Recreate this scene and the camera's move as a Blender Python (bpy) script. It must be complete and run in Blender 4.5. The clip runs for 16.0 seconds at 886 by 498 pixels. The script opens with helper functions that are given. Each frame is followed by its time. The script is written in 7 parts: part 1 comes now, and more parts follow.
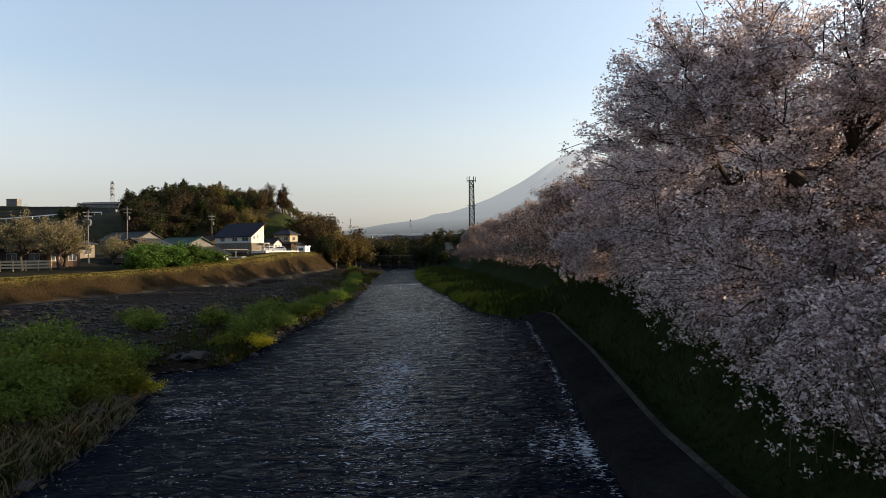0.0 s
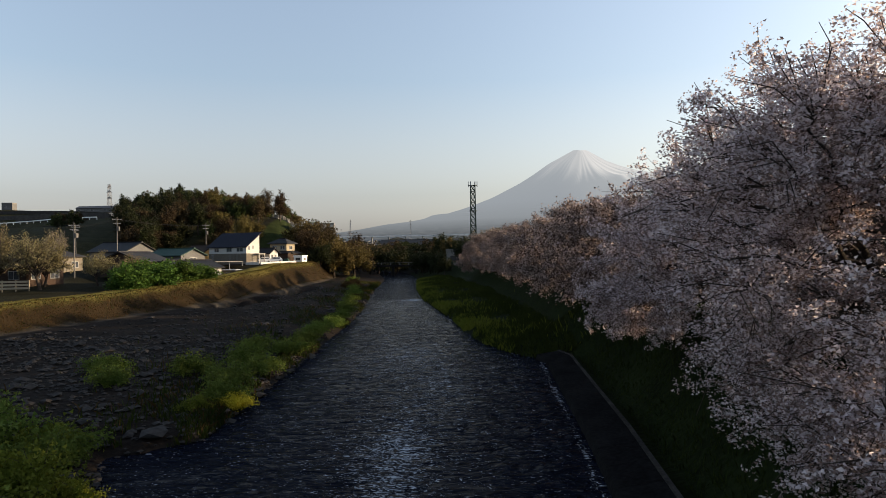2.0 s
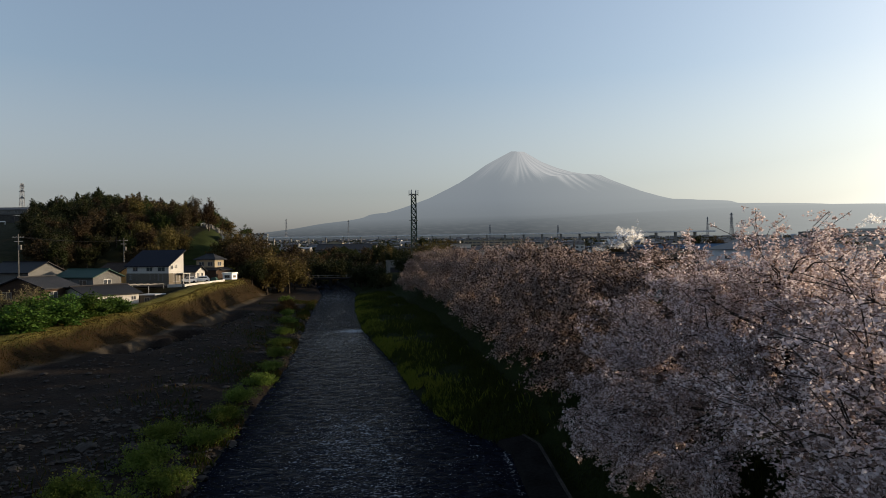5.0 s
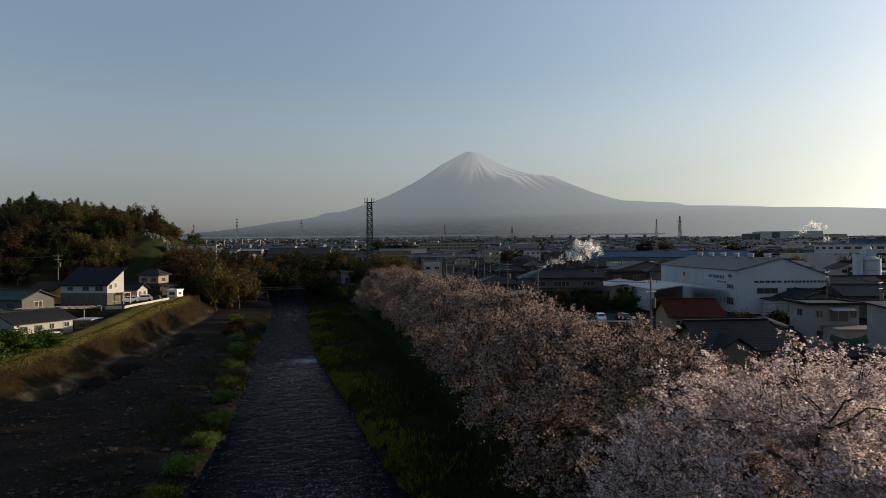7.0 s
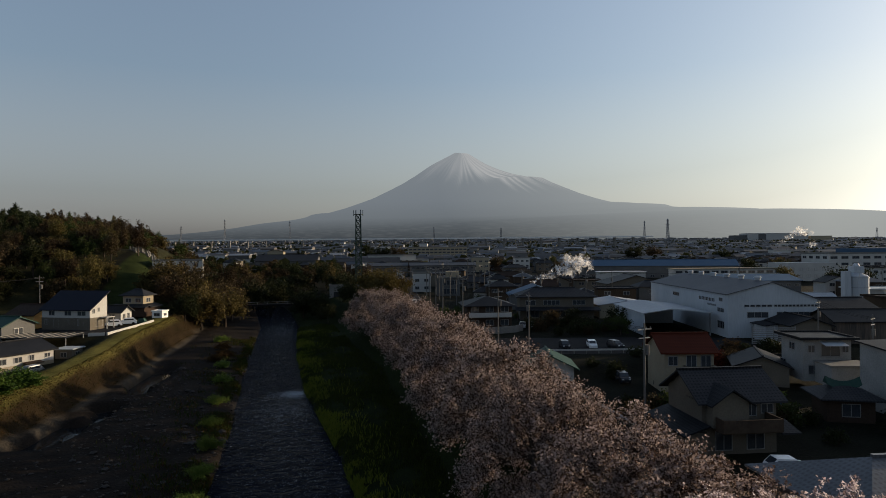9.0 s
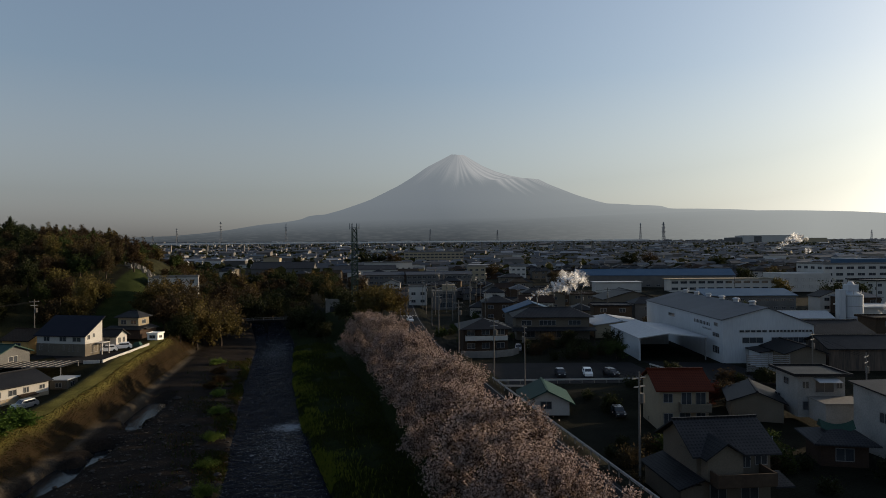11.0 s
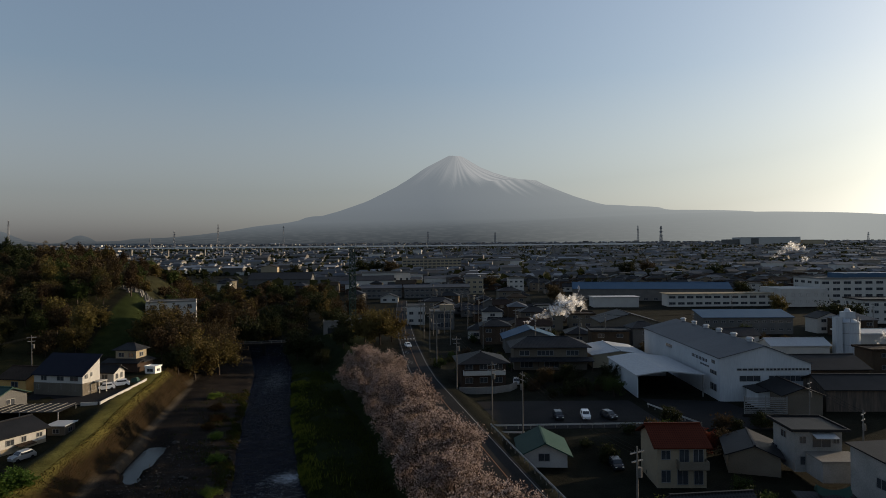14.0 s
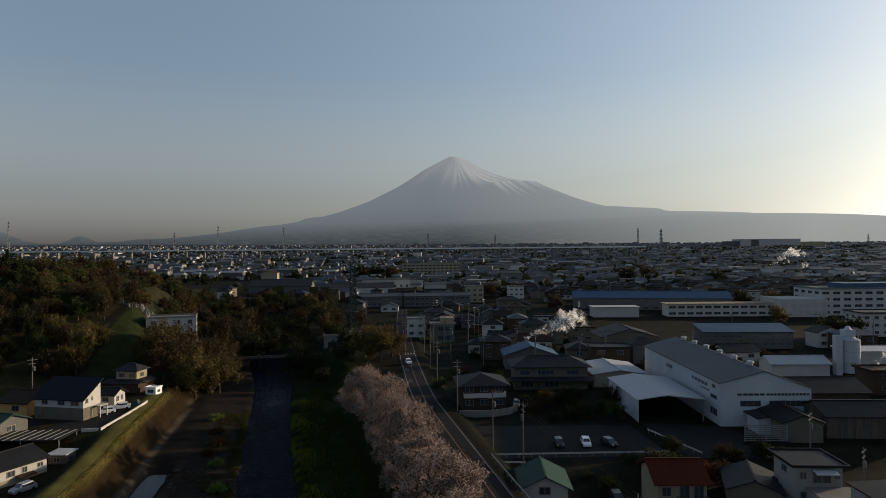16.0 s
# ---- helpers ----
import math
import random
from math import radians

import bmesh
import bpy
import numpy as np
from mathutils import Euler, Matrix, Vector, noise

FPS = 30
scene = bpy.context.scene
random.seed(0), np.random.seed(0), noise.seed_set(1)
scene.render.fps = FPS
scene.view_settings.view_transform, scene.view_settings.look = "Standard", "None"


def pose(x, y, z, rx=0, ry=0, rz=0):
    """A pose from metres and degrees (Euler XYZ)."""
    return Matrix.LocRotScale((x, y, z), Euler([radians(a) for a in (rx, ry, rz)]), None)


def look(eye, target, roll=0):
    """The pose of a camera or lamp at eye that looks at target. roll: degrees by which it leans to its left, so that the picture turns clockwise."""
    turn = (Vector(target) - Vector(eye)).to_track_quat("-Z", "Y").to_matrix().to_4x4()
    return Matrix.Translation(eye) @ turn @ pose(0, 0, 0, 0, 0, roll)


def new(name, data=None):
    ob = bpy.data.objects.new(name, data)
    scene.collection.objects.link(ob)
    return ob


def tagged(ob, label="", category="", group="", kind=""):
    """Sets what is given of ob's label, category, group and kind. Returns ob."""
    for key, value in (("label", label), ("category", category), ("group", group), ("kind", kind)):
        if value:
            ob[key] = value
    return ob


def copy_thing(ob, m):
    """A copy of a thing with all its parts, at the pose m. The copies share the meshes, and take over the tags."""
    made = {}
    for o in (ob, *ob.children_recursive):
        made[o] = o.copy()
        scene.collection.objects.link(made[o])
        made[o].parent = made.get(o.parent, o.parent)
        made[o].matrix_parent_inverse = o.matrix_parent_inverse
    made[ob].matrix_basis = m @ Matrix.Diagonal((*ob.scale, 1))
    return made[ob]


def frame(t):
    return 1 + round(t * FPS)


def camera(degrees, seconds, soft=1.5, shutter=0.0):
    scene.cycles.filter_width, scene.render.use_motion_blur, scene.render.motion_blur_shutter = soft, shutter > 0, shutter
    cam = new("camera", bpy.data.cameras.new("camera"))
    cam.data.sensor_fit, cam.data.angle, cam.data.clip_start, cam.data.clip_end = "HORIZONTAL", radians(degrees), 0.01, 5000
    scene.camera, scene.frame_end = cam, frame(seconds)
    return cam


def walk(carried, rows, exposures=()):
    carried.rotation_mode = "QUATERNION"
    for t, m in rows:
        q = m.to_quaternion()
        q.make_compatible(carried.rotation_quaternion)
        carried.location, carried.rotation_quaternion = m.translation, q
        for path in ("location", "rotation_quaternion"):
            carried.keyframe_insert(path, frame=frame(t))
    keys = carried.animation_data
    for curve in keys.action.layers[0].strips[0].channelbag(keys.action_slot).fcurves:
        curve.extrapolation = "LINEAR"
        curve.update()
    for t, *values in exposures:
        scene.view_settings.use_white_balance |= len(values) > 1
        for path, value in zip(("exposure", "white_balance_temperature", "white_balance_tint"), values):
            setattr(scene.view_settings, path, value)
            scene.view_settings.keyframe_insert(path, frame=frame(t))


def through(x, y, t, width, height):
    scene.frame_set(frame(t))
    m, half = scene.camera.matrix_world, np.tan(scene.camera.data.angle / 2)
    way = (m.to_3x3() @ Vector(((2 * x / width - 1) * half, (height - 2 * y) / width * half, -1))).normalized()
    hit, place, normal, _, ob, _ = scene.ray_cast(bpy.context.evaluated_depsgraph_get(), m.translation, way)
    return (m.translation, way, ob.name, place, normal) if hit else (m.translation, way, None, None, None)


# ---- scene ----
cam = camera(69.8, 16.0, soft=0.8)
# seconds; eye in metres; yaw, pitch and roll in degrees
PATH = [
    (0.0, 0.039, -0.807, 5.498, 0.03, 0.29, 0.80),
    (0.5, 0.003, 0.420, 5.985, 0.06, 0.29, 0.83),
    (1.0, -0.039, 1.644, 6.623, 0.06, 0.29, 0.85),
    (1.5, -0.078, 2.780, 7.274, 0.06, 0.23, 0.87),
    (2.0, -0.270, 4.092, 7.830, 0.03, 0.32, 0.88),
    (2.5, -0.353, 5.158, 8.540, 0.03, 0.32, 0.89),
    (3.0, -0.428, 6.104, 9.252, 0.03, 0.32, 0.89),
    (3.5, -0.504, 7.019, 9.891, -0.00, 0.32, 0.88),
    (4.0, -0.549, 8.126, 10.603, -1.58, 0.29, 0.86),
    (6.5, -1.101, 14.304, 15.076, -9.12, 0.00, 0.50),
    (7.0, -1.107, 14.968, 16.106, -9.64, 0.03, 0.50),
    (7.5, -1.103, 15.560, 17.188, -9.93, 0.03, 0.50),
    (8.0, -1.089, 16.044, 18.284, -10.16, 0.09, 0.50),
    (8.5, -1.072, 16.209, 19.409, -10.42, 0.06, 0.50),
    (9.0, -0.961, 16.266, 20.508, -10.63, 0.06, 0.50),
    (11.5, -0.854, 16.088, 26.375, -11.01, 0.14, 0.52),
    (12.0, -0.902, 16.065, 27.599, -11.07, 0.11, 0.53),
    (12.5, -0.845, 16.068, 28.830, -11.07, 0.11, 0.54),
    (13.0, -0.862, 16.048, 30.024, -11.10, 0.11, 0.55),
    (13.5, -0.858, 16.017, 31.193, -11.13, 0.11, 0.56),
    (14.0, -0.852, 16.052, 32.423, -11.16, 0.14, 0.55),
    (14.5, -0.876, 16.051, 33.579, -11.15, 0.11, 0.53),
    (15.0, -0.917, 16.007, 34.739, -11.13, 0.14, 0.52),
    (15.5, -0.941, 15.950, 35.869, -11.16, 0.17, 0.51),
    (16.0, -0.949, 15.985, 37.025, -11.16, 0.17, 0.50),
]
EXPOSURES = [(0.0, 1.13, 7450, 12.5), (1.5, 0.98, 7350, 12.5), (3.5, 0.64, 7100, 11), (6.5, 0.15, 6900, 10), (9.0, 0.04, 6900, 10), (16.0, -0.03, 6900, 10)]
walk(cam, [(t, pose(x, y, z, 90 + pitch, roll, yaw)) for t, x, y, z, yaw, pitch, roll in PATH], EXPOSURES)

# ---- light ----
SUN_EL, SUN_AZ = 10.4, 76.0          # degrees above the horizon; clockwise from +y
world = bpy.data.worlds.new("sky")
scene.world = world
world.use_nodes = True
wn = world.node_tree.nodes
sky = wn.new("ShaderNodeTexSky")
sky.sky_type, sky.sun_disc = "NISHITA", False
sky.sun_elevation, sky.sun_rotation = radians(SUN_EL), radians(SUN_AZ)
sky.air_density, sky.dust_density, sky.ozone_density = 1.0, 1.7, 2.8
wn["Background"].inputs[1].default_value = 0.15
pale = wn.new("ShaderNodeHueSaturation")          # morning haze pales the sky's colour
pale.inputs["Saturation"].default_value = 0.82
world.node_tree.links.new(sky.outputs[0], pale.inputs["Color"])
where = wn.new("ShaderNodeTexCoord")
up = wn.new("ShaderNodeSeparateXYZ")
low = wn.new("ShaderNodeMapRange")                # towards the horizon the blue gives way to haze
low.inputs["From Min"].default_value, low.inputs["From Max"].default_value = 0.0, 0.26
low.inputs["To Min"].default_value, low.inputs["To Max"].default_value = 0.85, 0.05
sunward = wn.new("ShaderNodeVectorMath")          # the haze is lilac away from the sun and pale green-gold towards it
sunward.operation = "DOT_PRODUCT"
sunward.inputs[1].default_value = (math.sin(radians(SUN_AZ)), math.cos(radians(SUN_AZ)), 0)
side = wn.new("ShaderNodeMapRange")
side.inputs["From Min"].default_value, side.inputs["From Max"].default_value = -0.1, 0.85
haze = wn.new("ShaderNodeMix")
haze.data_type = "RGBA"
haze.inputs["A"].default_value, haze.inputs["B"].default_value = (0.93, 0.95, 1.06, 1), (0.955, 1.0, 0.985, 1)
rosy = wn.new("ShaderNodeMix")
rosy.data_type, rosy.blend_type = "RGBA", "COLOR"
thick = wn.new("ShaderNodeMapRange")              # low air dims what comes through it
thick.inputs["From Min"].default_value, thick.inputs["From Max"].default_value = 0.0, 0.36
thick.inputs["To Min"].default_value, thick.inputs["To Max"].default_value = 0.80, 1.17
dim = wn.new("ShaderNodeVectorMath")
dim.operation = "SCALE"
sky_link = world.node_tree.links.new
sky_link(where.outputs["Generated"], up.inputs[0])
sky_link(where.outputs["Generated"], sunward.inputs[0])
sky_link(sunward.outputs["Value"], side.inputs["Value"])
sky_link(side.outputs[0], haze.inputs["Factor"])
sky_link(haze.outputs["Result"], rosy.inputs["B"])
sky_link(up.outputs["Z"], low.inputs["Value"])
sky_link(up.outputs["Z"], thick.inputs["Value"])
sky_link(low.outputs[0], rosy.inputs["Factor"])
sky_link(pale.outputs[0], rosy.inputs["A"])
sky_link(rosy.outputs["Result"], dim.inputs[0])
sky_link(thick.outputs[0], dim.inputs["Scale"])
sky_link(dim.outputs[0], wn["Background"].inputs[0])
sun_data = bpy.data.lights.new("sun", "SUN")
sun_data.energy, sun_data.angle, sun_data.color = 5.0, radians(0.6), (1.0, 0.80, 0.56)
sun = new("sun", sun_data)
_e, _a = radians(SUN_EL), radians(SUN_AZ)
SUN_DIR = Vector((math.sin(_a) * math.cos(_e), math.cos(_a) * math.cos(_e), math.sin(_e)))
sun.matrix_world = look(SUN_DIR * 400, (0, 0, 0))

# ---- materials ----
def material(name, a, b=None, rough=0.8, scale=1.0, fine=8.0, bump=0.0, metal=0.0, vary=0.0, through=0.0, spec=0.05, detail=6.0, stretch=None, glow=0.0, coord="Object", pieces=None, ribs=0.0):
    """Two colours mixed by noise at two scales, with fine relief; vary: by object; through: light let through thin leaves."""
    b = b or tuple(c * 0.75 for c in a)
    m = bpy.data.materials.new(name)
    m.use_nodes = True
    nt = m.node_tree
    nd, ln = nt.nodes, nt.links.new
    p = nd["Principled BSDF"]
    tc = nd.new("ShaderNodeTexCoord")
    mp = nd.new("ShaderNodeMapping")
    ln(tc.outputs[coord], mp.inputs[0])
    if stretch:
        mp.inputs["Scale"].default_value = stretch
    n1, n2 = nd.new("ShaderNodeTexNoise"), nd.new("ShaderNodeTexNoise")
    n1.inputs["Scale"].default_value, n2.inputs["Scale"].default_value = scale, fine
    n1.inputs["Detail"].default_value, n2.inputs["Detail"].default_value = 4.0, detail
    ln(mp.outputs[0], n1.inputs["Vector"]), ln(mp.outputs[0], n2.inputs["Vector"])
    add = nd.new("ShaderNodeMath")
    add.operation = "ADD"
    ln(n1.outputs["Fac"], add.inputs[0]), ln(n2.outputs["Fac"], add.inputs[1])
    ramp = nd.new("ShaderNodeMapRange")
    ramp.inputs["From Min"].default_value, ramp.inputs["From Max"].default_value = 0.72, 1.28
    ln(add.outputs[0], ramp.inputs["Value"])
    mix = nd.new("ShaderNodeMix")
    mix.data_type = "RGBA"
    mix.inputs["A"].default_value, mix.inputs["B"].default_value = (*a, 1), (*b, 1)
    ln(ramp.outputs[0], mix.inputs["Factor"])
    out = mix.outputs["Result"]
    if pieces:
        pg, pm, pr = nd.new("ShaderNodeNewGeometry"), nd.new("ShaderNodeMix"), nd.new("ShaderNodeMapRange")
        pm.data_type = "RGBA"
        pm.inputs["B"].default_value = (*pieces, 1)
        pr.inputs["From Min"].default_value, pr.inputs["From Max"].default_value = 0.28, 0.74
        ln(pg.outputs["Random Per Island"], pr.inputs["Value"]), ln(pr.outputs[0], pm.inputs["Factor"])
        ln(out, pm.inputs["A"])
        out = pm.outputs["Result"]
    if ribs:
        wx, wy, wm, wr = nd.new("ShaderNodeTexWave"), nd.new("ShaderNodeTexWave"), nd.new("ShaderNodeMath"), nd.new("ShaderNodeMix")
        for w, axis in ((wx, "X"), (wy, "Y")):
            w.bands_direction = axis
            w.inputs["Scale"].default_value, w.inputs["Distortion"].default_value = 0.314 / ribs, 0.25
            ln(tc.outputs[coord], w.inputs["Vector"])
        wm.operation = "MULTIPLY"
        ln(wx.outputs["Fac"], wm.inputs[0]), ln(wy.outputs["Fac"], wm.inputs[1])
        wr.data_type, wr.blend_type = "RGBA", "MULTIPLY"
        wr.inputs["B"].default_value = (0.35, 0.35, 0.36, 1)
        ln(wm.outputs[0], wr.inputs["Factor"]), ln(out, wr.inputs["A"])
        out = wr.outputs["Result"]
    if vary:
        info = nd.new("ShaderNodeObjectInfo")
        hsv = nd.new("ShaderNodeHueSaturation")
        r1 = nd.new("ShaderNodeMapRange")
        r1.inputs["To Min"].default_value, r1.inputs["To Max"].default_value = 1 - vary, 1 + vary
        r2 = nd.new("ShaderNodeMapRange")
        r2.inputs["To Min"].default_value, r2.inputs["To Max"].default_value = 0.5 - vary * 0.06, 0.5 + vary * 0.06
        ln(info.outputs["Random"], r1.inputs["Value"]), ln(info.outputs["Random"], r2.inputs["Value"])
        ln(r1.outputs[0], hsv.inputs["Value"]), ln(r2.outputs[0], hsv.inputs["Hue"])
        ln(out, hsv.inputs["Color"])
        out = hsv.outputs[0]
    ln(out, p.inputs["Base Color"])
    p.inputs["Roughness"].default_value, p.inputs["Metallic"].default_value = rough, metal
    p.inputs["Specular IOR Level"].default_value = spec
    if bump:
        bp = nd.new("ShaderNodeBump")
        bp.inputs["Strength"].default_value = bump
        bp.inputs["Distance"].default_value = 0.05
        ln(n2.outputs["Fac"], bp.inputs["Height"])
        ln(bp.outputs[0], p.inputs["Normal"])
    if through:
        tr, ms = nd.new("ShaderNodeBsdfTranslucent"), nd.new("ShaderNodeMixShader")
        ln(out, tr.inputs["Color"])
        ms.inputs[0].default_value = through
        ln(p.outputs[0], ms.inputs[1]), ln(tr.outputs[0], ms.inputs[2])
        ln(ms.outputs[0], nd["Material Output"].inputs["Surface"])
    if glow:
        ln(out, p.inputs["Emission Color"])
        p.inputs["Emission Strength"].default_value = glow
    return m


M = {}
M["bark"] = material("bark", (0.035, 0.028, 0.024), (0.07, 0.055, 0.045), 0.9, 3, 20, 0.6)
M["bark_grey"] = material("bark_grey", (0.12, 0.1, 0.08), (0.2, 0.17, 0.14), 0.9, 3, 20, 0.5)
M["blossom"] = material("blossom", (0.64, 0.535, 0.545), (0.83, 0.74, 0.735), 0.8, 0.5, 2.2, 0, vary=0.04, through=0.45, pieces=(0.24, 0.17, 0.15))
# darker, browner copy of blossom; dimness of the farther trees painted in
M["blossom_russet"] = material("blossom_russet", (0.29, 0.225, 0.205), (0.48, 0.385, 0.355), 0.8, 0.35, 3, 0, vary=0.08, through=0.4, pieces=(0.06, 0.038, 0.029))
M["grass_straw"] = material("grass_straw", (0.10, 0.085, 0.045), (0.19, 0.165, 0.09), 0.8, 0.5, 3, 0, through=0.2)
M["grass_mown"] = material("grass_mown", (0.0975, 0.091, 0.0234), (0.156, 0.13, 0.039), 0.8, 0.15, 1.5, 0, through=0.3)
M["leaf_dark"] = material("leaf_dark", (0.015, 0.019, 0.0075), (0.026, 0.030, 0.011), 0.6, 0.25, 2, 0, vary=0.25, through=0.25)
M["leaf_green"] = material("leaf_green", (0.027, 0.042, 0.012), (0.044, 0.057, 0.017), 0.6, 0.3, 2, 0, vary=0.2, through=0.3)
M["leaf_fresh"] = material("leaf_fresh", (0.034, 0.072, 0.013), (0.06, 0.10, 0.02), 0.6, 0.3, 2, 0, vary=0.2, through=0.3)
M["leaf_gold"] = material("leaf_gold", (0.068, 0.053, 0.0185), (0.095, 0.073, 0.0245), 0.6, 0.25, 2, 0, vary=0.2, through=0.3)
M["leaf_brown"] = material("leaf_brown", (0.038, 0.027, 0.0145), (0.056, 0.040, 0.0205), 0.7, 0.25, 2, 0, vary=0.2, through=0.25)
M["leaf_pale"] = material("leaf_pale", (0.13, 0.115, 0.05), (0.23, 0.205, 0.125), 0.7, 0.3, 2, 0, vary=0.2, through=0.3)
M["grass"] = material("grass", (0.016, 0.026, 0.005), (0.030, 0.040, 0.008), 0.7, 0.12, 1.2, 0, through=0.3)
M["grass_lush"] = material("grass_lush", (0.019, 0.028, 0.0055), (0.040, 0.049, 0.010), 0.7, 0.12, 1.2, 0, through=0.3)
M["grass_fresh"] = material("grass_fresh", (0.085, 0.11, 0.015), (0.15, 0.155, 0.024), 0.7, 0.12, 1.2, 0, through=0.35)
M["grass_dry"] = material("grass_dry", (0.042, 0.025, 0.0098), (0.072, 0.043, 0.0165), 0.8, 0.15, 1.5, 0, through=0.3)
M["weed_green"] = material("weed_green", (0.066, 0.103, 0.020), (0.128, 0.16, 0.033), 0.7, 0.3, 2, 0, vary=0.15, through=0.35)
M["rape_yellow"] = material("rape_yellow", (0.45, 0.38, 0.03), (0.5, 0.42, 0.05), 0.7, 1, 4, 0, through=0.3)
M["stone"] = material("stone", (0.032, 0.0304, 0.0288), (0.068, 0.064, 0.06), 0.85, 0.8, 6, 0.4, vary=0.3)
M["concrete"] = material("concrete", (0.136, 0.132, 0.124), (0.2, 0.192, 0.18), 0.85, 0.3, 5, 0.25)
M["concrete_dark"] = material("concrete_dark", (0.0095, 0.009, 0.009), (0.022, 0.021, 0.020), 0.85, 0.5, 5, 0.3)
# darkened concrete; shade of the overhanging cherries put into its colour
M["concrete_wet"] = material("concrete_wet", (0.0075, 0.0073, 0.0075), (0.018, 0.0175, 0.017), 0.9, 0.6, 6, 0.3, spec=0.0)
M["kerb_worn"] = material("kerb_worn", (0.012, 0.0115, 0.011), (0.055, 0.05, 0.045), 0.85, 0.7, 7, 0.4)
M["asphalt"] = material("asphalt", (0.013, 0.013, 0.014), (0.022, 0.022, 0.023), 0.85, 0.2, 8, 0.2)
M["paint_white"] = material("paint_white", (0.72, 0.71, 0.68), (0.8, 0.79, 0.77), 0.6, 0.4, 4, 0.05)
M["line_white"] = material("line_white", (0.12, 0.12, 0.118), (0.3, 0.3, 0.295), 0.8, 0.6, 5, 0)
M["line_worn"] = material("line_worn", (0.16, 0.085, 0.055), (0.24, 0.14, 0.09), 0.8, 0.4, 3, 0)
M["steel"] = material("steel", (0.2, 0.205, 0.21), (0.27, 0.275, 0.28), 0.5, 1, 8, 0.1, metal=0.6)
M["steel_green"] = material("steel_green", (0.035, 0.055, 0.045), (0.05, 0.07, 0.055), 0.55, 1, 8, 0.1)
M["steel_far"] = material("steel_far", (0.16, 0.17, 0.19), (0.2, 0.21, 0.23), 0.6, 1, 8, 0, metal=0.3)
M["pole"] = material("pole", (0.10, 0.095, 0.09), (0.15, 0.145, 0.135), 0.85, 1, 8, 0.1)
M["wire"] = material("wire", (0.02, 0.02, 0.02), None, 0.6)
M["glass"] = material("glass", (0.03, 0.035, 0.045), (0.05, 0.055, 0.06), 0.08, 0.5, 3, 0, spec=0.6)
M["wall_white"] = material("wall_white", (0.368, 0.3588, 0.3404), (0.4416, 0.4324, 0.4094), 0.8, 0.35, 4, 0.1, vary=0.06)
# darker copy of wall_white for walls out of the sun, shade painted in
M["wall_weathered"] = material("wall_weathered", (0.20, 0.20, 0.195), (0.29, 0.285, 0.275), 0.85, 0.5, 5, 0.1)
M["wall_cream"] = material("wall_cream", (0.2448, 0.204, 0.1428), (0.2924, 0.2516, 0.1836), 0.8, 0.35, 4, 0.1, vary=0.08)
M["wall_beige"] = material("wall_beige", (0.105, 0.092, 0.074), (0.142, 0.124, 0.10), 0.85, 0.35, 6, 0.15, vary=0.1)
M["wall_grey"] = material("wall_grey", (0.08625, 0.08625, 0.08625), (0.12, 0.12, 0.1177), 0.8, 0.35, 4, 0.1, vary=0.12)
M["wall_ochre"] = material("wall_ochre", (0.5, 0.3, 0.1), (0.58, 0.37, 0.15), 0.85, 0.35, 4, 0.1)
M["wall_brown"] = material("wall_brown", (0.042, 0.0294, 0.0224), (0.0665, 0.0476, 0.035), 0.85, 0.35, 4, 0.2, vary=0.2)
M["wall_bluegrey"] = material("wall_bluegrey", (0.3348, 0.3632, 0.3934), (0.4186, 0.4487, 0.4788), 0.6, 0.2, 4, 0.05, stretch=(1, 1, 0.15))
M["corrugated"] = material("corrugated", (0.05, 0.046, 0.043), (0.13, 0.10, 0.08), 0.75, 2.2, 9, 0.3, stretch=(1, 1, 0.06))
M["roof_tile"] = material("roof_tile", (0.018, 0.019, 0.0215), (0.034, 0.035, 0.038), 0.55, 0.5, 6, 0.3, vary=0.25, ribs=0.33)
M["roof_glazed"] = material("roof_glazed", (0.045, 0.05, 0.06), (0.075, 0.08, 0.092), 0.38, 0.5, 6, 0.25, spec=0.4, ribs=0.33)
M["roof_dark"] = material("roof_dark", (0.014, 0.0148, 0.0163), (0.024, 0.024, 0.0263), 0.5, 0.5, 6, 0.2, vary=0.2)
M["roof_solar"] = material("roof_solar", (0.00819, 0.01001, 0.0182), (0.01183, 0.01365, 0.02275), 0.5, 0.5, 6, 0.05)
M["roof_red"] = material("roof_red", (0.05775, 0.0126, 0.006825), (0.08134, 0.01837, 0.00945), 0.7, 0.5, 6, 0.3, ribs=0.3)
M["roof_brown"] = material("roof_brown", (0.035, 0.0245, 0.0182), (0.056, 0.0385, 0.028), 0.7, 0.5, 6, 0.3, vary=0.25, ribs=0.33)
M["roof_metal"] = material("roof_metal", (0.3128, 0.3291, 0.3467), (0.3944, 0.4147, 0.4352), 0.55, 0.1, 4, 0.05, stretch=(1, 0.2, 1))
M["roof_grey"] = material("roof_grey", (0.06825, 0.07313, 0.08288), (0.0975, 0.1034, 0.1141), 0.55, 0.1, 4, 0.05, stretch=(0.3, 1, 1))
M["roof_blue"] = material("roof_blue", (0.03825, 0.08075, 0.136), (0.05525, 0.102, 0.1615), 0.5, 0.2, 4, 0.05)
M["roof_green"] = material("roof_green", (0.021, 0.0504, 0.042), (0.0315, 0.063, 0.0525), 0.55, 0.3, 4, 0.1)
M["car_white"] = material("car_white", (0.78, 0.78, 0.78), (0.8, 0.8, 0.8), 0.25, 1, 3, 0, spec=0.5)
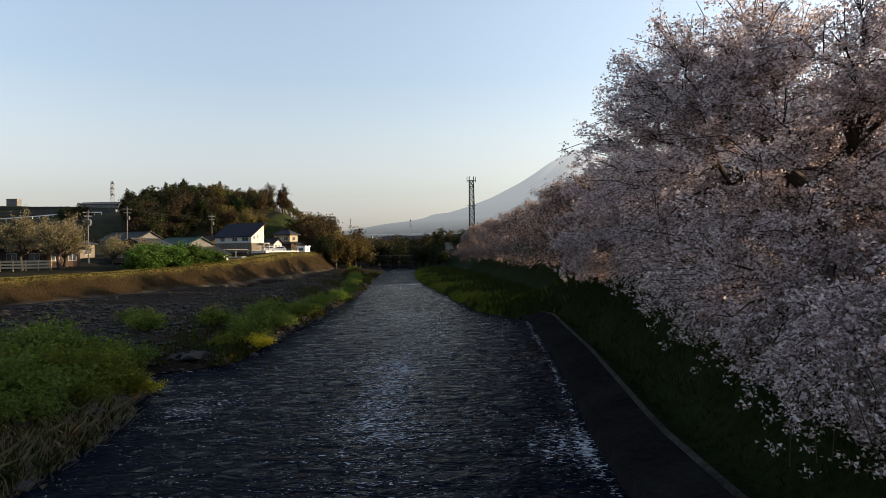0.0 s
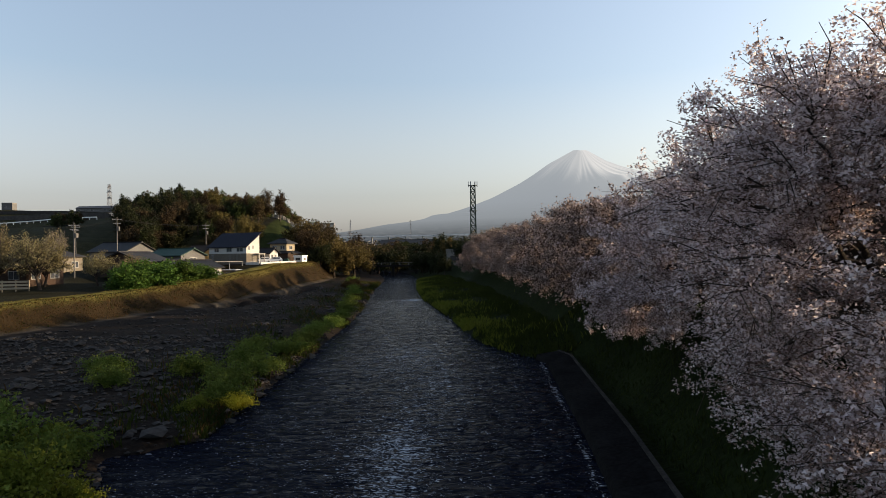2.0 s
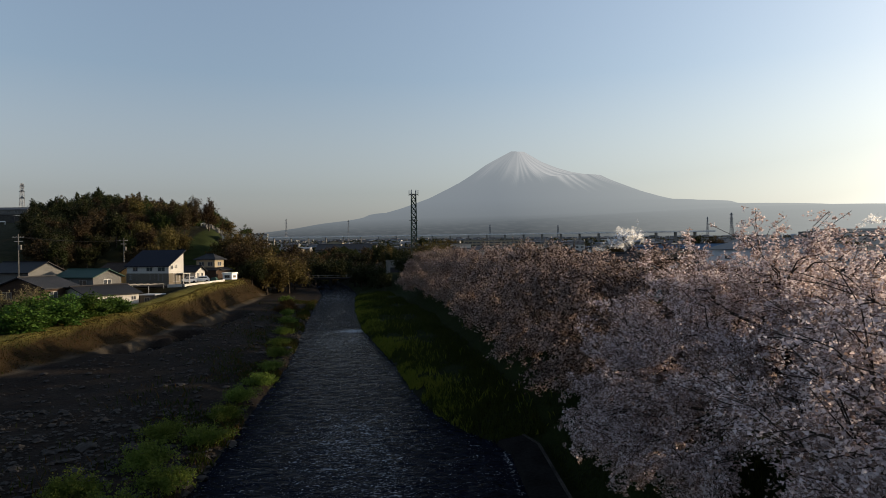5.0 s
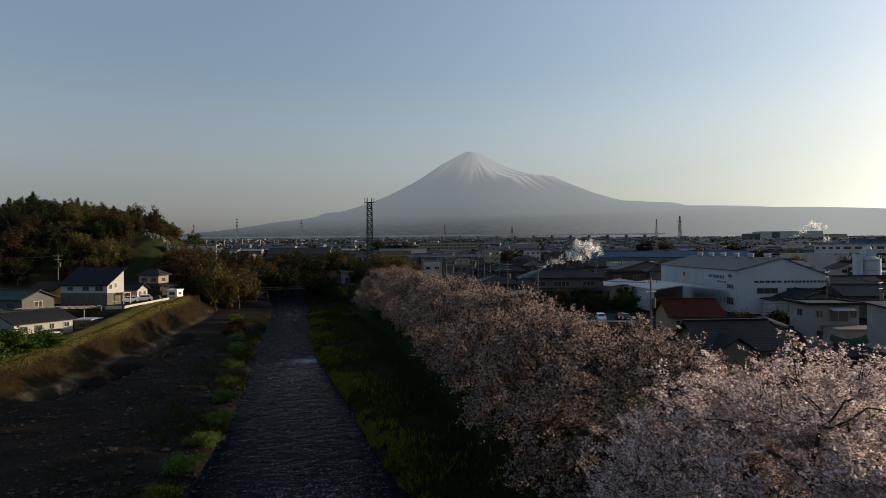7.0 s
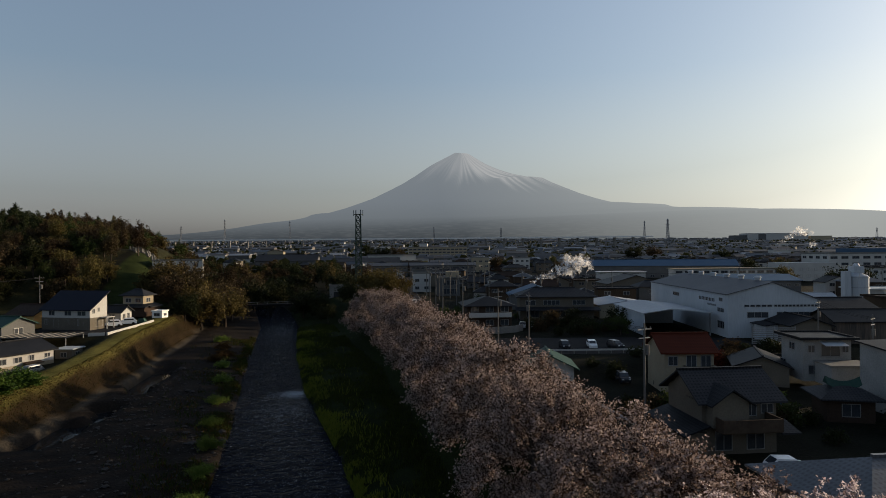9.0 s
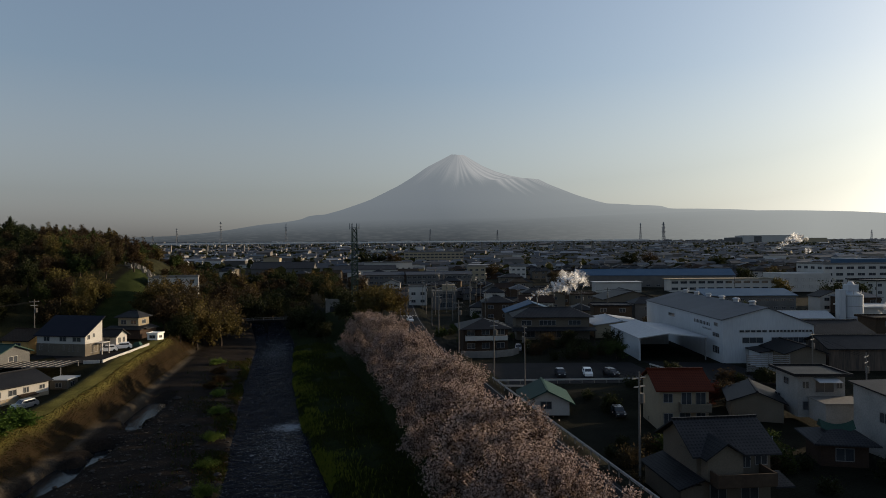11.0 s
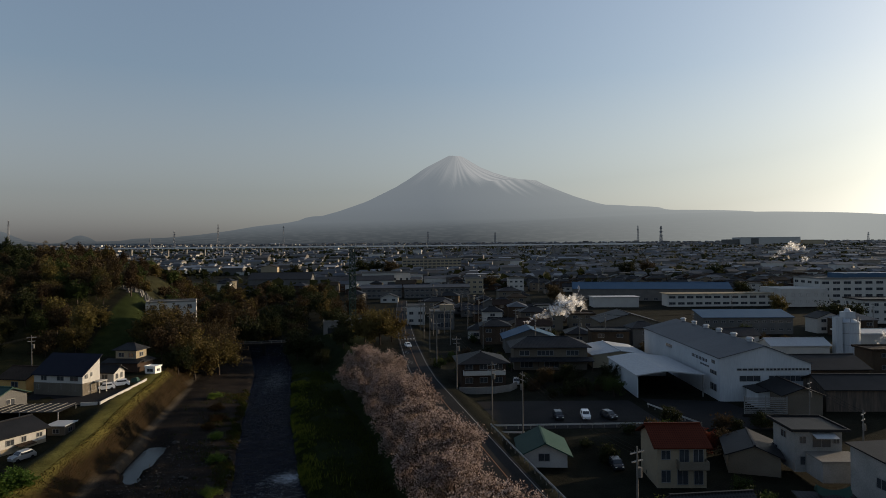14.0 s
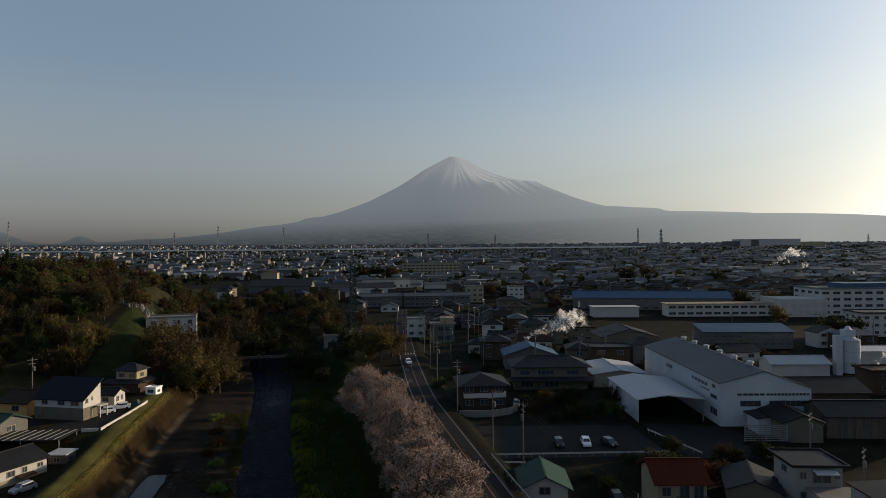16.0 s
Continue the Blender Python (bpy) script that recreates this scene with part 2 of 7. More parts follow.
M["car_dark"] = material("car_dark", (0.02, 0.022, 0.026), (0.03, 0.03, 0.035), 0.25, 1, 3, 0, spec=0.5)
M["car_silver"] = material("car_silver", (0.35, 0.36, 0.37), (0.4, 0.4, 0.41), 0.3, 1, 3, 0, metal=0.5)
M["rubber"] = material("rubber", (0.02, 0.02, 0.02), None, 0.9)


# ---- geometry helpers ----
class G:
    """Collects faces for one mesh."""

    def __init__(self):
        self.v, self.f = [], []

    def add(self, vs, fs):
        n = len(self.v)
        self.v += [tuple(p) for p in vs]
        self.f += [tuple(i + n for i in q) for q in fs]
        return self

    def box(self, x0, x1, y0, y1, z0, z1):
        return self.add([(x0, y0, z0), (x1, y0, z0), (x1, y1, z0), (x0, y1, z0), (x0, y0, z1), (x1, y0, z1), (x1, y1, z1), (x0, y1, z1)],
                        [(0, 3, 2, 1), (4, 5, 6, 7), (0, 1, 5, 4), (1, 2, 6, 5), (2, 3, 7, 6), (3, 0, 4, 7)])

    def loft(self, a, b):
        """A closed solid between two like-counted rings."""
        n = len(a)
        return self.add(list(a) + list(b), [tuple(range(n - 1, -1, -1)), tuple(range(n, 2 * n))] + [(i, (i + 1) % n, n + (i + 1) % n, n + i) for i in range(n)])

    def slab(self, quad, t):
        """A thick roof slab: quad seen from above, thickened downwards."""
        top = [Vector(p) for p in quad]
        low = [p - Vector((0, 0, t)) for p in top]
        return self.loft(low, top)

    def tube(self, p, q, r0, r1=None, n=6):
        p, q = Vector(p), Vector(q)
        r1 = r0 if r1 is None else r1
        d = (q - p).normalized()
        s = d.orthogonal().normalized()
        u = d.cross(s)
        ring = lambda c, r: [c + (s * math.cos(2 * math.pi * i / n) + u * math.sin(2 * math.pi * i / n)) * r for i in range(n)]
        return self.loft(ring(p, r0), ring(q, r1))

    def mesh(self, name, smooth=False):
        me = bpy.data.meshes.new(name)
        me.from_pydata(self.v, [], self.f)
        if smooth:
            me.shade_smooth()
        return me


def array_mesh(name, v, f, smooth=False):
    """A mesh from numpy arrays: n x 3 places and m x k corners."""
    me = bpy.data.meshes.new(name)
    v, f = np.asarray(v, np.float32), np.asarray(f, np.int32)
    me.vertices.add(len(v))
    me.vertices.foreach_set("co", v.ravel())
    k = f.shape[1]
    me.loops.add(f.size)
    me.loops.foreach_set("vertex_index", f.ravel())
    me.polygons.add(len(f))
    me.polygons.foreach_set("loop_start", np.arange(len(f), dtype=np.int32) * k)
    me.polygons.foreach_set("use_smooth", np.full(len(f), smooth))
    me.update(calc_edges=True)
    return me


def part(name, geo, mt, parent=None, label="", m=None, smooth=False):
    me = geo.mesh(name, smooth) if isinstance(geo, G) else geo
    if not me.materials:
        me.materials.append(M[mt] if isinstance(mt, str) else mt)
    ob = new(name, me)
    if parent:
        ob.parent = parent
    if m is not None:
        ob.matrix_local = m
    if label:
        ob["label"] = label
    return ob


def thing(name, x, y, z, rz=0.0, label="", category="", group="", kind=""):
    ob = new(name)
    ob.matrix_world = pose(x, y, z, 0, 0, rz)
    return tagged(ob, label, category, group, kind)


# ---- ground ----
LEFT_Y = [-60, 15, 18, 25.4, 28.5, 31, 36, 50, 64, 80, 92, 108, 122, 143, 165, 190, 230, 300]
LEFT_X = [-9, -9.8, -10, -11.5, -13.2, -10.2, -10.3, -10.2, -10.5, -10.6, -11.3, -12.4, -13.6, -14.8, -16, -17, -22, -34]
RIGHT_Y = [-60, 16.5, 30, 49, 53, 58, 64, 80, 100, 109, 124, 141, 172, 195, 230, 300]
RIGHT_X = [2.5, 4.2, 5.5, 6.8, 4.6, 2.9, 1.7, 0.2, -2.6, -3.9, -5.1, -6.4, -7.6, -8.4, -12, -23]
FOOT_Y, FOOT_X = [-60, 40, 59, 74, 89, 102, 122, 163, 190, 240, 300], [-44, -40, -36.5, -32.8, -30.4, -28.8, -27.6, -27.6, -29, -38, -50]
TOP_Y, TOP_Z = [-60, 60, 85, 100, 115, 140, 165, 200], [3.4, 3.4, 3.8, 4.3, 4.8, 6.0, 6.0, 6.5]
FAR_Y, FAR_Z = [0, 260, 700, 1200, 2500, 4100, 5000], [4.7, 4.8, 9, 18, 50, 95, 100]
TOWN_Y, TOWN_Z = [0, 101, 106, 260, 700, 1200, 2500, 4100, 5000], [2.0, 2.0, 3.5, 3.6, 9, 18, 50, 95, 100]
ROAD_Y, ROAD_X = [-60, 150, 168, 205, 243, 300, 360], [21.5, 21.5, 22.5, 25.5, 29.5, 36, 44]


def smooth(a, b, x):
    s = np.clip((x - a) / (b - a), 0, 1)
    return s * s * (3 - 2 * s)


def lumps(x, y, size, seed):
    """Cheap smooth unevenness, about -1 to 1."""
    a = np.sin(x / size * 1.7 + seed) * np.cos(y / size * 1.3 - 2.1 * seed)
    b = np.sin((x + y) / size * 2.9 + 3.3 * seed) * np.cos((x - 0.7 * y) / size * 3.7 + seed)
    c = np.sin(x / size * 7.1 - y / size * 5.3 + seed) * np.cos(y / size * 8.3 + x / size * 2.2)
    return 0.5 * a + 0.3 * b + 0.2 * c


def bump2(x, y, cx, cy, rx, ry, turn, h):
    c, s = math.cos(radians(turn)), math.sin(radians(turn))
    u, w = (x - cx) * c + (y - cy) * s, -(x - cx) * s + (y - cy) * c
    return h * np.exp(-((u / rx) ** 2 + (w / ry) ** 2))


def land(x, y):
    """The height of the ground."""
    x, y = np.asarray(x, float), np.asarray(y, float)
    le, ri = np.interp(y, LEFT_Y, LEFT_X), np.interp(y, RIGHT_Y, RIGHT_X)
    foot, top = np.interp(y, FOOT_Y, FOOT_X), np.interp(y, TOP_Y, TOP_Z)
    far = np.interp(y, FAR_Y, FAR_Z)
    # left bar, berm and bank
    bar = -0.7 + 1.1 * smooth(0.8, -1.2, x - le) + 0.5 * smooth(-1, -8, x - le) + 0.16 * lumps(x, y, 6, 1) * smooth(0, -3, x - le)
    brook = -2.2 * smooth(-2.0, -1.2, x - foot) * smooth(2.8, 1.6, x - foot) * smooth(84, 90, y) * smooth(136, 122, y) * smooth(-0.15, 0.1, lumps(x, y, 7, 8) + 0.2)
    berm = 0.35 * smooth(6, 0.5, x - foot)
    bank = (top - 1.25) * smooth(-2.6, -6.8, x - foot)
    bank = bank - 1.9 * smooth(-10.5, -12.5, x - foot) * smooth(98, 106, y) * smooth(137, 131, y) * smooth(-36, -30, x - foot)
    left = bar + brook + berm + bank + 0.10 * lumps(x, y, 3, 5) * smooth(-1, -3, x - foot)
    hill = (bump2(x, y, -150, 300, 60, 130, 35, 14) + bump2(x, y, -84, 238, 30, 46, 25, 7.5) + bump2(x, y, -54, 236, 18, 34, 5, 5.5)
            + bump2(x, y, -88, 322, 34, 40, 0, 12.5) + bump2(x, y, -106, 272, 22, 24, 0, 4.5) + bump2(x, y, -330, 420, 190, 110, 0, 34) + bump2(x, y, -160, 170, 50, 60, 0, 7))
    hill = hill * smooth(-2, -22, x - foot) * smooth(0, 42, (y - 172) + 0.9 * np.clip(-62 - x, 0, 60))
    left = left + hill
    # right: walled foot with a concrete apron near, a grass bar further on, then the bank up to the road
    near = smooth(53, 48, y)
    apron = -0.9 + 1.1 * smooth(-0.1, 0.3, x - ri)
    grass = -0.7 + 1.2 * smooth(-0.8, 1.2, x - ri) + 0.6 * smooth(0.5, 6, x - ri) + 0.2 * lumps(x, y, 5, 3) * smooth(0, 3, x - ri)
    start = np.interp(y, [-60, 45, 60, 120, 170, 230], [0, 0, 1, 1, 1, 1]) * np.interp(y, [0, 60, 120, 170, 230, 300], [8.5, 8.5, 8, 4, -3, -14]) + np.interp(y, [-60, 45, 60], [1, 1, 0]) * (ri + 2.0)
    low = near * apron + (1 - near) * grass
    rise = smooth(0, 5.5, x - start)
    town = np.interp(y, TOWN_Y, TOWN_Z)
    right = low * (1 - rise) + far * rise
    road = np.interp(y, ROAD_Y, ROAD_X)
    right = right + (town - far) * smooth(4.2, 7.0, x - road)
    z = np.where(x < 0.5 * (le + ri), left, right)
    # far plain takes over from the river country
    w = smooth(300, 380, y)
    return z * (1 - w) + w * (far + hill * (x < -20))


def spaced(a, b, fine0, fine1, step, grow):
    """Places from a to b, step apart between fine0 and fine1 and ever wider outside."""
    mid = list(np.arange(fine0, fine1, step))
    lo, hi, s = [], [], step
    p = fine0
    while p > a:
        s *= grow
        p -= s
        lo.append(max(p, a))
    p, s = fine1, step
    while p < b:
        hi.append(p)
        s *= grow
        p += s
    return np.array(sorted(set(lo)) + mid + hi + [b])


def sheet(xs, ys, zf, name):
    X, Y = np.meshgrid(xs, ys)
    v = np.stack([X, Y, zf(X, Y)], -1).reshape(-1, 3)
    i = np.arange(len(xs) * len(ys)).reshape(len(ys), len(xs))
    f = np.stack([i[:-1, :-1], i[:-1, 1:], i[1:, 1:], i[1:, :-1]], -1).reshape(-1, 4)
    return array_mesh(name, v, f, True)


def ground_material():
    """Earth and grass chosen by height, slope of the banks and noise."""
    m = bpy.data.materials.new("ground")
    m.use_nodes = True
    nd, ln = m.node_tree.nodes, m.node_tree.links.new
    p = nd["Principled BSDF"]
    p.inputs["Roughness"].default_value = 0.95
    p.inputs["Specular IOR Level"].default_value = 0.03
    geo = nd.new("ShaderNodeNewGeometry")
    at = nd.new("ShaderNodeAttribute")
    at.attribute_name = "cover"
    n1, n2 = nd.new("ShaderNodeTexNoise"), nd.new("ShaderNodeTexNoise")
    n1.inputs["Scale"].default_value, n2.inputs["Scale"].default_value = 0.35, 4.0
    n1.inputs["Detail"].default_value = n2.inputs["Detail"].default_value = 8.0
    ln(geo.outputs["Position"], n1.inputs["Vector"]), ln(geo.outputs["Position"], n2.inputs["Vector"])
    add = nd.new("ShaderNodeMath")
    ln(n1.outputs["Fac"], add.inputs[0]), ln(n2.outputs["Fac"], add.inputs[1])
    mr = nd.new("ShaderNodeMapRange")
    mr.inputs["From Min"].default_value, mr.inputs["From Max"].default_value = 0.7, 1.3
    ln(add.outputs[0], mr.inputs["Value"])
    hsv = nd.new("ShaderNodeHueSaturation")
    val = nd.new("ShaderNodeMapRange")
    val.inputs["To Min"].default_value, val.inputs["To Max"].default_value = 0.55, 1.45
    ln(mr.outputs[0], val.inputs["Value"]), ln(val.outputs[0], hsv.inputs["Value"])
    ln(at.outputs["Color"], hsv.inputs["Color"])
    ln(hsv.outputs[0], p.inputs["Base Color"])
    bp = nd.new("ShaderNodeBump")
    bp.inputs["Strength"].default_value, bp.inputs["Distance"].default_value = 0.7, 0.15
    ln(n2.outputs["Fac"], bp.inputs["Height"]), ln(bp.outputs[0], p.inputs["Normal"])
    return m


gx = spaced(-4200, 4200, -62, 40, 1.0, 1.12)
gy = spaced(-300, 4900, -10, 200, 1.25, 1.07)
ground_mesh = sheet(gx, gy, land, "ground")
gc = np.empty(len(ground_mesh.vertices) * 3, np.float32)
ground_mesh.vertices.foreach_get("co", gc)
gc = gc.reshape(-1, 3)
X, Y, Z = gc[:, 0], gc[:, 1], gc[:, 2]
le, ri, foot = np.interp(Y, LEFT_Y, LEFT_X), np.interp(Y, RIGHT_Y, RIGHT_X), np.interp(Y, FOOT_Y, FOOT_X)
cover = np.empty((len(X), 4), np.float32)
cover[:] = (0.011, 0.0115, 0.008, 1)                                     # town yards and fields


def lay(w, col):
    w = np.clip(w, 0, 1)[:, None]
    cover[:, :3] = cover[:, :3] * (1 - w) + np.array(col) * w


lay((X < le) * (X > foot - 2) * (Y < 300), (0.0165, 0.0135, 0.0115))        # gravel and dark earth
lay((X < foot - 2.0) * (X > foot - 3.0) * (Y < 190), (0.048, 0.041, 0.032))    # pale path along the foot
lay(smooth(-2.6, -3.0, X - foot) * (X > foot - 7.5) * (Y < 200), (0.020, 0.0135, 0.007))
lay(smooth(-6.0, -7.2, X - foot) * (X > foot - 30) * (Y < 200), (0.017, 0.016, 0.009))
lay(smooth(-5.6, -6.6, X - foot) * smooth(-10.2, -8.8, X - foot) * (Y < 168), (0.125, 0.108, 0.03))    # mown terrace edge, sunlight painted in as a brighter tone
lay((X < -60) * (Y > 150) * (Y < 500), (0.024, 0.024, 0.012))
lay((X < -36) * (X > -58) * (Y > 184) * (Y < 246), (0.021, 0.028, 0.009))   # grassy graveyard slope
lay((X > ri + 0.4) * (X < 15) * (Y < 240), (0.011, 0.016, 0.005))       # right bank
lay((X > le) * (X < ri) * (Y < 330), (0.03,0.03,0.028))
lay(smooth(600, 1800, Y), (0.085, 0.098, 0.105))                        # wooded plain far off, haze painted in as a paler, bluer tone
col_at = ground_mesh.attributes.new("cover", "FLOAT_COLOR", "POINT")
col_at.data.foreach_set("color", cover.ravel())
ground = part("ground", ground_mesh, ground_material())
tagged(ground, "earth, grass and gravel ground rising gently to the far plain", "ground", kind="structure")


# ---- river ----
def water_material():
    m = bpy.data.materials.new("water")
    m.use_nodes = True
    nd, ln = m.node_tree.nodes, m.node_tree.links.new
    p = nd["Principled BSDF"]
    geo = nd.new("ShaderNodeNewGeometry")
    mp = nd.new("ShaderNodeMapping")
    mp.inputs["Scale"].default_value = (0.6, 1.25, 1.0)
    ln(geo.outputs["Position"], mp.inputs[0])
    n1, n2 = nd.new("ShaderNodeTexNoise"), nd.new("ShaderNodeTexNoise")
    for n, s, d, x in ((n1, 0.85, 3, 1.2), (n2, 3.0, 4, 1.4)):
        n.inputs["Scale"].default_value, n.inputs["Detail"].default_value, n.inputs["Distortion"].default_value = s, d, x
        ln(mp.outputs[0], n.inputs["Vector"])
    a = nd.new("ShaderNodeMath")
    a.operation = "MULTIPLY_ADD"
    a.inputs[1].default_value = 0.32
    ln(n2.outputs["Fac"], a.inputs[0]), ln(n1.outputs["Fac"], a.inputs[2])
    bp = nd.new("ShaderNodeBump")
    bp.inputs["Strength"].default_value, bp.inputs["Distance"].default_value = 1.0, 0.7
    ln(a.outputs[0], bp.inputs["Height"]), ln(bp.outputs[0], p.inputs["Normal"])
    mp2 = nd.new("ShaderNodeMapping")
    mp2.inputs["Scale"].default_value = (1.5, 3.6, 1.0)
    ln(geo.outputs["Position"], mp2.inputs[0])
    n4 = nd.new("ShaderNodeTexNoise")
    n4.inputs["Scale"].default_value, n4.inputs["Detail"].default_value, n4.inputs["Distortion"].default_value = 1.5, 12, 2.6
    ln(mp2.outputs[0], n4.inputs["Vector"])
    at = nd.new("ShaderNodeAttribute")
    at.attribute_name = "rapid"
    t = nd.new("ShaderNodeMath")
    t.operation = "MULTIPLY_ADD"
    t.inputs[1].default_value = 0.30
    ln(at.outputs["Fac"], t.inputs[0]), ln(n4.outputs["Fac"], t.inputs[2])
    foam = nd.new("ShaderNodeMapRange")
    foam.inputs["From Min"].default_value, foam.inputs["From Max"].default_value = 0.675, 0.715
    ln(t.outputs[0], foam.inputs["Value"])
    mix = nd.new("ShaderNodeMix")
    mix.data_type = "RGBA"
    mix.inputs["A"].default_value, mix.inputs["B"].default_value = (0.005, 0.007, 0.014, 1), (0.42, 0.45, 0.49, 1)
    ln(foam.outputs[0], mix.inputs["Factor"]), ln(mix.outputs["Result"], p.inputs["Base Color"])
    r = nd.new("ShaderNodeMapRange")
    r.inputs["To Min"].default_value, r.inputs["To Max"].default_value = 0.12, 0.8
    ln(foam.outputs[0], r.inputs["Value"]), ln(r.outputs[0], p.inputs["Roughness"])
    p.inputs["IOR"].default_value = 1.33
    p.inputs["Specular IOR Level"].default_value = 0.02
    p.inputs["Specular Tint"].default_value = (0.72, 0.83, 1.0, 1)
    return m


def chop(x, y):
    """Short choppy waves with narrow crests."""
    crest = lambda size, seed: 1 - 2.2 * np.abs(lumps(x * 0.7, y, size, seed))
    return 0.04 * crest(1.7, 2) + 0.026 * crest(0.7, 4) + 0.02 * lumps(x, y, 3.1, 9) - 0.02


wx = np.concatenate([np.arange(-46, -15, 1.0), np.arange(-15, 8.6, 0.17)])
wy = np.concatenate([np.arange(-6, 48, 0.17), np.arange(48, 110, 0.34), np.arange(110, 330, 1.2)])
water_mesh = sheet(wx, wy, chop, "river_water")
wc = np.empty(len(water_mesh.vertices) * 3, np.float32)
water_mesh.vertices.foreach_get("co", wc)
wc = wc.reshape(-1, 3)
rap = np.zeros(len(wc), np.float32)
for cx, cy, rx, ry, h in ((-2, 26, 3.2, 30, 0.10), (-2, 30, 7, 40, 0.05), (-4, 75, 6, 30, 0.10), (-9.5, 25, 3, 10, 0.04), (-2.2, 25, 1.3, 9, 0.32), (-1.4, 19, 2.6, 1.6, 0.16), (-3.0, 30, 2.4, 2.0, 0.14), (-0.5, 40, 1.6, 6, 0.16), (3.4, 17.0, 1.2, 2.0, 0.45), (-3, 52, 4, 8, 0.2), (-5, 110, 3, 2.5, 0.6), (-9, 22, 1.2, 2, 0.3), (-6.5, 100, 4, 8, 0.25), (-12, 182, 5, 20, 0.25)):
    rap += h * np.exp(-(((wc[:, 0] - cx) / rx) ** 2 + ((wc[:, 1] - cy) / ry) ** 2)).astype(np.float32)
near_wall = np.exp(-((wc[:, 0] - np.interp(wc[:, 1], RIGHT_Y, RIGHT_X) + 0.3) / 0.14) ** 2) * (wc[:, 1] < 49)
rap += (0.62 * near_wall * (0.6 + 0.4 * lumps(wc[:, 0], wc[:, 1], 2.0, 3))).astype(np.float32)
ra = water_mesh.attributes.new("rapid", "FLOAT", "POINT")
ra.data.foreach_set("value", rap)
water = tagged(part("river_water", water_mesh, water_material()), "dark rippling shallow river water with small white rapids", "river", kind="structure")

# still pools of the brook along the foot of the west bank
M["still_water"] = material("still_water", (0.008, 0.010, 0.012), (0.014, 0.016, 0.018), 0.06, 0.8, 6, 0.15, spec=0.12)
pool = sheet(np.arange(-32.0, -23.5, 0.5), np.arange(88.0, 132.0, 0.5), lambda x, y: 0.12 + 0.004 * lumps(x, y, 1.1, 3), "brook_water")
tagged(part("brook_water", pool, "still_water"), "still pale pools of a shallow brook", "water", kind="structure")

# concrete apron along the walled bank
g = G()
ys = np.arange(-12, 52, 2.0)
for a, b in zip(ys[:-1], ys[1:]):
    ra_, rb_ = np.interp(a, RIGHT_Y, RIGHT_X), np.interp(b - 0.03, RIGHT_Y, RIGHT_X)
    g.loft([(ra_ - 0.25, a, -0.9), (ra_ + 1.6, a, -0.9), (ra_ + 1.6, a, 0.62), (ra_ + 0.1, a, 0.38)],
           [(rb_ - 0.25, b - 0.03, -0.9), (rb_ + 1.6, b - 0.03, -0.9), (rb_ + 1.6, b - 0.03, 0.62), (rb_ + 0.1, b - 0.03, 0.38)])
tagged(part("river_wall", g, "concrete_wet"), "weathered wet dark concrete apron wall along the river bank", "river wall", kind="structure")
g = G()
for a, b in zip(ys[:-1], ys[1:]):
    ra_, rb_ = np.interp(a, RIGHT_Y, RIGHT_X), np.interp(b, RIGHT_Y, RIGHT_X)
    g.loft([(ra_ + 1.61, a, 0.3), (ra_ + 1.76, a, 0.3), (ra_ + 1.76, a, 0.69), (ra_ + 1.61, a, 0.67)],
           [(rb_ + 1.61, b, 0.3), (rb_ + 1.76, b, 0.3), (rb_ + 1.76, b, 0.69), (rb_ + 1.61, b, 0.67)])
tagged(part("apron_kerb", g, "kerb_worn"), "worn grey concrete kerb at the foot of the grass bank", "kerb", kind="structure")

# road behind the cherry trees
g = G()
ys = np.arange(-40, 360, 5.0)
for a, b in zip(ys[:-1], ys[1:]):
    xa, xb = np.interp(a, ROAD_Y, ROAD_X), np.interp(b, ROAD_Y, ROAD_X)
    za, zb = float(np.interp(a, FAR_Y, FAR_Z)) + 0.06, float(np.interp(b, FAR_Y, FAR_Z)) + 0.06
    g.add([(xa - 2.8, a, za), (xa + 2.8, a, za), (xb + 2.8, b, zb), (xb - 2.8, b, zb)], [(0, 1, 2, 3)])
tagged(part("road", g, "asphalt"), "grey asphalt road running behind the cherry trees", "road", kind="structure")
g = G()
for a, b in zip(ys[:-1], ys[1:]):
    xa, xb = np.interp(a, ROAD_Y, ROAD_X), np.interp(b, ROAD_Y, ROAD_X)
    za, zb = float(np.interp(a, FAR_Y, FAR_Z)) + 0.07, float(np.interp(b, FAR_Y, FAR_Z)) + 0.07
    g.add([(xa - 0.07, a, za), (xa + 0.07, a, za), (xb + 0.07, b, zb), (xb - 0.07, b, zb)], [(0, 1, 2, 3)])
tagged(part("road_line", g, "line_worn"), "worn yellowish centre line painted on the road", "road marking", kind="structure")


zebra = thing("zebra_crossing", 26.2, 213.5, 4.87, -5, "worn white zebra crossing painted on the road", "road marking", kind="structure")
for i in range(6):
    part("stripe", G().box(-2.5 + i * 0.9, -2.05 + i * 0.9, -1.5, 1.5, 0.0, 0.012), "line_white", zebra)
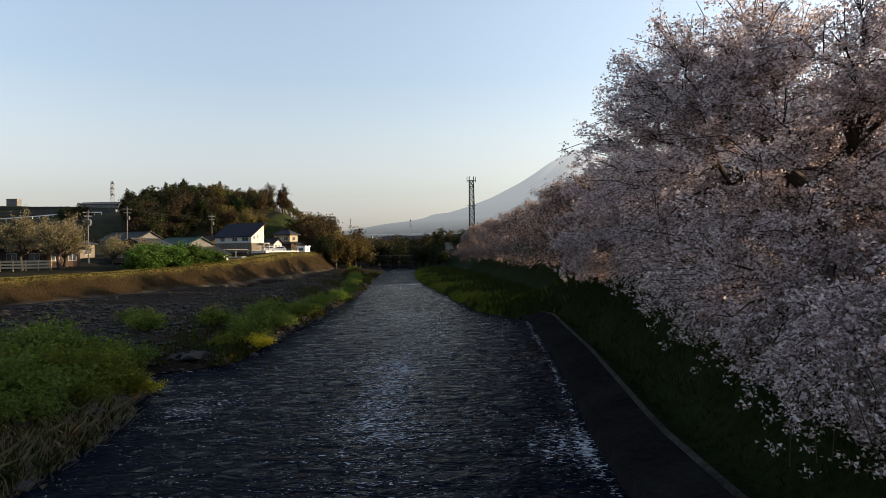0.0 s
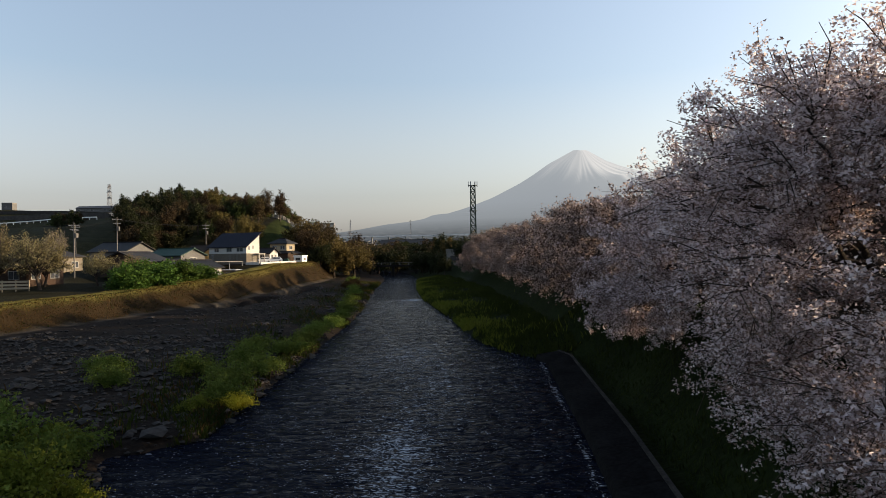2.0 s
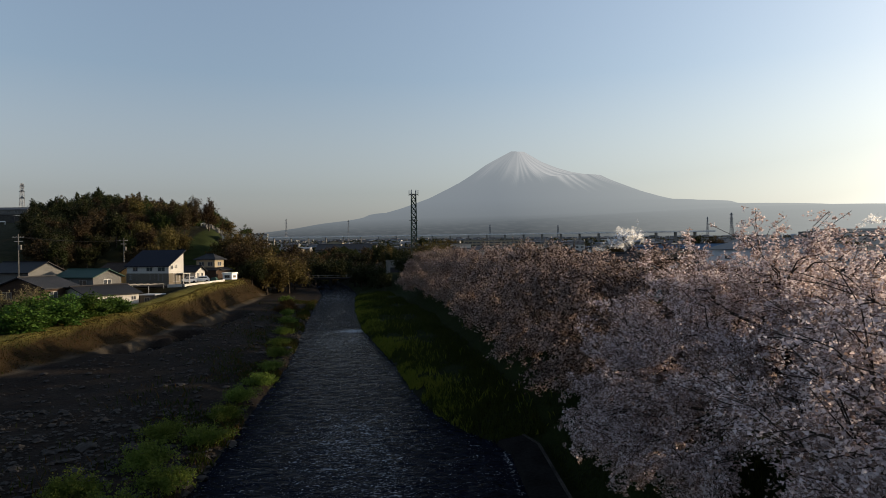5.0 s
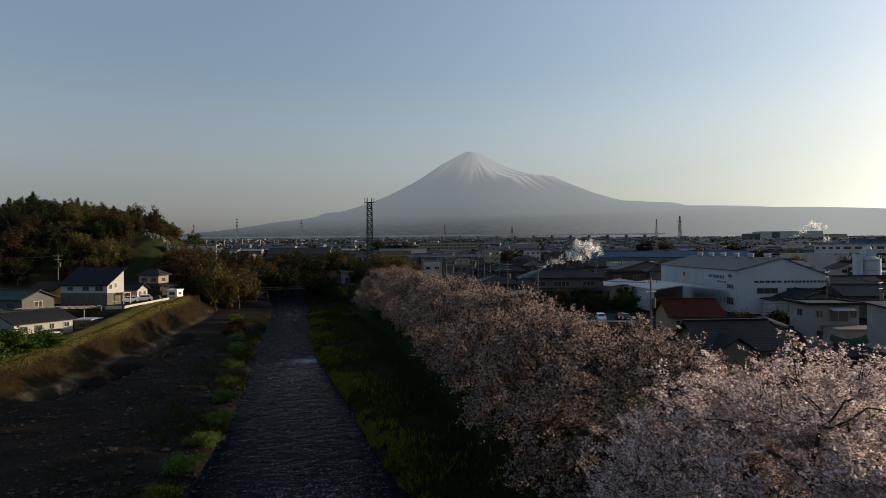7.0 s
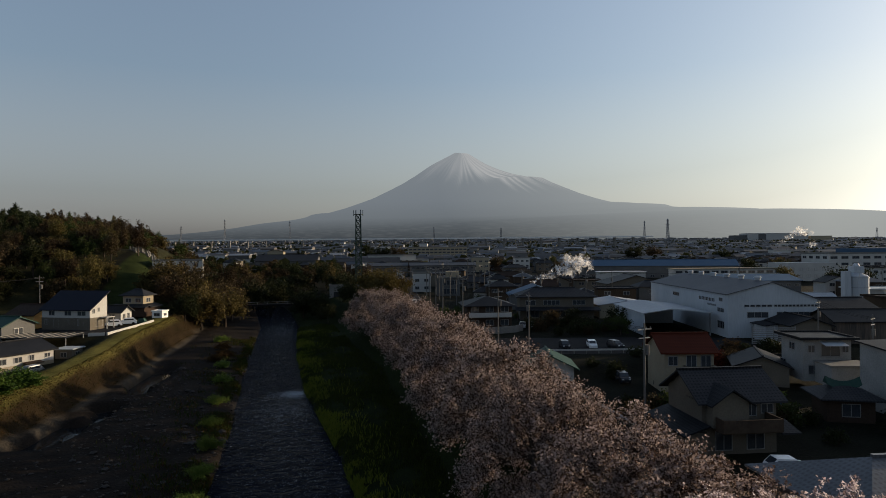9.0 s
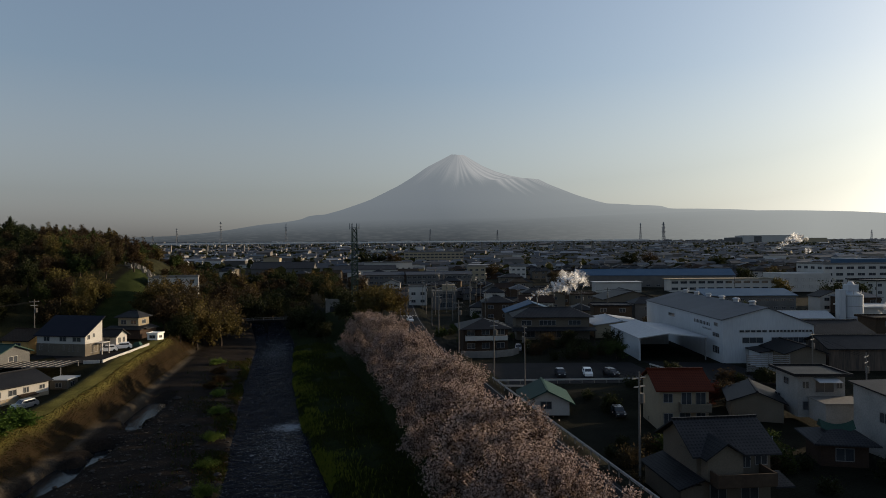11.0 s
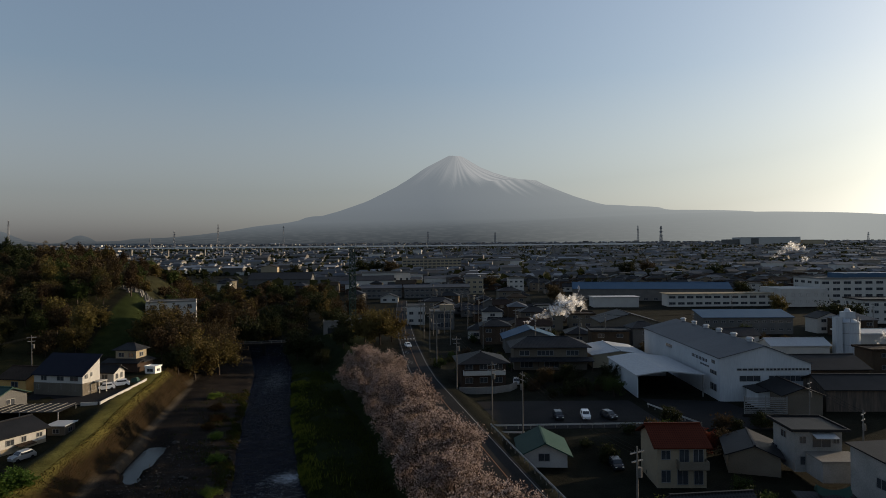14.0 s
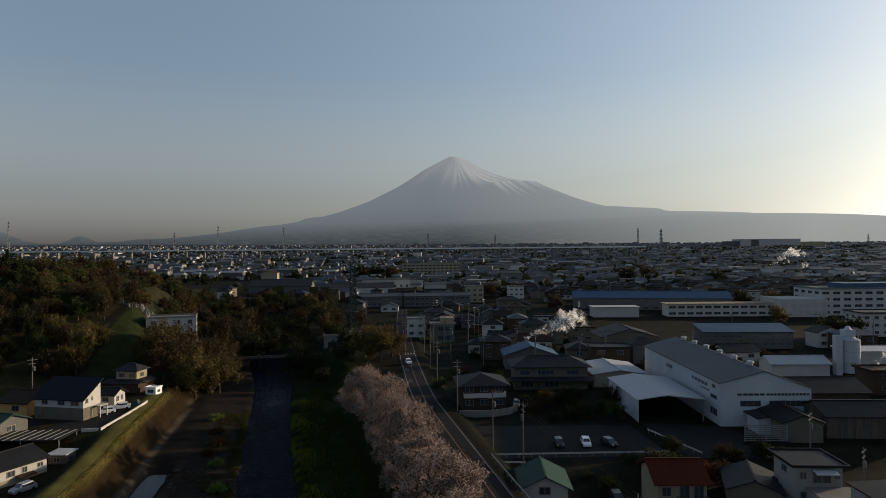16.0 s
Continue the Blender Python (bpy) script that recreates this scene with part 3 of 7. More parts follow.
for y_ in (172.0, 187.0):
    x_ = float(np.interp(y_, ROAD_Y, ROAD_X)) - 1.4
    g = G()
    for sx, sy in ((1, 1), (-1, 1), (-1, -1), (1, -1)):
        g.loft([(x_ + 0.55 * sx, y_, 4.87), (x_ + 0.40 * sx, y_, 4.87), (x_ + 0.40 * sx, y_, 4.882), (x_ + 0.55 * sx, y_, 4.882)], [(x_, y_ + 2.2 * sy, 4.87), (x_, y_ + 1.8 * sy, 4.87), (x_, y_ + 1.8 * sy, 4.882), (x_, y_ + 2.2 * sy, 4.882)])
    tagged(part("road_diamond", g, "line_white"), "white diamond warning mark painted on the road", "road marking", kind="structure")
g = G()
for a, b in zip(ys[:-1], ys[1:]):
    for o in (-2.35, 2.35):
        xa, xb = np.interp(a, ROAD_Y, ROAD_X) + o, np.interp(b, ROAD_Y, ROAD_X) + o
        za, zb = float(np.interp(a, FAR_Y, FAR_Z)) + 0.072, float(np.interp(b, FAR_Y, FAR_Z)) + 0.072
        g.add([(xa - 0.06, a, za), (xa + 0.06, a, za), (xb + 0.06, b, zb), (xb - 0.06, b, zb)], [(0, 1, 2, 3)])
tagged(part("edge_line", g, "line_white"), "worn white edge lines painted along the road", "road marking", kind="structure")


# ---- the snow-capped mountain ----
def mountain():
    """A far volcanic cone with a shoulder; its foot melts into the plain."""
    PX = 4100 / 1126
    lu = np.array([0, 11, 21, 56, 81, 106, 156, 206, 251, 306, 356, 406, 456, 506, 591, 656, 756, 825]) * PX
    lh = np.array([168, 169, 164, 146, 129, 114, 90, 73, 61, 52, 47, 39, 33, 29, 23, 22, 18, -8]) * PX + 27
    ru = np.array([0, 12, 44, 69, 94, 119, 135, 149, 194, 212, 244, 264, 294, 394, 444, 506, 594, 714, 825]) * PX
    rh = np.array([167, 168, 148, 137, 129, 124, 121, 119, 101, 94, 84, 79, 74, 67, 64, 58, 56, 56, 49]) * PX + 27
    knoll = lambda r, at_, wide, high: high * PX * np.exp(-((r / PX - at_) / wide) ** 2)
    head = radians(12.3)
    cx, cy = -1.0 + 4100 * math.sin(head), 15.8 + 4100 * math.cos(head)
    n, k = 400, 90
    th = np.linspace(-math.pi, 0, n)
    rr = np.concatenate([np.linspace(0, 1, k) ** 1.6 * 3000])
    T, R = np.meshgrid(th, rr)
    hl = np.interp(R, lu, lh) + knoll(R, 262, 11, 4) + knoll(R, 574, 16, 2.5)
    hr = np.interp(R, ru, rh) + knoll(R, 142, 9, 3) + knoll(R, 307, 9, 3) + knoll(R, 355, 11, 4) + knoll(R, 525, 15, 5)
    w = smooth(-0.75, 0.75, np.cos(T))
    H = hl * (1 - w) + hr * w
    rid = np.sin(T * 23 + 2 * np.sin(T * 7)) * 0.5 + np.sin(T * 51 + R / 160) * 0.3
    H = H + rid * 6 * np.exp(-((R - 350) / 330) ** 2)
    H[-1] = -40
    u, v = R * np.cos(T), R * np.sin(T) * 0.3
    c, s = math.cos(-head), math.sin(-head)
    vv = np.stack([cx + u * c - v * s, cy + u * s + v * c, H], -1).reshape(-1, 3)
    i = np.arange(n * k).reshape(k, n)
    f = np.stack([i[:-1, :-1], i[:-1, 1:], i[1:, 1:], i[1:, :-1]], -1).reshape(-1, 4)
    me = array_mesh("mountain", vv, f, True)
    # snow fills the gullies of the upper cone and thins out downwards in streaks
    gully = 0.5 + 0.5 * np.sin(T * 47 + 2.5 * np.sin(T * 13) + R / 150)
    fine = 0.5 + 0.5 * np.sin(T * 139 + 3 * np.sin(T * 29) - R / 60)
    thin_ = 0.5 + 0.5 * np.sin(T * 311 + 4 * np.sin(T * 17) + R / 40)
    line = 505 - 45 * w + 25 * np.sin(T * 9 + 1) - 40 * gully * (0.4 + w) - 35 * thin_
    # stronger on the right flank: sunlight on the snow painted in as well
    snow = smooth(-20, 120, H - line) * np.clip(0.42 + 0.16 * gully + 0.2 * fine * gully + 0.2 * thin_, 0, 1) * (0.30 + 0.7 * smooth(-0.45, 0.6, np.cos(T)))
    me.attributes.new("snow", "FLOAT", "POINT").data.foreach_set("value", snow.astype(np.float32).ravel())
    return me


def mountain_material():
    m = bpy.data.materials.new("far_mountain")
    m.use_nodes = True
    nd, ln = m.node_tree.nodes, m.node_tree.links.new
    geo = nd.new("ShaderNodeNewGeometry")
    sep = nd.new("ShaderNodeSeparateXYZ")
    ln(geo.outputs["Position"], sep.inputs[0])
    snow = nd.new("ShaderNodeAttribute")
    snow.attribute_name = "snow"
    # distance haze painted as an emissive ramp, paler upwards
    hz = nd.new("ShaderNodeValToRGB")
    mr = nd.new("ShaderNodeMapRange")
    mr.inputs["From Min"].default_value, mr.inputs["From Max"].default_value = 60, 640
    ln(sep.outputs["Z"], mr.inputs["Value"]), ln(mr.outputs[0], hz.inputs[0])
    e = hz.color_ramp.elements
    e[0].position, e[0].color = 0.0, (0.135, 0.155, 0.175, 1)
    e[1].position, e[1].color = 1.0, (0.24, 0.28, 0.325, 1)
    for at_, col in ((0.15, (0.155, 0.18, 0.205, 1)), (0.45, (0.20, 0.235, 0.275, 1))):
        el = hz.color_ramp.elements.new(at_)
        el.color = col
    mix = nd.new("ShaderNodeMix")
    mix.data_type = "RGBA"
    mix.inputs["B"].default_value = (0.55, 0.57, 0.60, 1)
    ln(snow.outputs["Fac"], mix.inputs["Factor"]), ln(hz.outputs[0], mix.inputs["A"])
    fp, fn, fr, fh = nd.new("ShaderNodeMapping"), nd.new("ShaderNodeTexNoise"), nd.new("ShaderNodeMapRange"), nd.new("ShaderNodeMapRange")
    fp.inputs["Scale"].default_value = (0.02, 0.01, 0.16)                     # fields, woods and villages on the foot
    ln(geo.outputs["Position"], fp.inputs[0])
    fn.inputs["Scale"].default_value, fn.inputs["Detail"].default_value = 1.0, 9
    ln(fp.outputs[0], fn.inputs["Vector"])
    fr.inputs["From Min"].default_value, fr.inputs["From Max"].default_value = 0.46, 0.68
    ln(fn.outputs["Fac"], fr.inputs["Value"])
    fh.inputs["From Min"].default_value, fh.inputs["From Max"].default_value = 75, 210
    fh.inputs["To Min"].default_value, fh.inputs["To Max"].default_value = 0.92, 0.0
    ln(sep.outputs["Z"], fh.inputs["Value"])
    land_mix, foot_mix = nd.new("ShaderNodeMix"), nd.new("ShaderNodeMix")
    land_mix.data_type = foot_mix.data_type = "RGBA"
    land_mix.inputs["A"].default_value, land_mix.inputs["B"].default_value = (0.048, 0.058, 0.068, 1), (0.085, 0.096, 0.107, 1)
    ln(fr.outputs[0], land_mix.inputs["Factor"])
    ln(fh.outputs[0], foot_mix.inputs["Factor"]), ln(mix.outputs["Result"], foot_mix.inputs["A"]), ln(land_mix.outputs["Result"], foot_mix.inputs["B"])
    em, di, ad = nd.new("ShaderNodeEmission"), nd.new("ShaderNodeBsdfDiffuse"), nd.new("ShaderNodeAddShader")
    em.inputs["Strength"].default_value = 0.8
    east, glow = nd.new("ShaderNodeMapRange"), nd.new("ShaderNodeMix")           # brighter air towards the low sun, painted into the emission
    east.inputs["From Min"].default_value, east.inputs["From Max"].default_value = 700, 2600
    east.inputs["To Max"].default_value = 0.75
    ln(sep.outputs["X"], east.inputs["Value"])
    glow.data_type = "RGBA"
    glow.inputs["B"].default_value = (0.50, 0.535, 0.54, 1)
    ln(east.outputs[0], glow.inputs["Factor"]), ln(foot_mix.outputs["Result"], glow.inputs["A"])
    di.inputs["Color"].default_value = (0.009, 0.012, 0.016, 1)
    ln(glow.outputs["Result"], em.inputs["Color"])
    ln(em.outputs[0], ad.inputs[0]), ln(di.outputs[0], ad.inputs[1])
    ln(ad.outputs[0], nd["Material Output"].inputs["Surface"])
    return m


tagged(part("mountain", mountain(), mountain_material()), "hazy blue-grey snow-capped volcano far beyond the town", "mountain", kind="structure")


def far_ridge():
    """Low hazy foothills left of the volcano."""
    xs = np.linspace(-3400, -1250, 180)
    n = len(xs)
    top = 88 + 115 * np.exp(-((xs + 2060) / 230) ** 2) + 62 * np.exp(-((xs + 1490) / 100) ** 2) + 5 * lumps(xs, xs * 0.6, 90, 2)
    rows = [np.stack([xs, 4300 + 0 * xs, 0 * xs + 20], -1), np.stack([xs, 4380 + 0 * xs, 20 + (top - 20) * 0.6], -1), np.stack([xs, 4450 + 0 * xs, top], -1), np.stack([xs, 4520 + 0 * xs, 0 * xs + 20], -1)]
    i = np.arange(4 * n).reshape(4, n)
    f = np.stack([i[:-1, :-1], i[:-1, 1:], i[1:, 1:], i[1:, :-1]], -1).reshape(-1, 4)
    return array_mesh("far_hills", np.concatenate(rows), f, True)


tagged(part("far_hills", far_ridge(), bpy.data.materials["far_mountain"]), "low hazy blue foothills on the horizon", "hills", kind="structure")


# ---- trees ----
def tubes(segs, sides):
    """Tapered tubes from rows of (p, q, r0, r1), as one pair of arrays."""
    s = np.asarray(segs, np.float32)
    p, q, r0, r1 = s[:, 0:3], s[:, 3:6], s[:, 6], s[:, 7]
    d = q - p
    d /= np.linalg.norm(d, axis=1, keepdims=True) + 1e-9
    ref = np.where(np.abs(d[:, 2:3]) < 0.9, [[0, 0, 1.0]], [[1.0, 0, 0]])
    a = np.cross(d, ref)
    a /= np.linalg.norm(a, axis=1, keepdims=True)
    b = np.cross(d, a)
    an = np.arange(sides) * 2 * math.pi / sides
    c, sn = np.cos(an)[None, :, None], np.sin(an)[None, :, None]
    ring = a[:, None] * c + b[:, None] * sn
    v = np.concatenate([p[:, None] + ring * r0[:, None, None], q[:, None] + ring * r1[:, None, None]], 1)
    n = len(s)
    i = np.arange(sides)
    j = (i + 1) % sides
    f = np.stack([i, j, j + sides, i + sides], -1)[None] + (np.arange(n) * 2 * sides)[:, None, None]
    return v.reshape(-1, 3), f.reshape(-1, 4)


def cards(rng, at, size, corners=4):
    """Small four- or three-cornered leaves at the places given, turned at random."""
    n = len(at)
    a = rng.normal(size=(n, 3))
    a /= np.linalg.norm(a, axis=1, keepdims=True)
    b = rng.normal(size=(n, 3))
    b -= a * (a * b).sum(1, keepdims=True)
    b /= np.linalg.norm(b, axis=1, keepdims=True)
    s = (size * rng.uniform(0.6, 1.3, n))[:, None]
    k = rng.uniform(0.55, 1.0, n)[:, None]
    if corners == 3:
        v = np.stack([at - a * s * 0.5 - b * s * k * 0.33, at + a * s * 0.5 - b * s * k * 0.33, at + b * s * k * 0.67], 1).reshape(-1, 3)
        return v, np.arange(n * 3).reshape(n, 3)
    v = np.stack([at - a * s * 0.5, at + b * s * 0.5 * k, at + a * s * 0.5, at - b * s * 0.5 * k], 1).reshape(-1, 3)
    return v, np.arange(n * 4).reshape(n, 4)


def nearest(a, b):
    return np.argmin(((a[:, None] - b[None]) ** 2).sum(-1), 1)


def skeleton_tree(rng, tips, trunk_top, trunk_r, levels, thin):
    """Branches from the trunk's top to all tips, joined step by step. Rows of tube segments, and the twigs."""
    segs, twigs = [], []
    layers = [tips]
    for n in levels:
        pts = layers[-1]
        pick = pts[rng.choice(len(pts), min(n, len(pts)), replace=False)]
        for _ in range(3):
            k = nearest(pts, pick)
            pick = np.array([pts[k == i].mean(0) if (k == i).any() else pick[i] for i in range(len(pick))])
        layers.append(pick)
    nodes = layers[::-1]
    pull = np.linspace(0.50, 0.85, len(nodes) - 1) if len(nodes) > 1 else []
    pos = [trunk_top[None] + (nodes[0] - trunk_top) * 0.45]
    for i in range(1, len(nodes)):
        k = nearest(nodes[i], nodes[i - 1])
        par = pos[i - 1][k]
        pos.append(par + (nodes[i] - par) * (1.0 if i == len(nodes) - 1 else 0.6))
    def bend(p, q, r0, r1, n):
        mid = [(p + (q - p) * t + rng.normal(size=3) * 0.07 * np.linalg.norm(q - p) * math.sin(t * math.pi) + np.array([0, 0, 0.14 * np.linalg.norm(q - p) * math.sin(t * math.pi)])) for t in np.linspace(0, 1, n + 1)]
        for j in range(n):
            ra, rb = r0 + (r1 - r0) * j / n, r0 + (r1 - r0) * (j + 1) / n
            segs.append((*mid[j], *mid[j + 1], ra, rb))
        return mid
    r = trunk_r * 0.55
    for q in pos[0]:
        bend(trunk_top, q, r, r * 0.7, 4)
    for i in range(1, len(nodes)):
        k = nearest(nodes[i], nodes[i - 1])
        ra = max(trunk_r * 0.55 * thin ** i, 0.010)
        rb = max(ra * 0.5, 0.006)
        for q, kk in zip(pos[i], k):
            m = bend(pos[i - 1][kk], q, ra, rb, 3 if i < len(nodes) - 1 else 2)
            if i >= len(nodes) - 2:
                twigs += [(*m[j], *m[j + 1]) for j in range(len(m) - 1)]
    return segs, np.array(twigs)


def crown_tips(rng, n, radii, centre, shell=0.45, lump=0.18, low=-0.55):
    """Tips spread through the outer part of a lumpy rounded crown."""
    out = []
    ph = rng.uniform(0, 6, 6)
    while len(out) < n:
        d = rng.normal(size=3)
        d /= np.linalg.norm(d)
        if d[2] < low:
            continue
        wob = 1 + lump * (math.sin(3 * math.atan2(d[1], d[0]) + ph[0]) * math.cos(2 * d[2] + ph[1]) + 0.7 * math.sin(5 * d[0] + ph[2]) * math.sin(6 * d[1] + ph[3]) + 0.5 * math.sin(9 * d[2] + 7 * d[0] + ph[4]))
        k = wob * (1 - shell * rng.uniform() ** 1.6)
        out.append(np.array(centre) + d * np.array(radii) * k)
    return np.array(out)


def tree_meshes(seed, radii, height, trunk_r, tips_n, levels, leaves, leaf, spread, low=-0.5, lump=0.18, shell=0.5, sides=5, trunk_h=None, droop=0.0, clump=1, clump_r=0.0, hang=(1.0, 0.2), vase=0.0, thin=0.52, corners=4, lobes=()):
    """Two meshes: the wood and the leaves of one tree, standing at the origin."""
    rng = np.random.default_rng(seed)
    centre = (0, 0, height - radii[2])
    tips = crown_tips(rng, tips_n, radii, centre, shell, lump, low)
    if vase:
        low_ = np.clip((centre[2] + 0.3 * radii[2] - tips[:, 2]) / radii[2], 0, 1)
        tips[:, 0] = np.where(tips[:, 0] < 0, tips[:, 0] * (1 - vase * low_), tips[:, 0])
    if droop:
        out = np.hypot(tips[:, 0] / radii[0], tips[:, 1] / radii[1])
        tips[:, 2] -= droop * np.clip(out - 0.55, 0, 1) / 0.45 * np.clip(0.35 - hang[0] * tips[:, 0] / radii[0] - hang[1] * tips[:, 1] / radii[1], 0, 1.2)
    for c, r, k in lobes:                                    # low hanging boughs
        tips = np.concatenate([tips, np.array(c) + np.clip(rng.normal(size=(k, 3)), -1.6, 1.6) * np.array(r) * 0.6])
    th = trunk_h or max(height - 2 * radii[2] * 0.72, 1.2)
    top = np.array([rng.normal() * 0.2, rng.normal() * 0.2, th])
    segs, twigs = skeleton_tree(rng, tips, top, trunk_r, levels, thin)
    base = np.array([0, 0, -0.5])
    knee = base + (top - base) * 0.5 + rng.normal(size=3) * 0.12
    segs += [(*base, *knee, trunk_r * 1.35, trunk_r), (*knee, *top, trunk_r, trunk_r * 0.8)]
    bv, bf = tubes(segs, sides)
    k = leaves // clump
    t = rng.integers(0, len(twigs), k)
    u = rng.uniform(size=(k, 1)) ** 0.7
    at = twigs[t, :3] * (1 - u) + twigs[t, 3:] * u + rng.normal(size=(k, 3)) * spread
    if clump > 1:
        at = (at[:, None] + rng.normal(size=(k, clump, 3)) * clump_r).reshape(-1, 3)
    lv, lf = cards(rng, at, leaf, corners)
    return array_mesh("wood", bv, bf, True), array_mesh("leaves", lv, lf)


def plant(kind, meshes, x, y, z, turn, size, wood, leaf, label, category, group="", leafname="crown"):
    ob = thing(kind, x, y, z, turn, label, category, group)
    ob.scale = size if isinstance(size, tuple) else (size,) * 3
    part("trunk", meshes[0], wood, ob)
    part(leafname, meshes[1], leaf, ob)
    return ob


def ground_at(x, y):
    return float(land(x, y))


# the row of cherry trees along the river
rng = np.random.default_rng(11)
near_cherry = [tree_meshes(s, (7.0, 7.4, 4.6), 8.3, 0.36, 1700, (420, 70, 11), n, size, 0.14, low=-0.85, lump=0.12, shell=0.62, trunk_h=2.0, sides=4, droop=d, hang=h, vase=v, thin=0.40, clump=16, clump_r=0.06, corners=3, lobes=lobes)
               for s, d, h, v, n, size, lobes in ((3, 2.2, (1.0, 0.1), 0.0, 350000, 0.08, (((-4.6, -2.0, 0.4), (1.3, 2.6, 1.2), 140),)),
                                            (8, 3.2, (0.1, 1.0), 0.45, 470000, 0.062, (((-2.4, -4.3, -1.0), (1.5, 1.5, 1.1), 120), ((-1.4, -3.8, 0.6), (2.2, 1.6, 1.2), 200), ((-0.6, -4.2, -1.0), (1.5, 1.4, 1.5), 110), ((-2.9, -6.9, -1.2), (1.1, 1.0, 1.3), 100), ((-1.8, -6.3, -0.5), (1.3, 1.1, 1.3), 120), ((0.9, -4.4, -0.6), (1.5, 1.4, 1.5), 100), ((-3.3, -1.2, -0.4), (1.0, 1.8, 1.1), 130), ((-3.4, 1.8, 0.3), (1.0, 2.0, 1.2), 110), ((0.8, -1.8, 5.4), (3.4, 2.2, 1.8), 380), ((-3.5, -1.2, 5.2), (1.7, 2.1, 1.3), 230))))]
mid_cherry = [tree_meshes(s, (6.0, 7.0, 4.5), 8.4, 0.34, 950, (240, 44, 9), 72000, 0.145, 0.17, low=-0.8, lump=0.13, shell=0.36, sides=3, trunk_h=2.2, droop=2.0, thin=0.42, clump=8, clump_r=0.11, corners=3) for s in (14, 15)]
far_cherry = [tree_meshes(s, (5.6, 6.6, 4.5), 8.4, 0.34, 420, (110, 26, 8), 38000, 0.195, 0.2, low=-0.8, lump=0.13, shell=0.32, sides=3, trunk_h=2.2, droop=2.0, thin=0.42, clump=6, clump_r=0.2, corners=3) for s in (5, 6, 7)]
CHERRY = [(14.6, 2, 0.95, 6), (11.3, 17.8, 1.24, -6), (13.4, 31.5, 1.06, 12), (13.4, 44, 1.03, 14), (12.7, 56.5, 0.93, -14), (13.2, 68, 1.02, 9), (12.6, 80, 0.9, -16), (13.3, 92, 1.0, 10),
          (12.5, 104, 0.88, 0), (12.8, 116, 0.97, -12), (11.7, 128, 0.9, 16), (11.3, 140.5, 1.0, -6), (8.8, 154, 1.0, 8), (17.5, 25, 0.9, 40)]
for i, (x, y, s, turn) in enumerate(CHERRY):
    ms = near_cherry[i % 2] if i in (1, 2) else mid_cherry[i % 2] if i in (0, 3, 4, 13) else far_cherry[i % 3]
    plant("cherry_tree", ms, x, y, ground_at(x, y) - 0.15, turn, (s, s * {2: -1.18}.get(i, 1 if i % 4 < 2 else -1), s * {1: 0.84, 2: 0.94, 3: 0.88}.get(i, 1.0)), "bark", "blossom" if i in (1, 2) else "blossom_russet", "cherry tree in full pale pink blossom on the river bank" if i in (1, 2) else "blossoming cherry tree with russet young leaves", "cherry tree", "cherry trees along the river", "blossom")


# ---- buildings ----
WIN = {}


def window_mesh(w, h, cols):
    """Frame and glass of a window, facing -y, centred; shared between alike windows."""
    key = (round(w, 2), round(h, 2), cols)
    if key not in WIN:
        g, t = G(), 0.07
        g.box(-w / 2, w / 2, -0.06, 0.03, -h / 2, -h / 2 + t).box(-w / 2, w / 2, -0.06, 0.03, h / 2 - t, h / 2)
        for i in range(cols + 1):
            x = -w / 2 + t / 2 + (w - t) * i / cols
            g.box(x - t / 2, x + t / 2, -0.06, 0.03, -h / 2 + t, h / 2 - t)
        me = g.mesh("window")
        me.materials.append(M["steel"])
        p = G().box(-w / 2 + t, w / 2 - t, -0.02, 0.02, -h / 2 + t, h / 2 - t).mesh("pane")
        p.materials.append(M["glass"])
        WIN[key] = (me, p)
    return WIN[key]


def add_window(house, side, u, z, w, h, W, D, cols=2):
    me, pane = window_mesh(w, h, cols)
    m = {"f": pose(u, 0, z), "b": pose(u, D, z, 0, 0, 180), "r": pose(W, u, z, 0, 0, 90), "l": pose(0, u, z, 0, 0, -90)}[side]
    ob = part("window", me, "steel", house, m=m)
    part("pane", pane, "glass", ob)


def wall_solid(g, W, D, h, roof, rise, back):
    if roof == "gable_y":
        g.loft([(0, 0, 0), (W, 0, 0), (W, 0, h), (W / 2, 0, h + rise), (0, 0, h)], [(0, D, 0), (W, D, 0), (W, D, h), (W / 2, D, h + rise), (0, D, h)])
    elif roof == "gable_x":
        g.loft([(0, 0, 0), (0, D, 0), (0, D, h), (0, D / 2, h + rise), (0, 0, h)][::-1], [(W, 0, 0), (W, D, 0), (W, D, h), (W, D / 2, h + rise), (W, 0, h)][::-1])
    elif roof == "mono":
        g.loft([(0, 0, 0), (0, D, 0), (0, D, h + rise), (0, 0, h)][::-1], [(W, 0, 0), (W, D, 0), (W, D, h + rise), (W, 0, h)][::-1])
    elif roof == "mono_x":
        g.loft([(0, 0, 0), (W, 0, 0), (W, 0, h + rise), (0, 0, h)], [(0, D, 0), (W, D, 0), (W, D, h + rise), (0, D, h)])
    else:
        g.box(0, W, 0, D, 0, h)
    return g


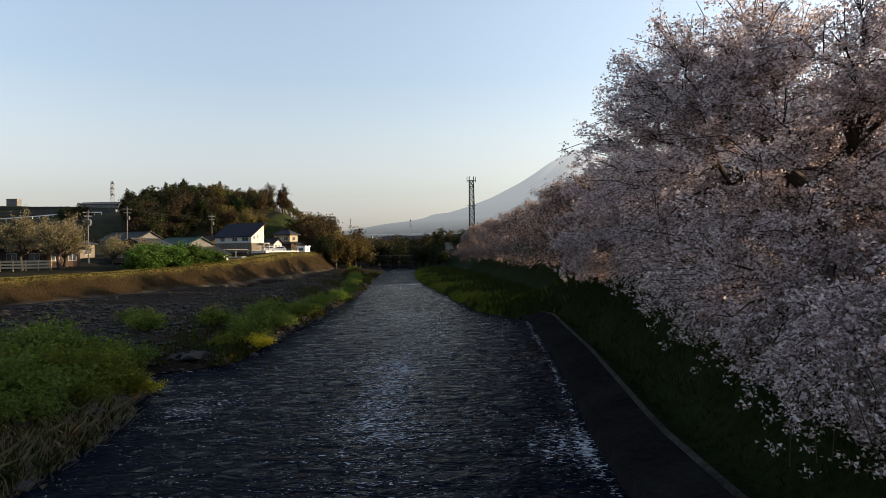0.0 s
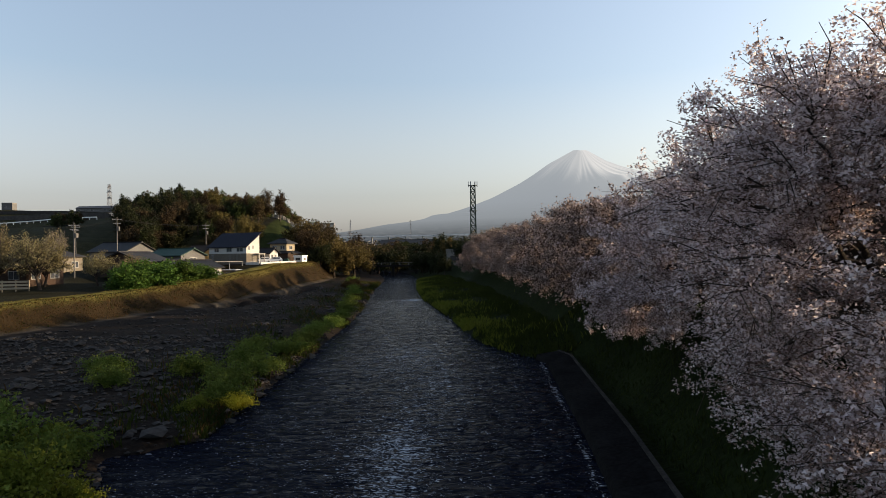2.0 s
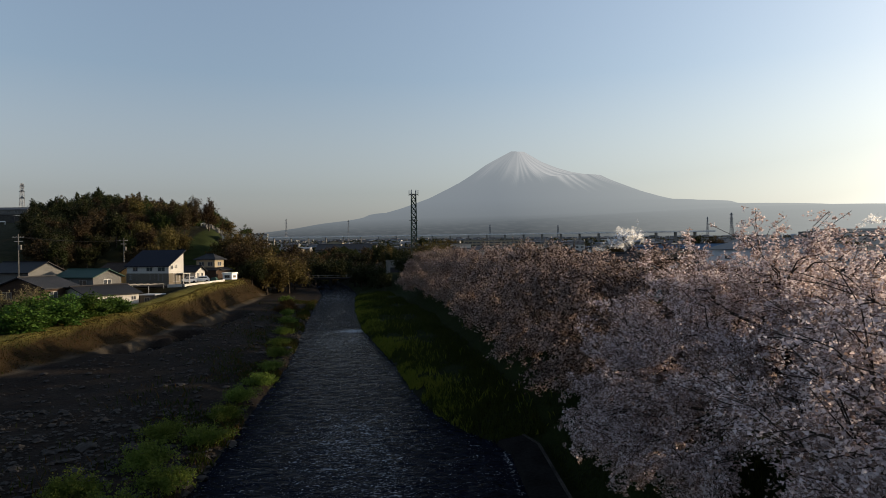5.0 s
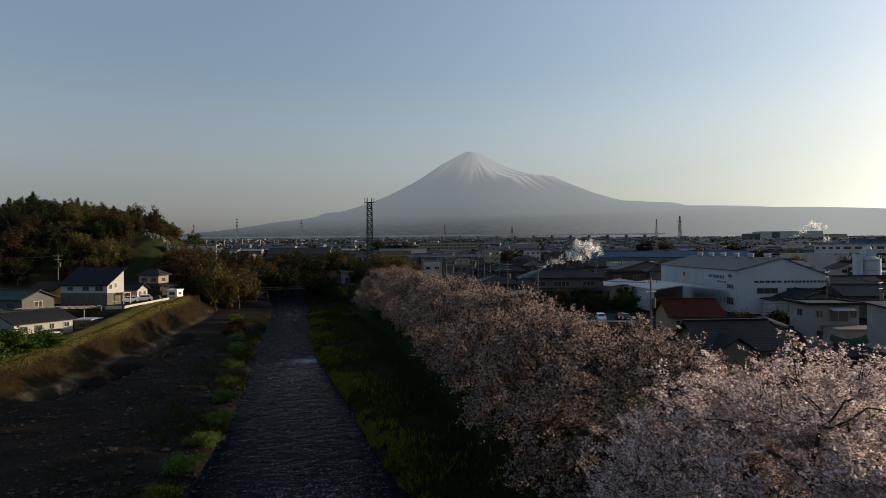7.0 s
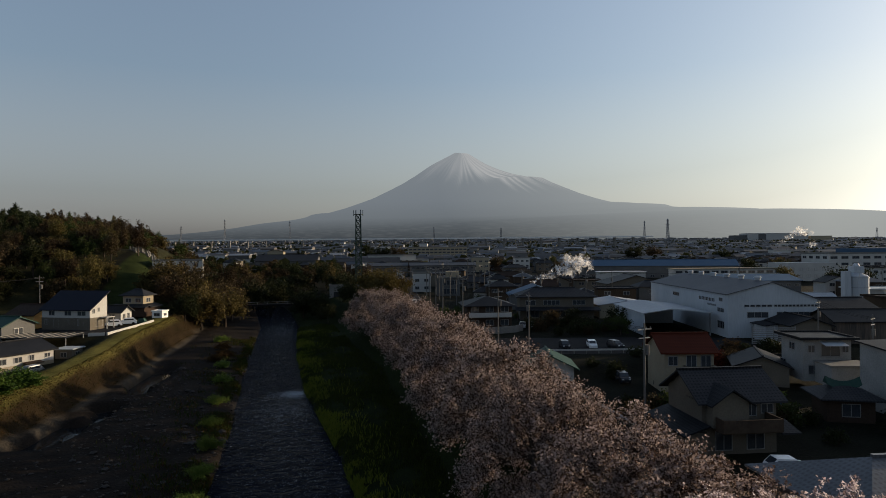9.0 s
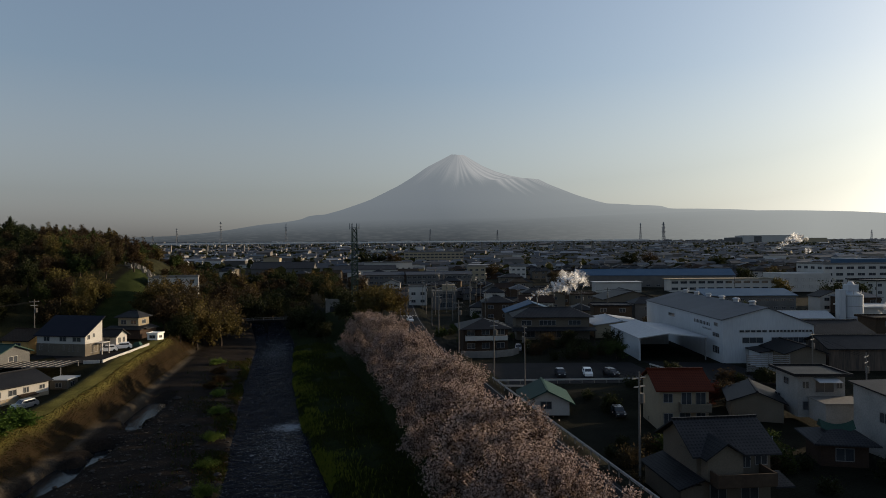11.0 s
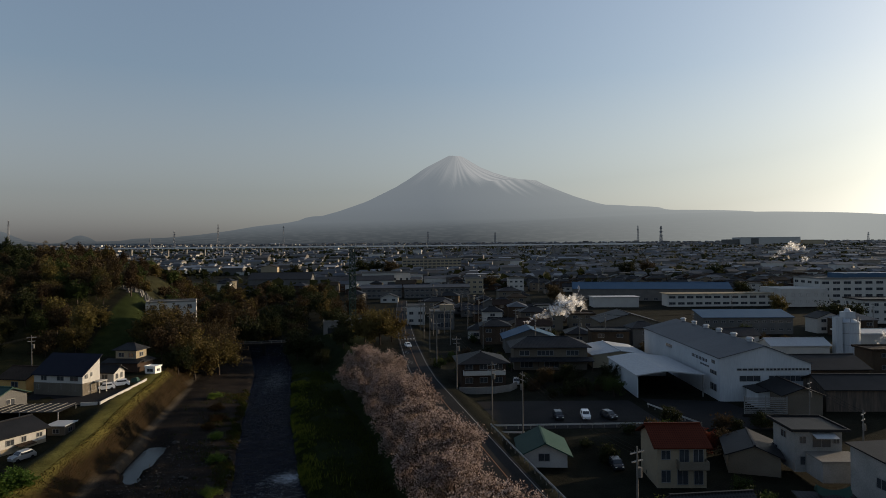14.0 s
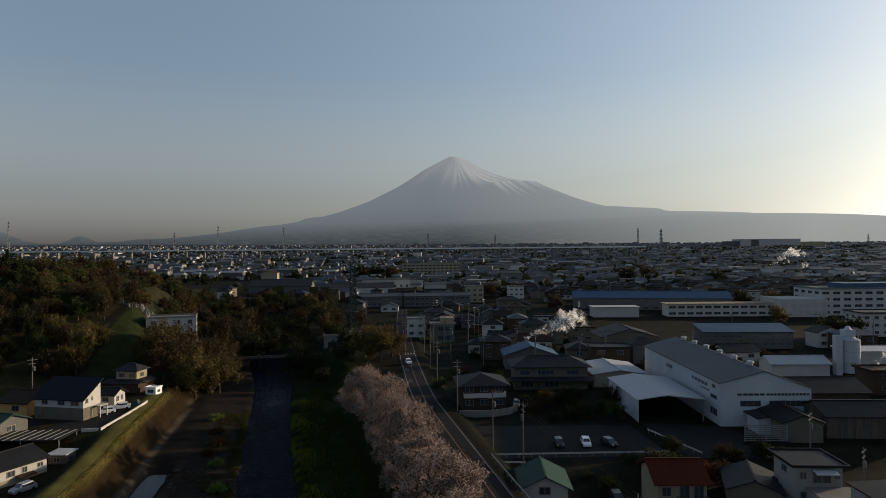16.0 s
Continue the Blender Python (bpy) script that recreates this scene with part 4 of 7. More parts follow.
def roof_solid(g, W, D, h, roof, rise, o=0.5, t=0.16):
    """Roof slabs with eaves standing out by o, lying on the walls."""
    e = 0.006
    if roof == "gable_y":
        s = rise / (W / 2)
        zl, zh = h - s * o + t + e, h + rise + t + e
        prof = [(-o, zl - t), (W / 2, zh - t), (W + o, zl - t), (W + o, zl), (W / 2, zh), (-o, zl)]
        g.loft([(x, -o, z) for x, z in prof], [(x, D + o, z) for x, z in prof])
    elif roof == "gable_x":
        s = rise / (D / 2)
        zl, zh = h - s * o + t + e, h + rise + t + e
        prof = [(-o, zl - t), (D / 2, zh - t), (D + o, zl - t), (D + o, zl), (D / 2, zh), (-o, zl)]
        g.loft([(-o, y, z) for y, z in prof][::-1], [(W + o, y, z) for y, z in prof][::-1])
    elif roof == "mono":
        s = rise / D
        g.slab([(-o, -o, h - s * o + t + e), (W + o, -o, h - s * o + t + e), (W + o, D + o, h + rise + s * o + t + e), (-o, D + o, h + rise + s * o + t + e)], t)
    elif roof == "mono_x":
        s = rise / W
        g.slab([(-o, -o, h - s * o + t + e), (W + o, -o, h + rise + s * o + t + e), (W + o, D + o, h + rise + s * o + t + e), (-o, D + o, h - s * o + t + e)], t)
    elif roof == "hip":
        a, b = -o, W + o
        c, d = -o, D + o
        if W >= D:
            k = (d - c) / 2
            r0, r1 = (a + k * 0.85, (c + d) / 2, h + rise), (b - k * 0.85, (c + d) / 2, h + rise)
        else:
            k = (b - a) / 2
            r0, r1 = ((a + b) / 2, c + k * 0.85, h + rise), ((a + b) / 2, d - k * 0.85, h + rise)
        p = [(a, c, h + t), (b, c, h + t), (b, d, h + t), (a, d, h + t)]
        q = [(a, c, h + e), (b, c, h + e), (b, d, h + e), (a, d, h + e)]
        r0, r1 = (r0[0], r0[1], r0[2] + t), (r1[0], r1[1], r1[2] + t)
        f = [(3, 2, 1, 0), (0, 1, 5, 4), (1, 2, 6, 5), (2, 3, 7, 6), (3, 0, 4, 7)]
        f += [(4, 5, 9, 8), (5, 6, 9), (6, 7, 8, 9), (7, 4, 8)] if W >= D else [(4, 5, 8), (5, 6, 9, 8), (6, 7, 9), (7, 4, 8, 9)]
        g.add(q + p + [r0, r1], f)
    else:
        g.box(-o, W + o, -o, D + o, h + e, h + t + e)
    return g


def building(name, x, y, rot, W, D, h, roof, rise, wallm, roofm, label, category="house", z=None, eave=0.5, windows=(), rows=0, win=(1.5, 1.1), sides="fr", group="", floor=2.8, slab=0.16, gap=3.0):
    """A house with its front left corner at x, y; windows: (side, along, height, width, tall); rows: storeys of evenly set windows."""
    z = ground_at(x, y) - 0.1 if z is None else z
    ob = thing(name, x, y, z, rot, label, category, group)
    part("wall", wall_solid(G(), W, D, h, roof, rise, 0), wallm, ob)
    part("roof", roof_solid(G(), W, D, h, roof, rise, eave, slab), roofm, ob)
    zr = h + rise + slab
    if roof == "flat" and rise > 0:
        o, t = eave, h + slab + 0.008
        for x0, x1, y0, y1 in ((-o, W + o, -o, -o + 0.2), (-o, W + o, D + o - 0.2, D + o), (-o, -o + 0.2, -o + 0.2, D + o - 0.2), (W + o - 0.2, W + o, -o + 0.2, D + o - 0.2)):
            part("parapet", G().box(x0, x1, y0, y1, t, t + rise), roofm, ob)
    if roof == "gable_x":
        part("ridge", G().box(-eave - 0.02, W + eave + 0.02, D / 2 - 0.14, D / 2 + 0.14, zr - 0.03, zr + 0.13), roofm, ob)
    elif roof == "gable_y":
        part("ridge", G().box(W / 2 - 0.14, W / 2 + 0.14, -eave - 0.02, D + eave + 0.02, zr - 0.03, zr + 0.13), roofm, ob)
    elif roof == "hip":
        k = 0.85 * (min(W, D) / 2 + eave) - eave
        part("ridge", (G().box(k, W - k, D / 2 - 0.14, D / 2 + 0.14, zr - 0.06, zr + 0.14) if W >= D else G().box(W / 2 - 0.14, W / 2 + 0.14, k, D - k, zr - 0.06, zr + 0.14)), roofm, ob)
    for s, u, wz, ww, wh in windows:
        add_window(ob, s, u, wz, ww, wh, W, D, 2 if ww < 2.4 else max(2, int(ww / 1.0)))
    for k in range(rows):
        for s in sides:
            length = W if s in "fb" else D
            n = max(1, int(length / gap))
            for i in range(n):
                add_window(ob, s, length * (i + 0.5) / n, 1.6 + floor * k, win[0], win[1], W, D)
    return ob


# west bank
hA = building("house", -53.7, 149.0, -23, 10.6, 4.4, 3.9, "mono", 2.8, "wall_white", "roof_solar", "white and beige two-storey house with a steep dark single-pitch roof", z=6.0, eave=0.4,
              windows=[("f", 2.2, 3.15, 1.3, 0.9), ("f", 5.8, 3.15, 1.5, 0.9), ("f", 8.8, 3.15, 1.8, 0.9), ("f", 1.0, 1.5, 0.8, 1.0), ("f", 3.2, 1.3, 1.2, 1.6), ("f", 6.0, 1.5, 0.5, 1.1), ("f", 7.1, 1.5, 0.4, 1.3), ("f", 8.1, 1.5, 0.4, 1.3), ("f", 9.1, 1.5, 0.4, 1.3),
                       ("r", 0.9, 3.5, 0.7, 0.9), ("r", 2.2, 3.7, 0.5, 0.8), ("r", 2.2, 1.4, 1.8, 1.8)])
part("lower_cladding", G().box(-0.06, 10.66, -0.06, -0.003, 0, 2.3).box(10.603, 10.66, -0.003, 4.4, 0, 2.3), "wall_beige", hA, "beige tiled lower storey")
part("porch", G().box(10.67, 12.0, 2.6, 4.8, 2.1, 2.25).box(11.8, 11.95, 2.7, 2.85, 0, 2.1).box(11.8, 11.95, 4.5, 4.65, 0, 2.1), "wall_white", hA)
hB = building("house", -54.1, 121.7, -35, 8.0, 9.0, 2.8, "gable_y", 1.3, "wall_white", "roof_dark", "low white and cream house with a dark wide gable roof", z=2.9, eave=0.5,
              windows=[("r", 1.3, 1.85, 1.3, 0.9), ("r", 3.6, 1.85, 1.2, 0.9), ("r", 5.6, 1.9, 0.8, 0.9), ("r", 8.0, 1.95, 0.9, 0.7), ("r", 2.2, 0.6, 0.8, 0.8), ("f", 2.3, 1.5, 1.6, 1.1), ("f", 5.8, 1.5, 1.6, 1.1)])
part("brick_band", G().box(8.003, 8.06, 0, 9, 0, 1.1), "wall_cream", hB, "cream brick lower wall")
part("awning", G().slab([(8.06, 4.2, 1.4), (9.2, 4.2, 1.2), (9.2, 6.8, 1.2), (8.06, 6.8, 1.4)], 0.08), "roof_brown", hB)
building("shed", -43.4, 127.7, -13, 2.8, 2.8, 2.1, "flat", 0.0, "wall_beige", "roof_metal", "small pale shed with a light flat metal roof beside the house", "shed", z=2.9, eave=0.3, windows=[("r", 1.4, 1.3, 1.1, 0.8), ("f", 1.4, 1.3, 1.1, 0.8)])
building("house", -61.2, 152.6, -23, 6.0, 7.0, 2.7, "gable_x", 1.6, "wall_ochre", "roof_brown", "ochre-walled low house with a brown gable roof", z=6.0, windows=[("r", 3, 1.7, 1.5, 1.4), ("f", 3.5, 1.6, 1.6, 1.1)])
building("house", -63.0, 139.0, -25, 9.5, 6.5, 2.5, "gable_x", 1.3, "wall_grey", "roof_green", "low house with a green-grey metal roof", z=5.6, windows=[("r", 3.2, 1.4, 1.8, 1.2), ("f", 3, 1.4, 1.8, 1.1), ("f", 7, 1.4, 1.8, 1.1)])
hC = building("house", -45.6, 170.4, -20, 5.0, 3.8, 4.5, "hip", 1.3, "wall_cream", "roof_tile", "two-storey cream house with a grey hipped tile roof", z=6.2, eave=0.6,
              windows=[("f", 3.8, 3.5, 1.4, 1.0), ("r", 1.9, 3.5, 1.4, 1.0), ("f", 1.4, 3.5, 1.4, 1.0)])
part("lower_roof", G().slab([(-2.0, -2.2, 2.1), (7.0, -2.2, 2.1), (7.0, 0, 2.7), (-2.0, 0, 2.7)], 0.15), "roof_tile", hC)
part("lower_roof", G().slab([(5.0, 0, 2.7), (7.0, 0, 2.1), (7.0, 4.6, 2.1), (5.0, 4.6, 2.7)], 0.15), "roof_tile", hC)
part("lower_wall", G().box(5.003, 6.5, -1.7, 4.2, 0, 2.05).box(-1.5, 5.0, -1.7, -0.003, 0, 2.05), "wall_brown", hC)
building("house", -45.5, 157.0, -20, 4.0, 3.4, 2.4, "gable_x", 1.0, "wall_white", "roof_tile", "small white cottage with a grey gable roof", z=6.0, windows=[("r", 1.0, 1.4, 0.8, 1.1), ("r", 2.4, 1.4, 0.7, 1.1), ("f", 2.0, 1.4, 1.4, 1.0)])
building("hut", -38.4, 166.0, -25, 2.6, 2.0, 1.5, "flat", 0.12, "paint_white", "paint_white", "small white box hut on short legs at the bank's edge", "hut", z=5.9, eave=0.15, windows=[("f", 1.3, 0.85, 1.5, 0.7), ("r", 1.0, 0.85, 0.9, 0.6)])
white_block = building("apartment_block", -50.2, 215.0, 8, 13.5, 8.0, 7.6, "flat", 0.35, "wall_white", "concrete", "white three-storey block behind the trees", "apartment block", z=10.2, eave=0.1, rows=3, win=(1.2, 1.2), floor=2.4)
for i in range(6):
    part("pilaster", G().box(13.5 * i / 5 - 0.15, 13.5 * i / 5 + 0.15, -0.25, -0.003, 0, 7.6), "wall_white", white_block)
# houses seen from low down, behind the terrace
for x, y, rot, W, D, h, roof, rise, wm, rm in ((-68, 92, -8, 11, 7, 2.9, "gable_x", 1.4, "wall_brown", "roof_tile"), (-86, 98, 5, 12, 8, 3.0, "hip", 1.8, "wall_cream", "roof_dark"), (-62, 118, -15, 9, 7, 2.8, "gable_y", 1.6, "wall_brown", "roof_tile"),
                                     (-82, 122, -10, 10, 8, 3.0, "hip", 1.8, "wall_beige", "roof_tile"), (-76, 140, -20, 10, 8, 3.2, "gable_x", 1.8, "wall_grey", "roof_dark"), (-104, 112, 0, 12, 8, 3.2, "gable_x", 1.8, "wall_white", "roof_tile"),
                                     (-98, 86, 0, 12, 8, 3.0, "hip", 1.8, "wall_white", "roof_tile")):
    building("house", x, y, rot, W, D, h, roof, rise, wm, rm, "low old house with a tiled roof behind the bank", rows=1, win=(1.7, 1.2), group="low houses behind the bank", gap=3.5)

# low white fence along the gardens on the bank
fence = thing("garden_fence", -58.5, 80.5, ground_at(-58.5, 80.5), 12, "low weathered white board fence beside the gardens", "fence")
for i in range(3):
    part("rail", G().box(0, 7.5, -0.02, 0.02, 0.35 + 0.4 * i, 0.6 + 0.4 * i), "wall_cream", fence)
for i in range(6):
    part("post", G().box(i * 1.48, i * 1.48 + 0.1, 0.03, 0.12, -0.2, 1.45), "wall_cream", fence)
# the walled yard of the white house
yard = [(-38.7, 137.5), (-37.7, 144.5), (-36.7, 152.0), (-36.1, 158.0)]
g = G()
for (x0, y0), (x1, y1) in zip(yard[:-1], yard[1:]):
    g.loft([(x0 - 0.1, y0, 4.2), (x0 + 0.1, y0, 4.2), (x0 + 0.1, y0, 6.4), (x0 - 0.1, y0, 6.4)], [(x1 - 0.1, y1, 4.2), (x1 + 0.1, y1, 4.2), (x1 + 0.1, y1, 6.4), (x1 - 0.1, y1, 6.4)])
g.box(-41.8, -39.1, 137.4, 137.6, 4.2, 6.4)
tagged(part("yard_wall", g, "wall_white"), "white plastered retaining wall round the house yard", "wall")
yg = G().loft([(-53, 137.6, 5.0), (-38.9, 137.6, 5.0), (-36.4, 158, 5.0), (-56, 163, 5.0)], [(-53, 137.6, 6.02), (-38.9, 137.6, 6.02), (-36.4, 158, 6.02), (-56, 163, 6.02)])
tagged(part("yard_paving", yg, "asphalt"), "dark asphalt yard in front of the white house", "yard", kind="structure")
canopy = thing("car_port", -55, 132.2, 4.6, -8, "long flat car port roof with pale cross battens", "car port")
part("roof", G().box(0, 12.4, 0, 6.2, 1.9, 2.0), "roof_dark", canopy)
for i in range(9):
    part("batten", G().loft([(0.5 + i * 1.35, 0.1, 2.004), (0.62 + i * 1.35, 0.1, 2.004), (0.62 + i * 1.35, 0.1, 2.09), (0.5 + i * 1.35, 0.1, 2.09)], [(1.1 + i * 1.35, 6.1, 2.004), (1.22 + i * 1.35, 6.1, 2.004), (1.22 + i * 1.35, 6.1, 2.09), (1.1 + i * 1.35, 6.1, 2.09)]), "concrete", canopy)
for px_, py_ in ((0.3, 0.3), (6, 0.3), (12.1, 0.3), (0.3, 5.9), (6, 5.9), (12.1, 5.9)):
    part("post", G().box(px_ - 0.06, px_ + 0.06, py_ - 0.06, py_ + 0.06, -1.2, 1.9), "steel", canopy)

# works with the long roof
fac = thing("factory", 73.2, 123.3, 3.5, -12, "pale blue-grey steel factory hall with a grey gable roof", "factory")
FW, FD = 17.0, 47.0
part("wall", G().loft([(0, 0, 0), (FW, 0, 0), (FW, 0, 7.0), (8.4, 0, 10.3), (0, 0, 8.1)], [(0, FD, 0), (FW, FD, 0), (FW, FD, 7.0), (8.4, FD, 10.3), (0, FD, 8.1)]), "wall_bluegrey", fac)
part("roof", G().slab([(-0.3, -0.3, 8.2), (8.4, -0.3, 10.5), (8.4, FD + 0.3, 10.5), (-0.3, FD + 0.3, 8.2)], 0.15).slab([(8.4, -0.3, 10.5), (FW + 0.3, -0.3, 7.08), (FW + 0.3, FD + 0.3, 7.08), (8.4, FD + 0.3, 10.5)], 0.15), "roof_grey", fac)
vent_mesh = G().tube((0, 0, 0), (0, 0, 0.55), 0.55, 0.55, 10).tube((0, 0, 0.55), (0, 0, 0.85), 0.8, 0.5, 10).mesh("roof_vent")
for i in range(6):
    part("roof_vent", vent_mesh, "roof_metal", fac, "round metal roof vent", pose(8.4, 6 + i * 7.2, 10.45))
for i in range(5):
    add_window(fac, "f", 10.8 - 7.0 + i * 0.001 + i * 1.05 - 0.2, 6.0, 0.9, 0.45, FW, FD, 1)
for i in range(12):
    add_window(fac, "f", 8.9 + i * 0.68, 6.0, 0.56, 0.45, FW, FD, 1)
for u, w in ((5.6, 3.9), (12.6, 7.0)):
    add_window(fac, "f", u, 4.3, w, 1.1, FW, FD, int(w))
for u, z_, w, h_ in ((3.0, 5.0, 3.0, 0.8), (3.0, 2.2, 3.0, 1.4), (3.0, 7.0, 1.6, 0.7), (28, 6.4, 4, 0.8)):
    add_window(fac, "l", u, z_, w, h_, FW, FD, 4)
for i in range(11):
    part("sign_bar", G().box(-0.02, -0.005, 6 + i * 0.75, 6.5 + i * 0.75, 6.3, 6.95), "car_dark", fac)
for i in range(9):
    part("sign_bar", G().box(-0.02, -0.005, 5.2 + i * 0.5, 5.5 + i * 0.5, 5.5, 5.85), "car_dark", fac)
ware = thing("warehouse", 59.7, 129.7, 3.5, -11, "open-fronted pale steel warehouse with a light metal roof", "warehouse")
part("wall", G().box(0, 0.2, 0, 21, 0, 4.2).box(0.2, 13.0, 20.8, 21, 0, 4.6), "wall_bluegrey", ware)
part("roof", G().slab([(-0.3, -0.4, 4.45), (5.5, -0.4, 5.3), (5.5, 21.3, 5.3), (-0.3, 21.3, 4.45)], 0.2).slab([(5.5, -0.4, 5.3), (13.1, -0.4, 4.5), (13.1, 21.3, 4.5), (5.5, 21.3, 5.3)], 0.2), "roof_metal", ware)
part("post", G().box(12.7, 12.9, 0, 0.2, 0, 4.3), "steel", ware)
building("warehouse", 64.6, 160.5, -11, 12.8, 16, 3.2, "gable_y", 0.9, "wall_cream", "roof_metal", "low cream shed with a pale metal roof", "warehouse", z=3.5)
building("storehouse", 76.6, 117.2, -12, 6.0, 4.6, 3.0, "mono_x", 0.8, "wall_bluegrey", "roof_dark", "dark-roofed lean-to in front of the factory", "storehouse", z=3.4)
building("storehouse", 77.5, 112.0, -14, 6.6, 9.0, 3.6, "gable_y", 1.2, "wall_beige", "roof_dark", "small weathered plaster storehouse with a dark roof", "storehouse", z=3.4)
building("storehouse", 86.5, 112.5, -14, 20, 9.0, 4.0, "gable_x", 1.6, "corrugated", "roof_dark", "long weathered corrugated storehouse with a dark roof", "storehouse", z=3.4)
building("storehouse", 92.0, 128.0, -12, 16, 12.0, 4.4, "gable_x", 1.9, "wall_brown", "roof_tile", "brown storehouse with a dark roof", "storehouse", z=3.4)
rack = thing("fence_screen", 70.4, 112.6, 3.4, -14, "tall horizontal-slatted steel screen round a yard", "fence")
for i in range(9):
    part("slat", G().box(0, 7.2, 0, 0.06, 0.7 + i * 0.32, 0.86 + i * 0.32), "steel", rack)
for i in range(3):
    part("post", G().box(i * 3.55, i * 3.55 + 0.12, 0.07, 0.19, 0, 3.6), "steel", rack)
part("base_wall", G().box(-0.2, 7.4, -0.2, 0.3, -1.6, 0.6), "concrete_dark", rack)

hD = building("house", 45.2, 162.5, -12, 17.5, 9.0, 5.4, "hip", 1.9, "wall_beige", "roof_tile", "large traditional house with a grey tiled hipped roof", z=3.5, eave=1.0,
              windows=[("f", 2.5, 4.1, 2.4, 1.2), ("f", 7.5, 4.1, 4.0, 1.2), ("f", 14, 4.1, 3.0, 1.2), ("f", 3, 1.5, 3.0, 1.8), ("f", 9, 1.5, 3.6, 1.8)])
part("lower_roof", G().slab([(-1.2, -2.4, 2.5), (18.7, -2.4, 2.5), (18.7, 0, 3.1), (-1.2, 0, 3.1)], 0.16), "roof_tile", hD)
for u in (-0.8, 5.5, 12, 18.3):
    part("post", G().box(u - 0.08, u + 0.08, -2.2, -2.04, 0, 2.45), "wall_brown", hD)
hL = building("house", 28.5, 146.0, -6, 9.4, 9.5, 5.0, "hip", 1.8, "wall_brown", "roof_dark", "two-storey house with a dark hipped roof and a white balcony", z=3.5, eave=0.9, rows=2, win=(1.7, 1.2), sides="f")
part("balcony", G().box(0.3, 9.1, -1.4, -1.28, 2.9, 3.8).box(0.3, 9.1, -1.28, -0.003, 2.8, 2.95).box(0.3, 0.42, -1.28, -0.003, 2.95, 3.8).box(8.98, 9.1, -1.28, -0.003, 2.95, 3.8), "wall_white", hL)
g = G()
wl = [(26.8, 141.0), (30.0, 139.9), (34.0, 139.6), (37.5, 140.8), (39.8, 143.4)]
for (x0, y0), (x1, y1) in zip(wl[:-1], wl[1:]):
    g.loft([(x0, y0, 3.2), (x0, y0 + 0.2, 3.2), (x0, y0 + 0.2, 4.9), (x0, y0, 4.9)], [(x1, y1, 3.2), (x1, y1 + 0.2, 3.2), (x1, y1 + 0.2, 4.9), (x1, y1, 4.9)])
tagged(part("garden_wall", g, "concrete"), "curved pale concrete garden wall", "wall")

red = building("house", 41.2, 90.0, -12, 6.2, 7.0, 5.4, "gable_x", 1.7, "wall_cream", "roof_red", "cream two-storey house with a red tiled roof", z=2.0, eave=0.6,
               windows=[("f", 1.1, 4.2, 1.2, 1.2), ("f", 3.4, 4.1, 1.3, 1.7), ("f", 5.2, 4.1, 1.3, 1.7), ("f", 1.1, 1.5, 1.2, 1.6), ("f", 3.2, 1.4, 1.4, 2.0), ("f", 5.2, 1.4, 1.2, 2.0), ("r", 3.5, 4.2, 1.4, 1.2)])
part("balcony", G().box(2.4, 6.1, -1.3, -1.2, 2.7, 3.7).box(2.4, 6.1, -1.2, -0.003, 2.6, 2.75).box(2.4, 2.5, -1.2, -0.003, 2.75, 3.7).box(6.0, 6.1, -1.2, -0.003, 2.75, 3.7), "wall_beige", red)
hE = building("house", 32.0, 67.6, -5, 7.0, 6.6, 5.0, "gable_x", 1.9, "wall_beige", "roof_tile", "two-storey house with a dark tiled roof and a front gable", z=2.0, eave=0.7,
              windows=[("f", 4.6, 4.0, 1.0, 1.3), ("f", 6.1, 4.0, 1.2, 0.9), ("f", 5.0, 1.3, 1.7, 1.9), ("f", 2.0, 1.3, 1.6, 1.9)])
part("front_gable", G().loft([(0.4, -1.2, 2.7), (3.7, -1.2, 2.7), (3.7, -1.2, 4.9), (2.05, -1.2, 5.9), (0.4, -1.2, 4.9)], [(0.4, 0.0, 2.7), (3.7, 0.0, 2.7), (3.7, 0.0, 4.9), (2.05, 0.0, 5.9), (0.4, 0.0, 4.9)]), "wall_beige", hE)
part("gable_roof", G().slab([(0.0, -1.7, 4.75), (2.05, -1.7, 6.15), (2.05, 3.0, 6.15), (0.0, 3.0, 4.75)], 0.14).slab([(2.05, -1.7, 6.15), (4.1, -1.7, 4.75), (4.1, 3.0, 4.75), (2.05, 3.0, 6.15)], 0.14), "roof_tile", hE)
part("balcony", G().box(0.6, 6.0, -2.6, -2.48, 2.6, 3.7).box(0.6, 6.0, -2.48, -0.003, 2.5, 2.65).box(0.6, 0.72, -2.48, -1.21, 2.65, 3.7).box(5.88, 6.0, -2.48, -0.003, 2.65, 3.7), "wall_brown", hE)
part("lower_roof", G().slab([(6.05, -2.3, 2.4), (7.8, -2.3, 2.4), (7.8, 0, 3.0), (6.05, 0, 3.0)], 0.14), "roof_tile", hE)
part("lower_roof", G().slab([(-2.4, -1.5, 2.2), (0, -1.5, 3.0), (0, 6.8, 3.0), (-2.4, 6.8, 2.2)], 0.14), "roof_tile", hE)
part("side_wall", G().box(-2.0, 0, -1.0, 6.4, 0, 2.3), "wall_beige", hE)
building("storehouse", 53.4, 93.0, -30, 6.4, 8.0, 2.6, "gable_y", 1.3, "wall_beige", "roof_dark", "small garden storehouse with a dark gable roof", "storehouse", z=2.0)
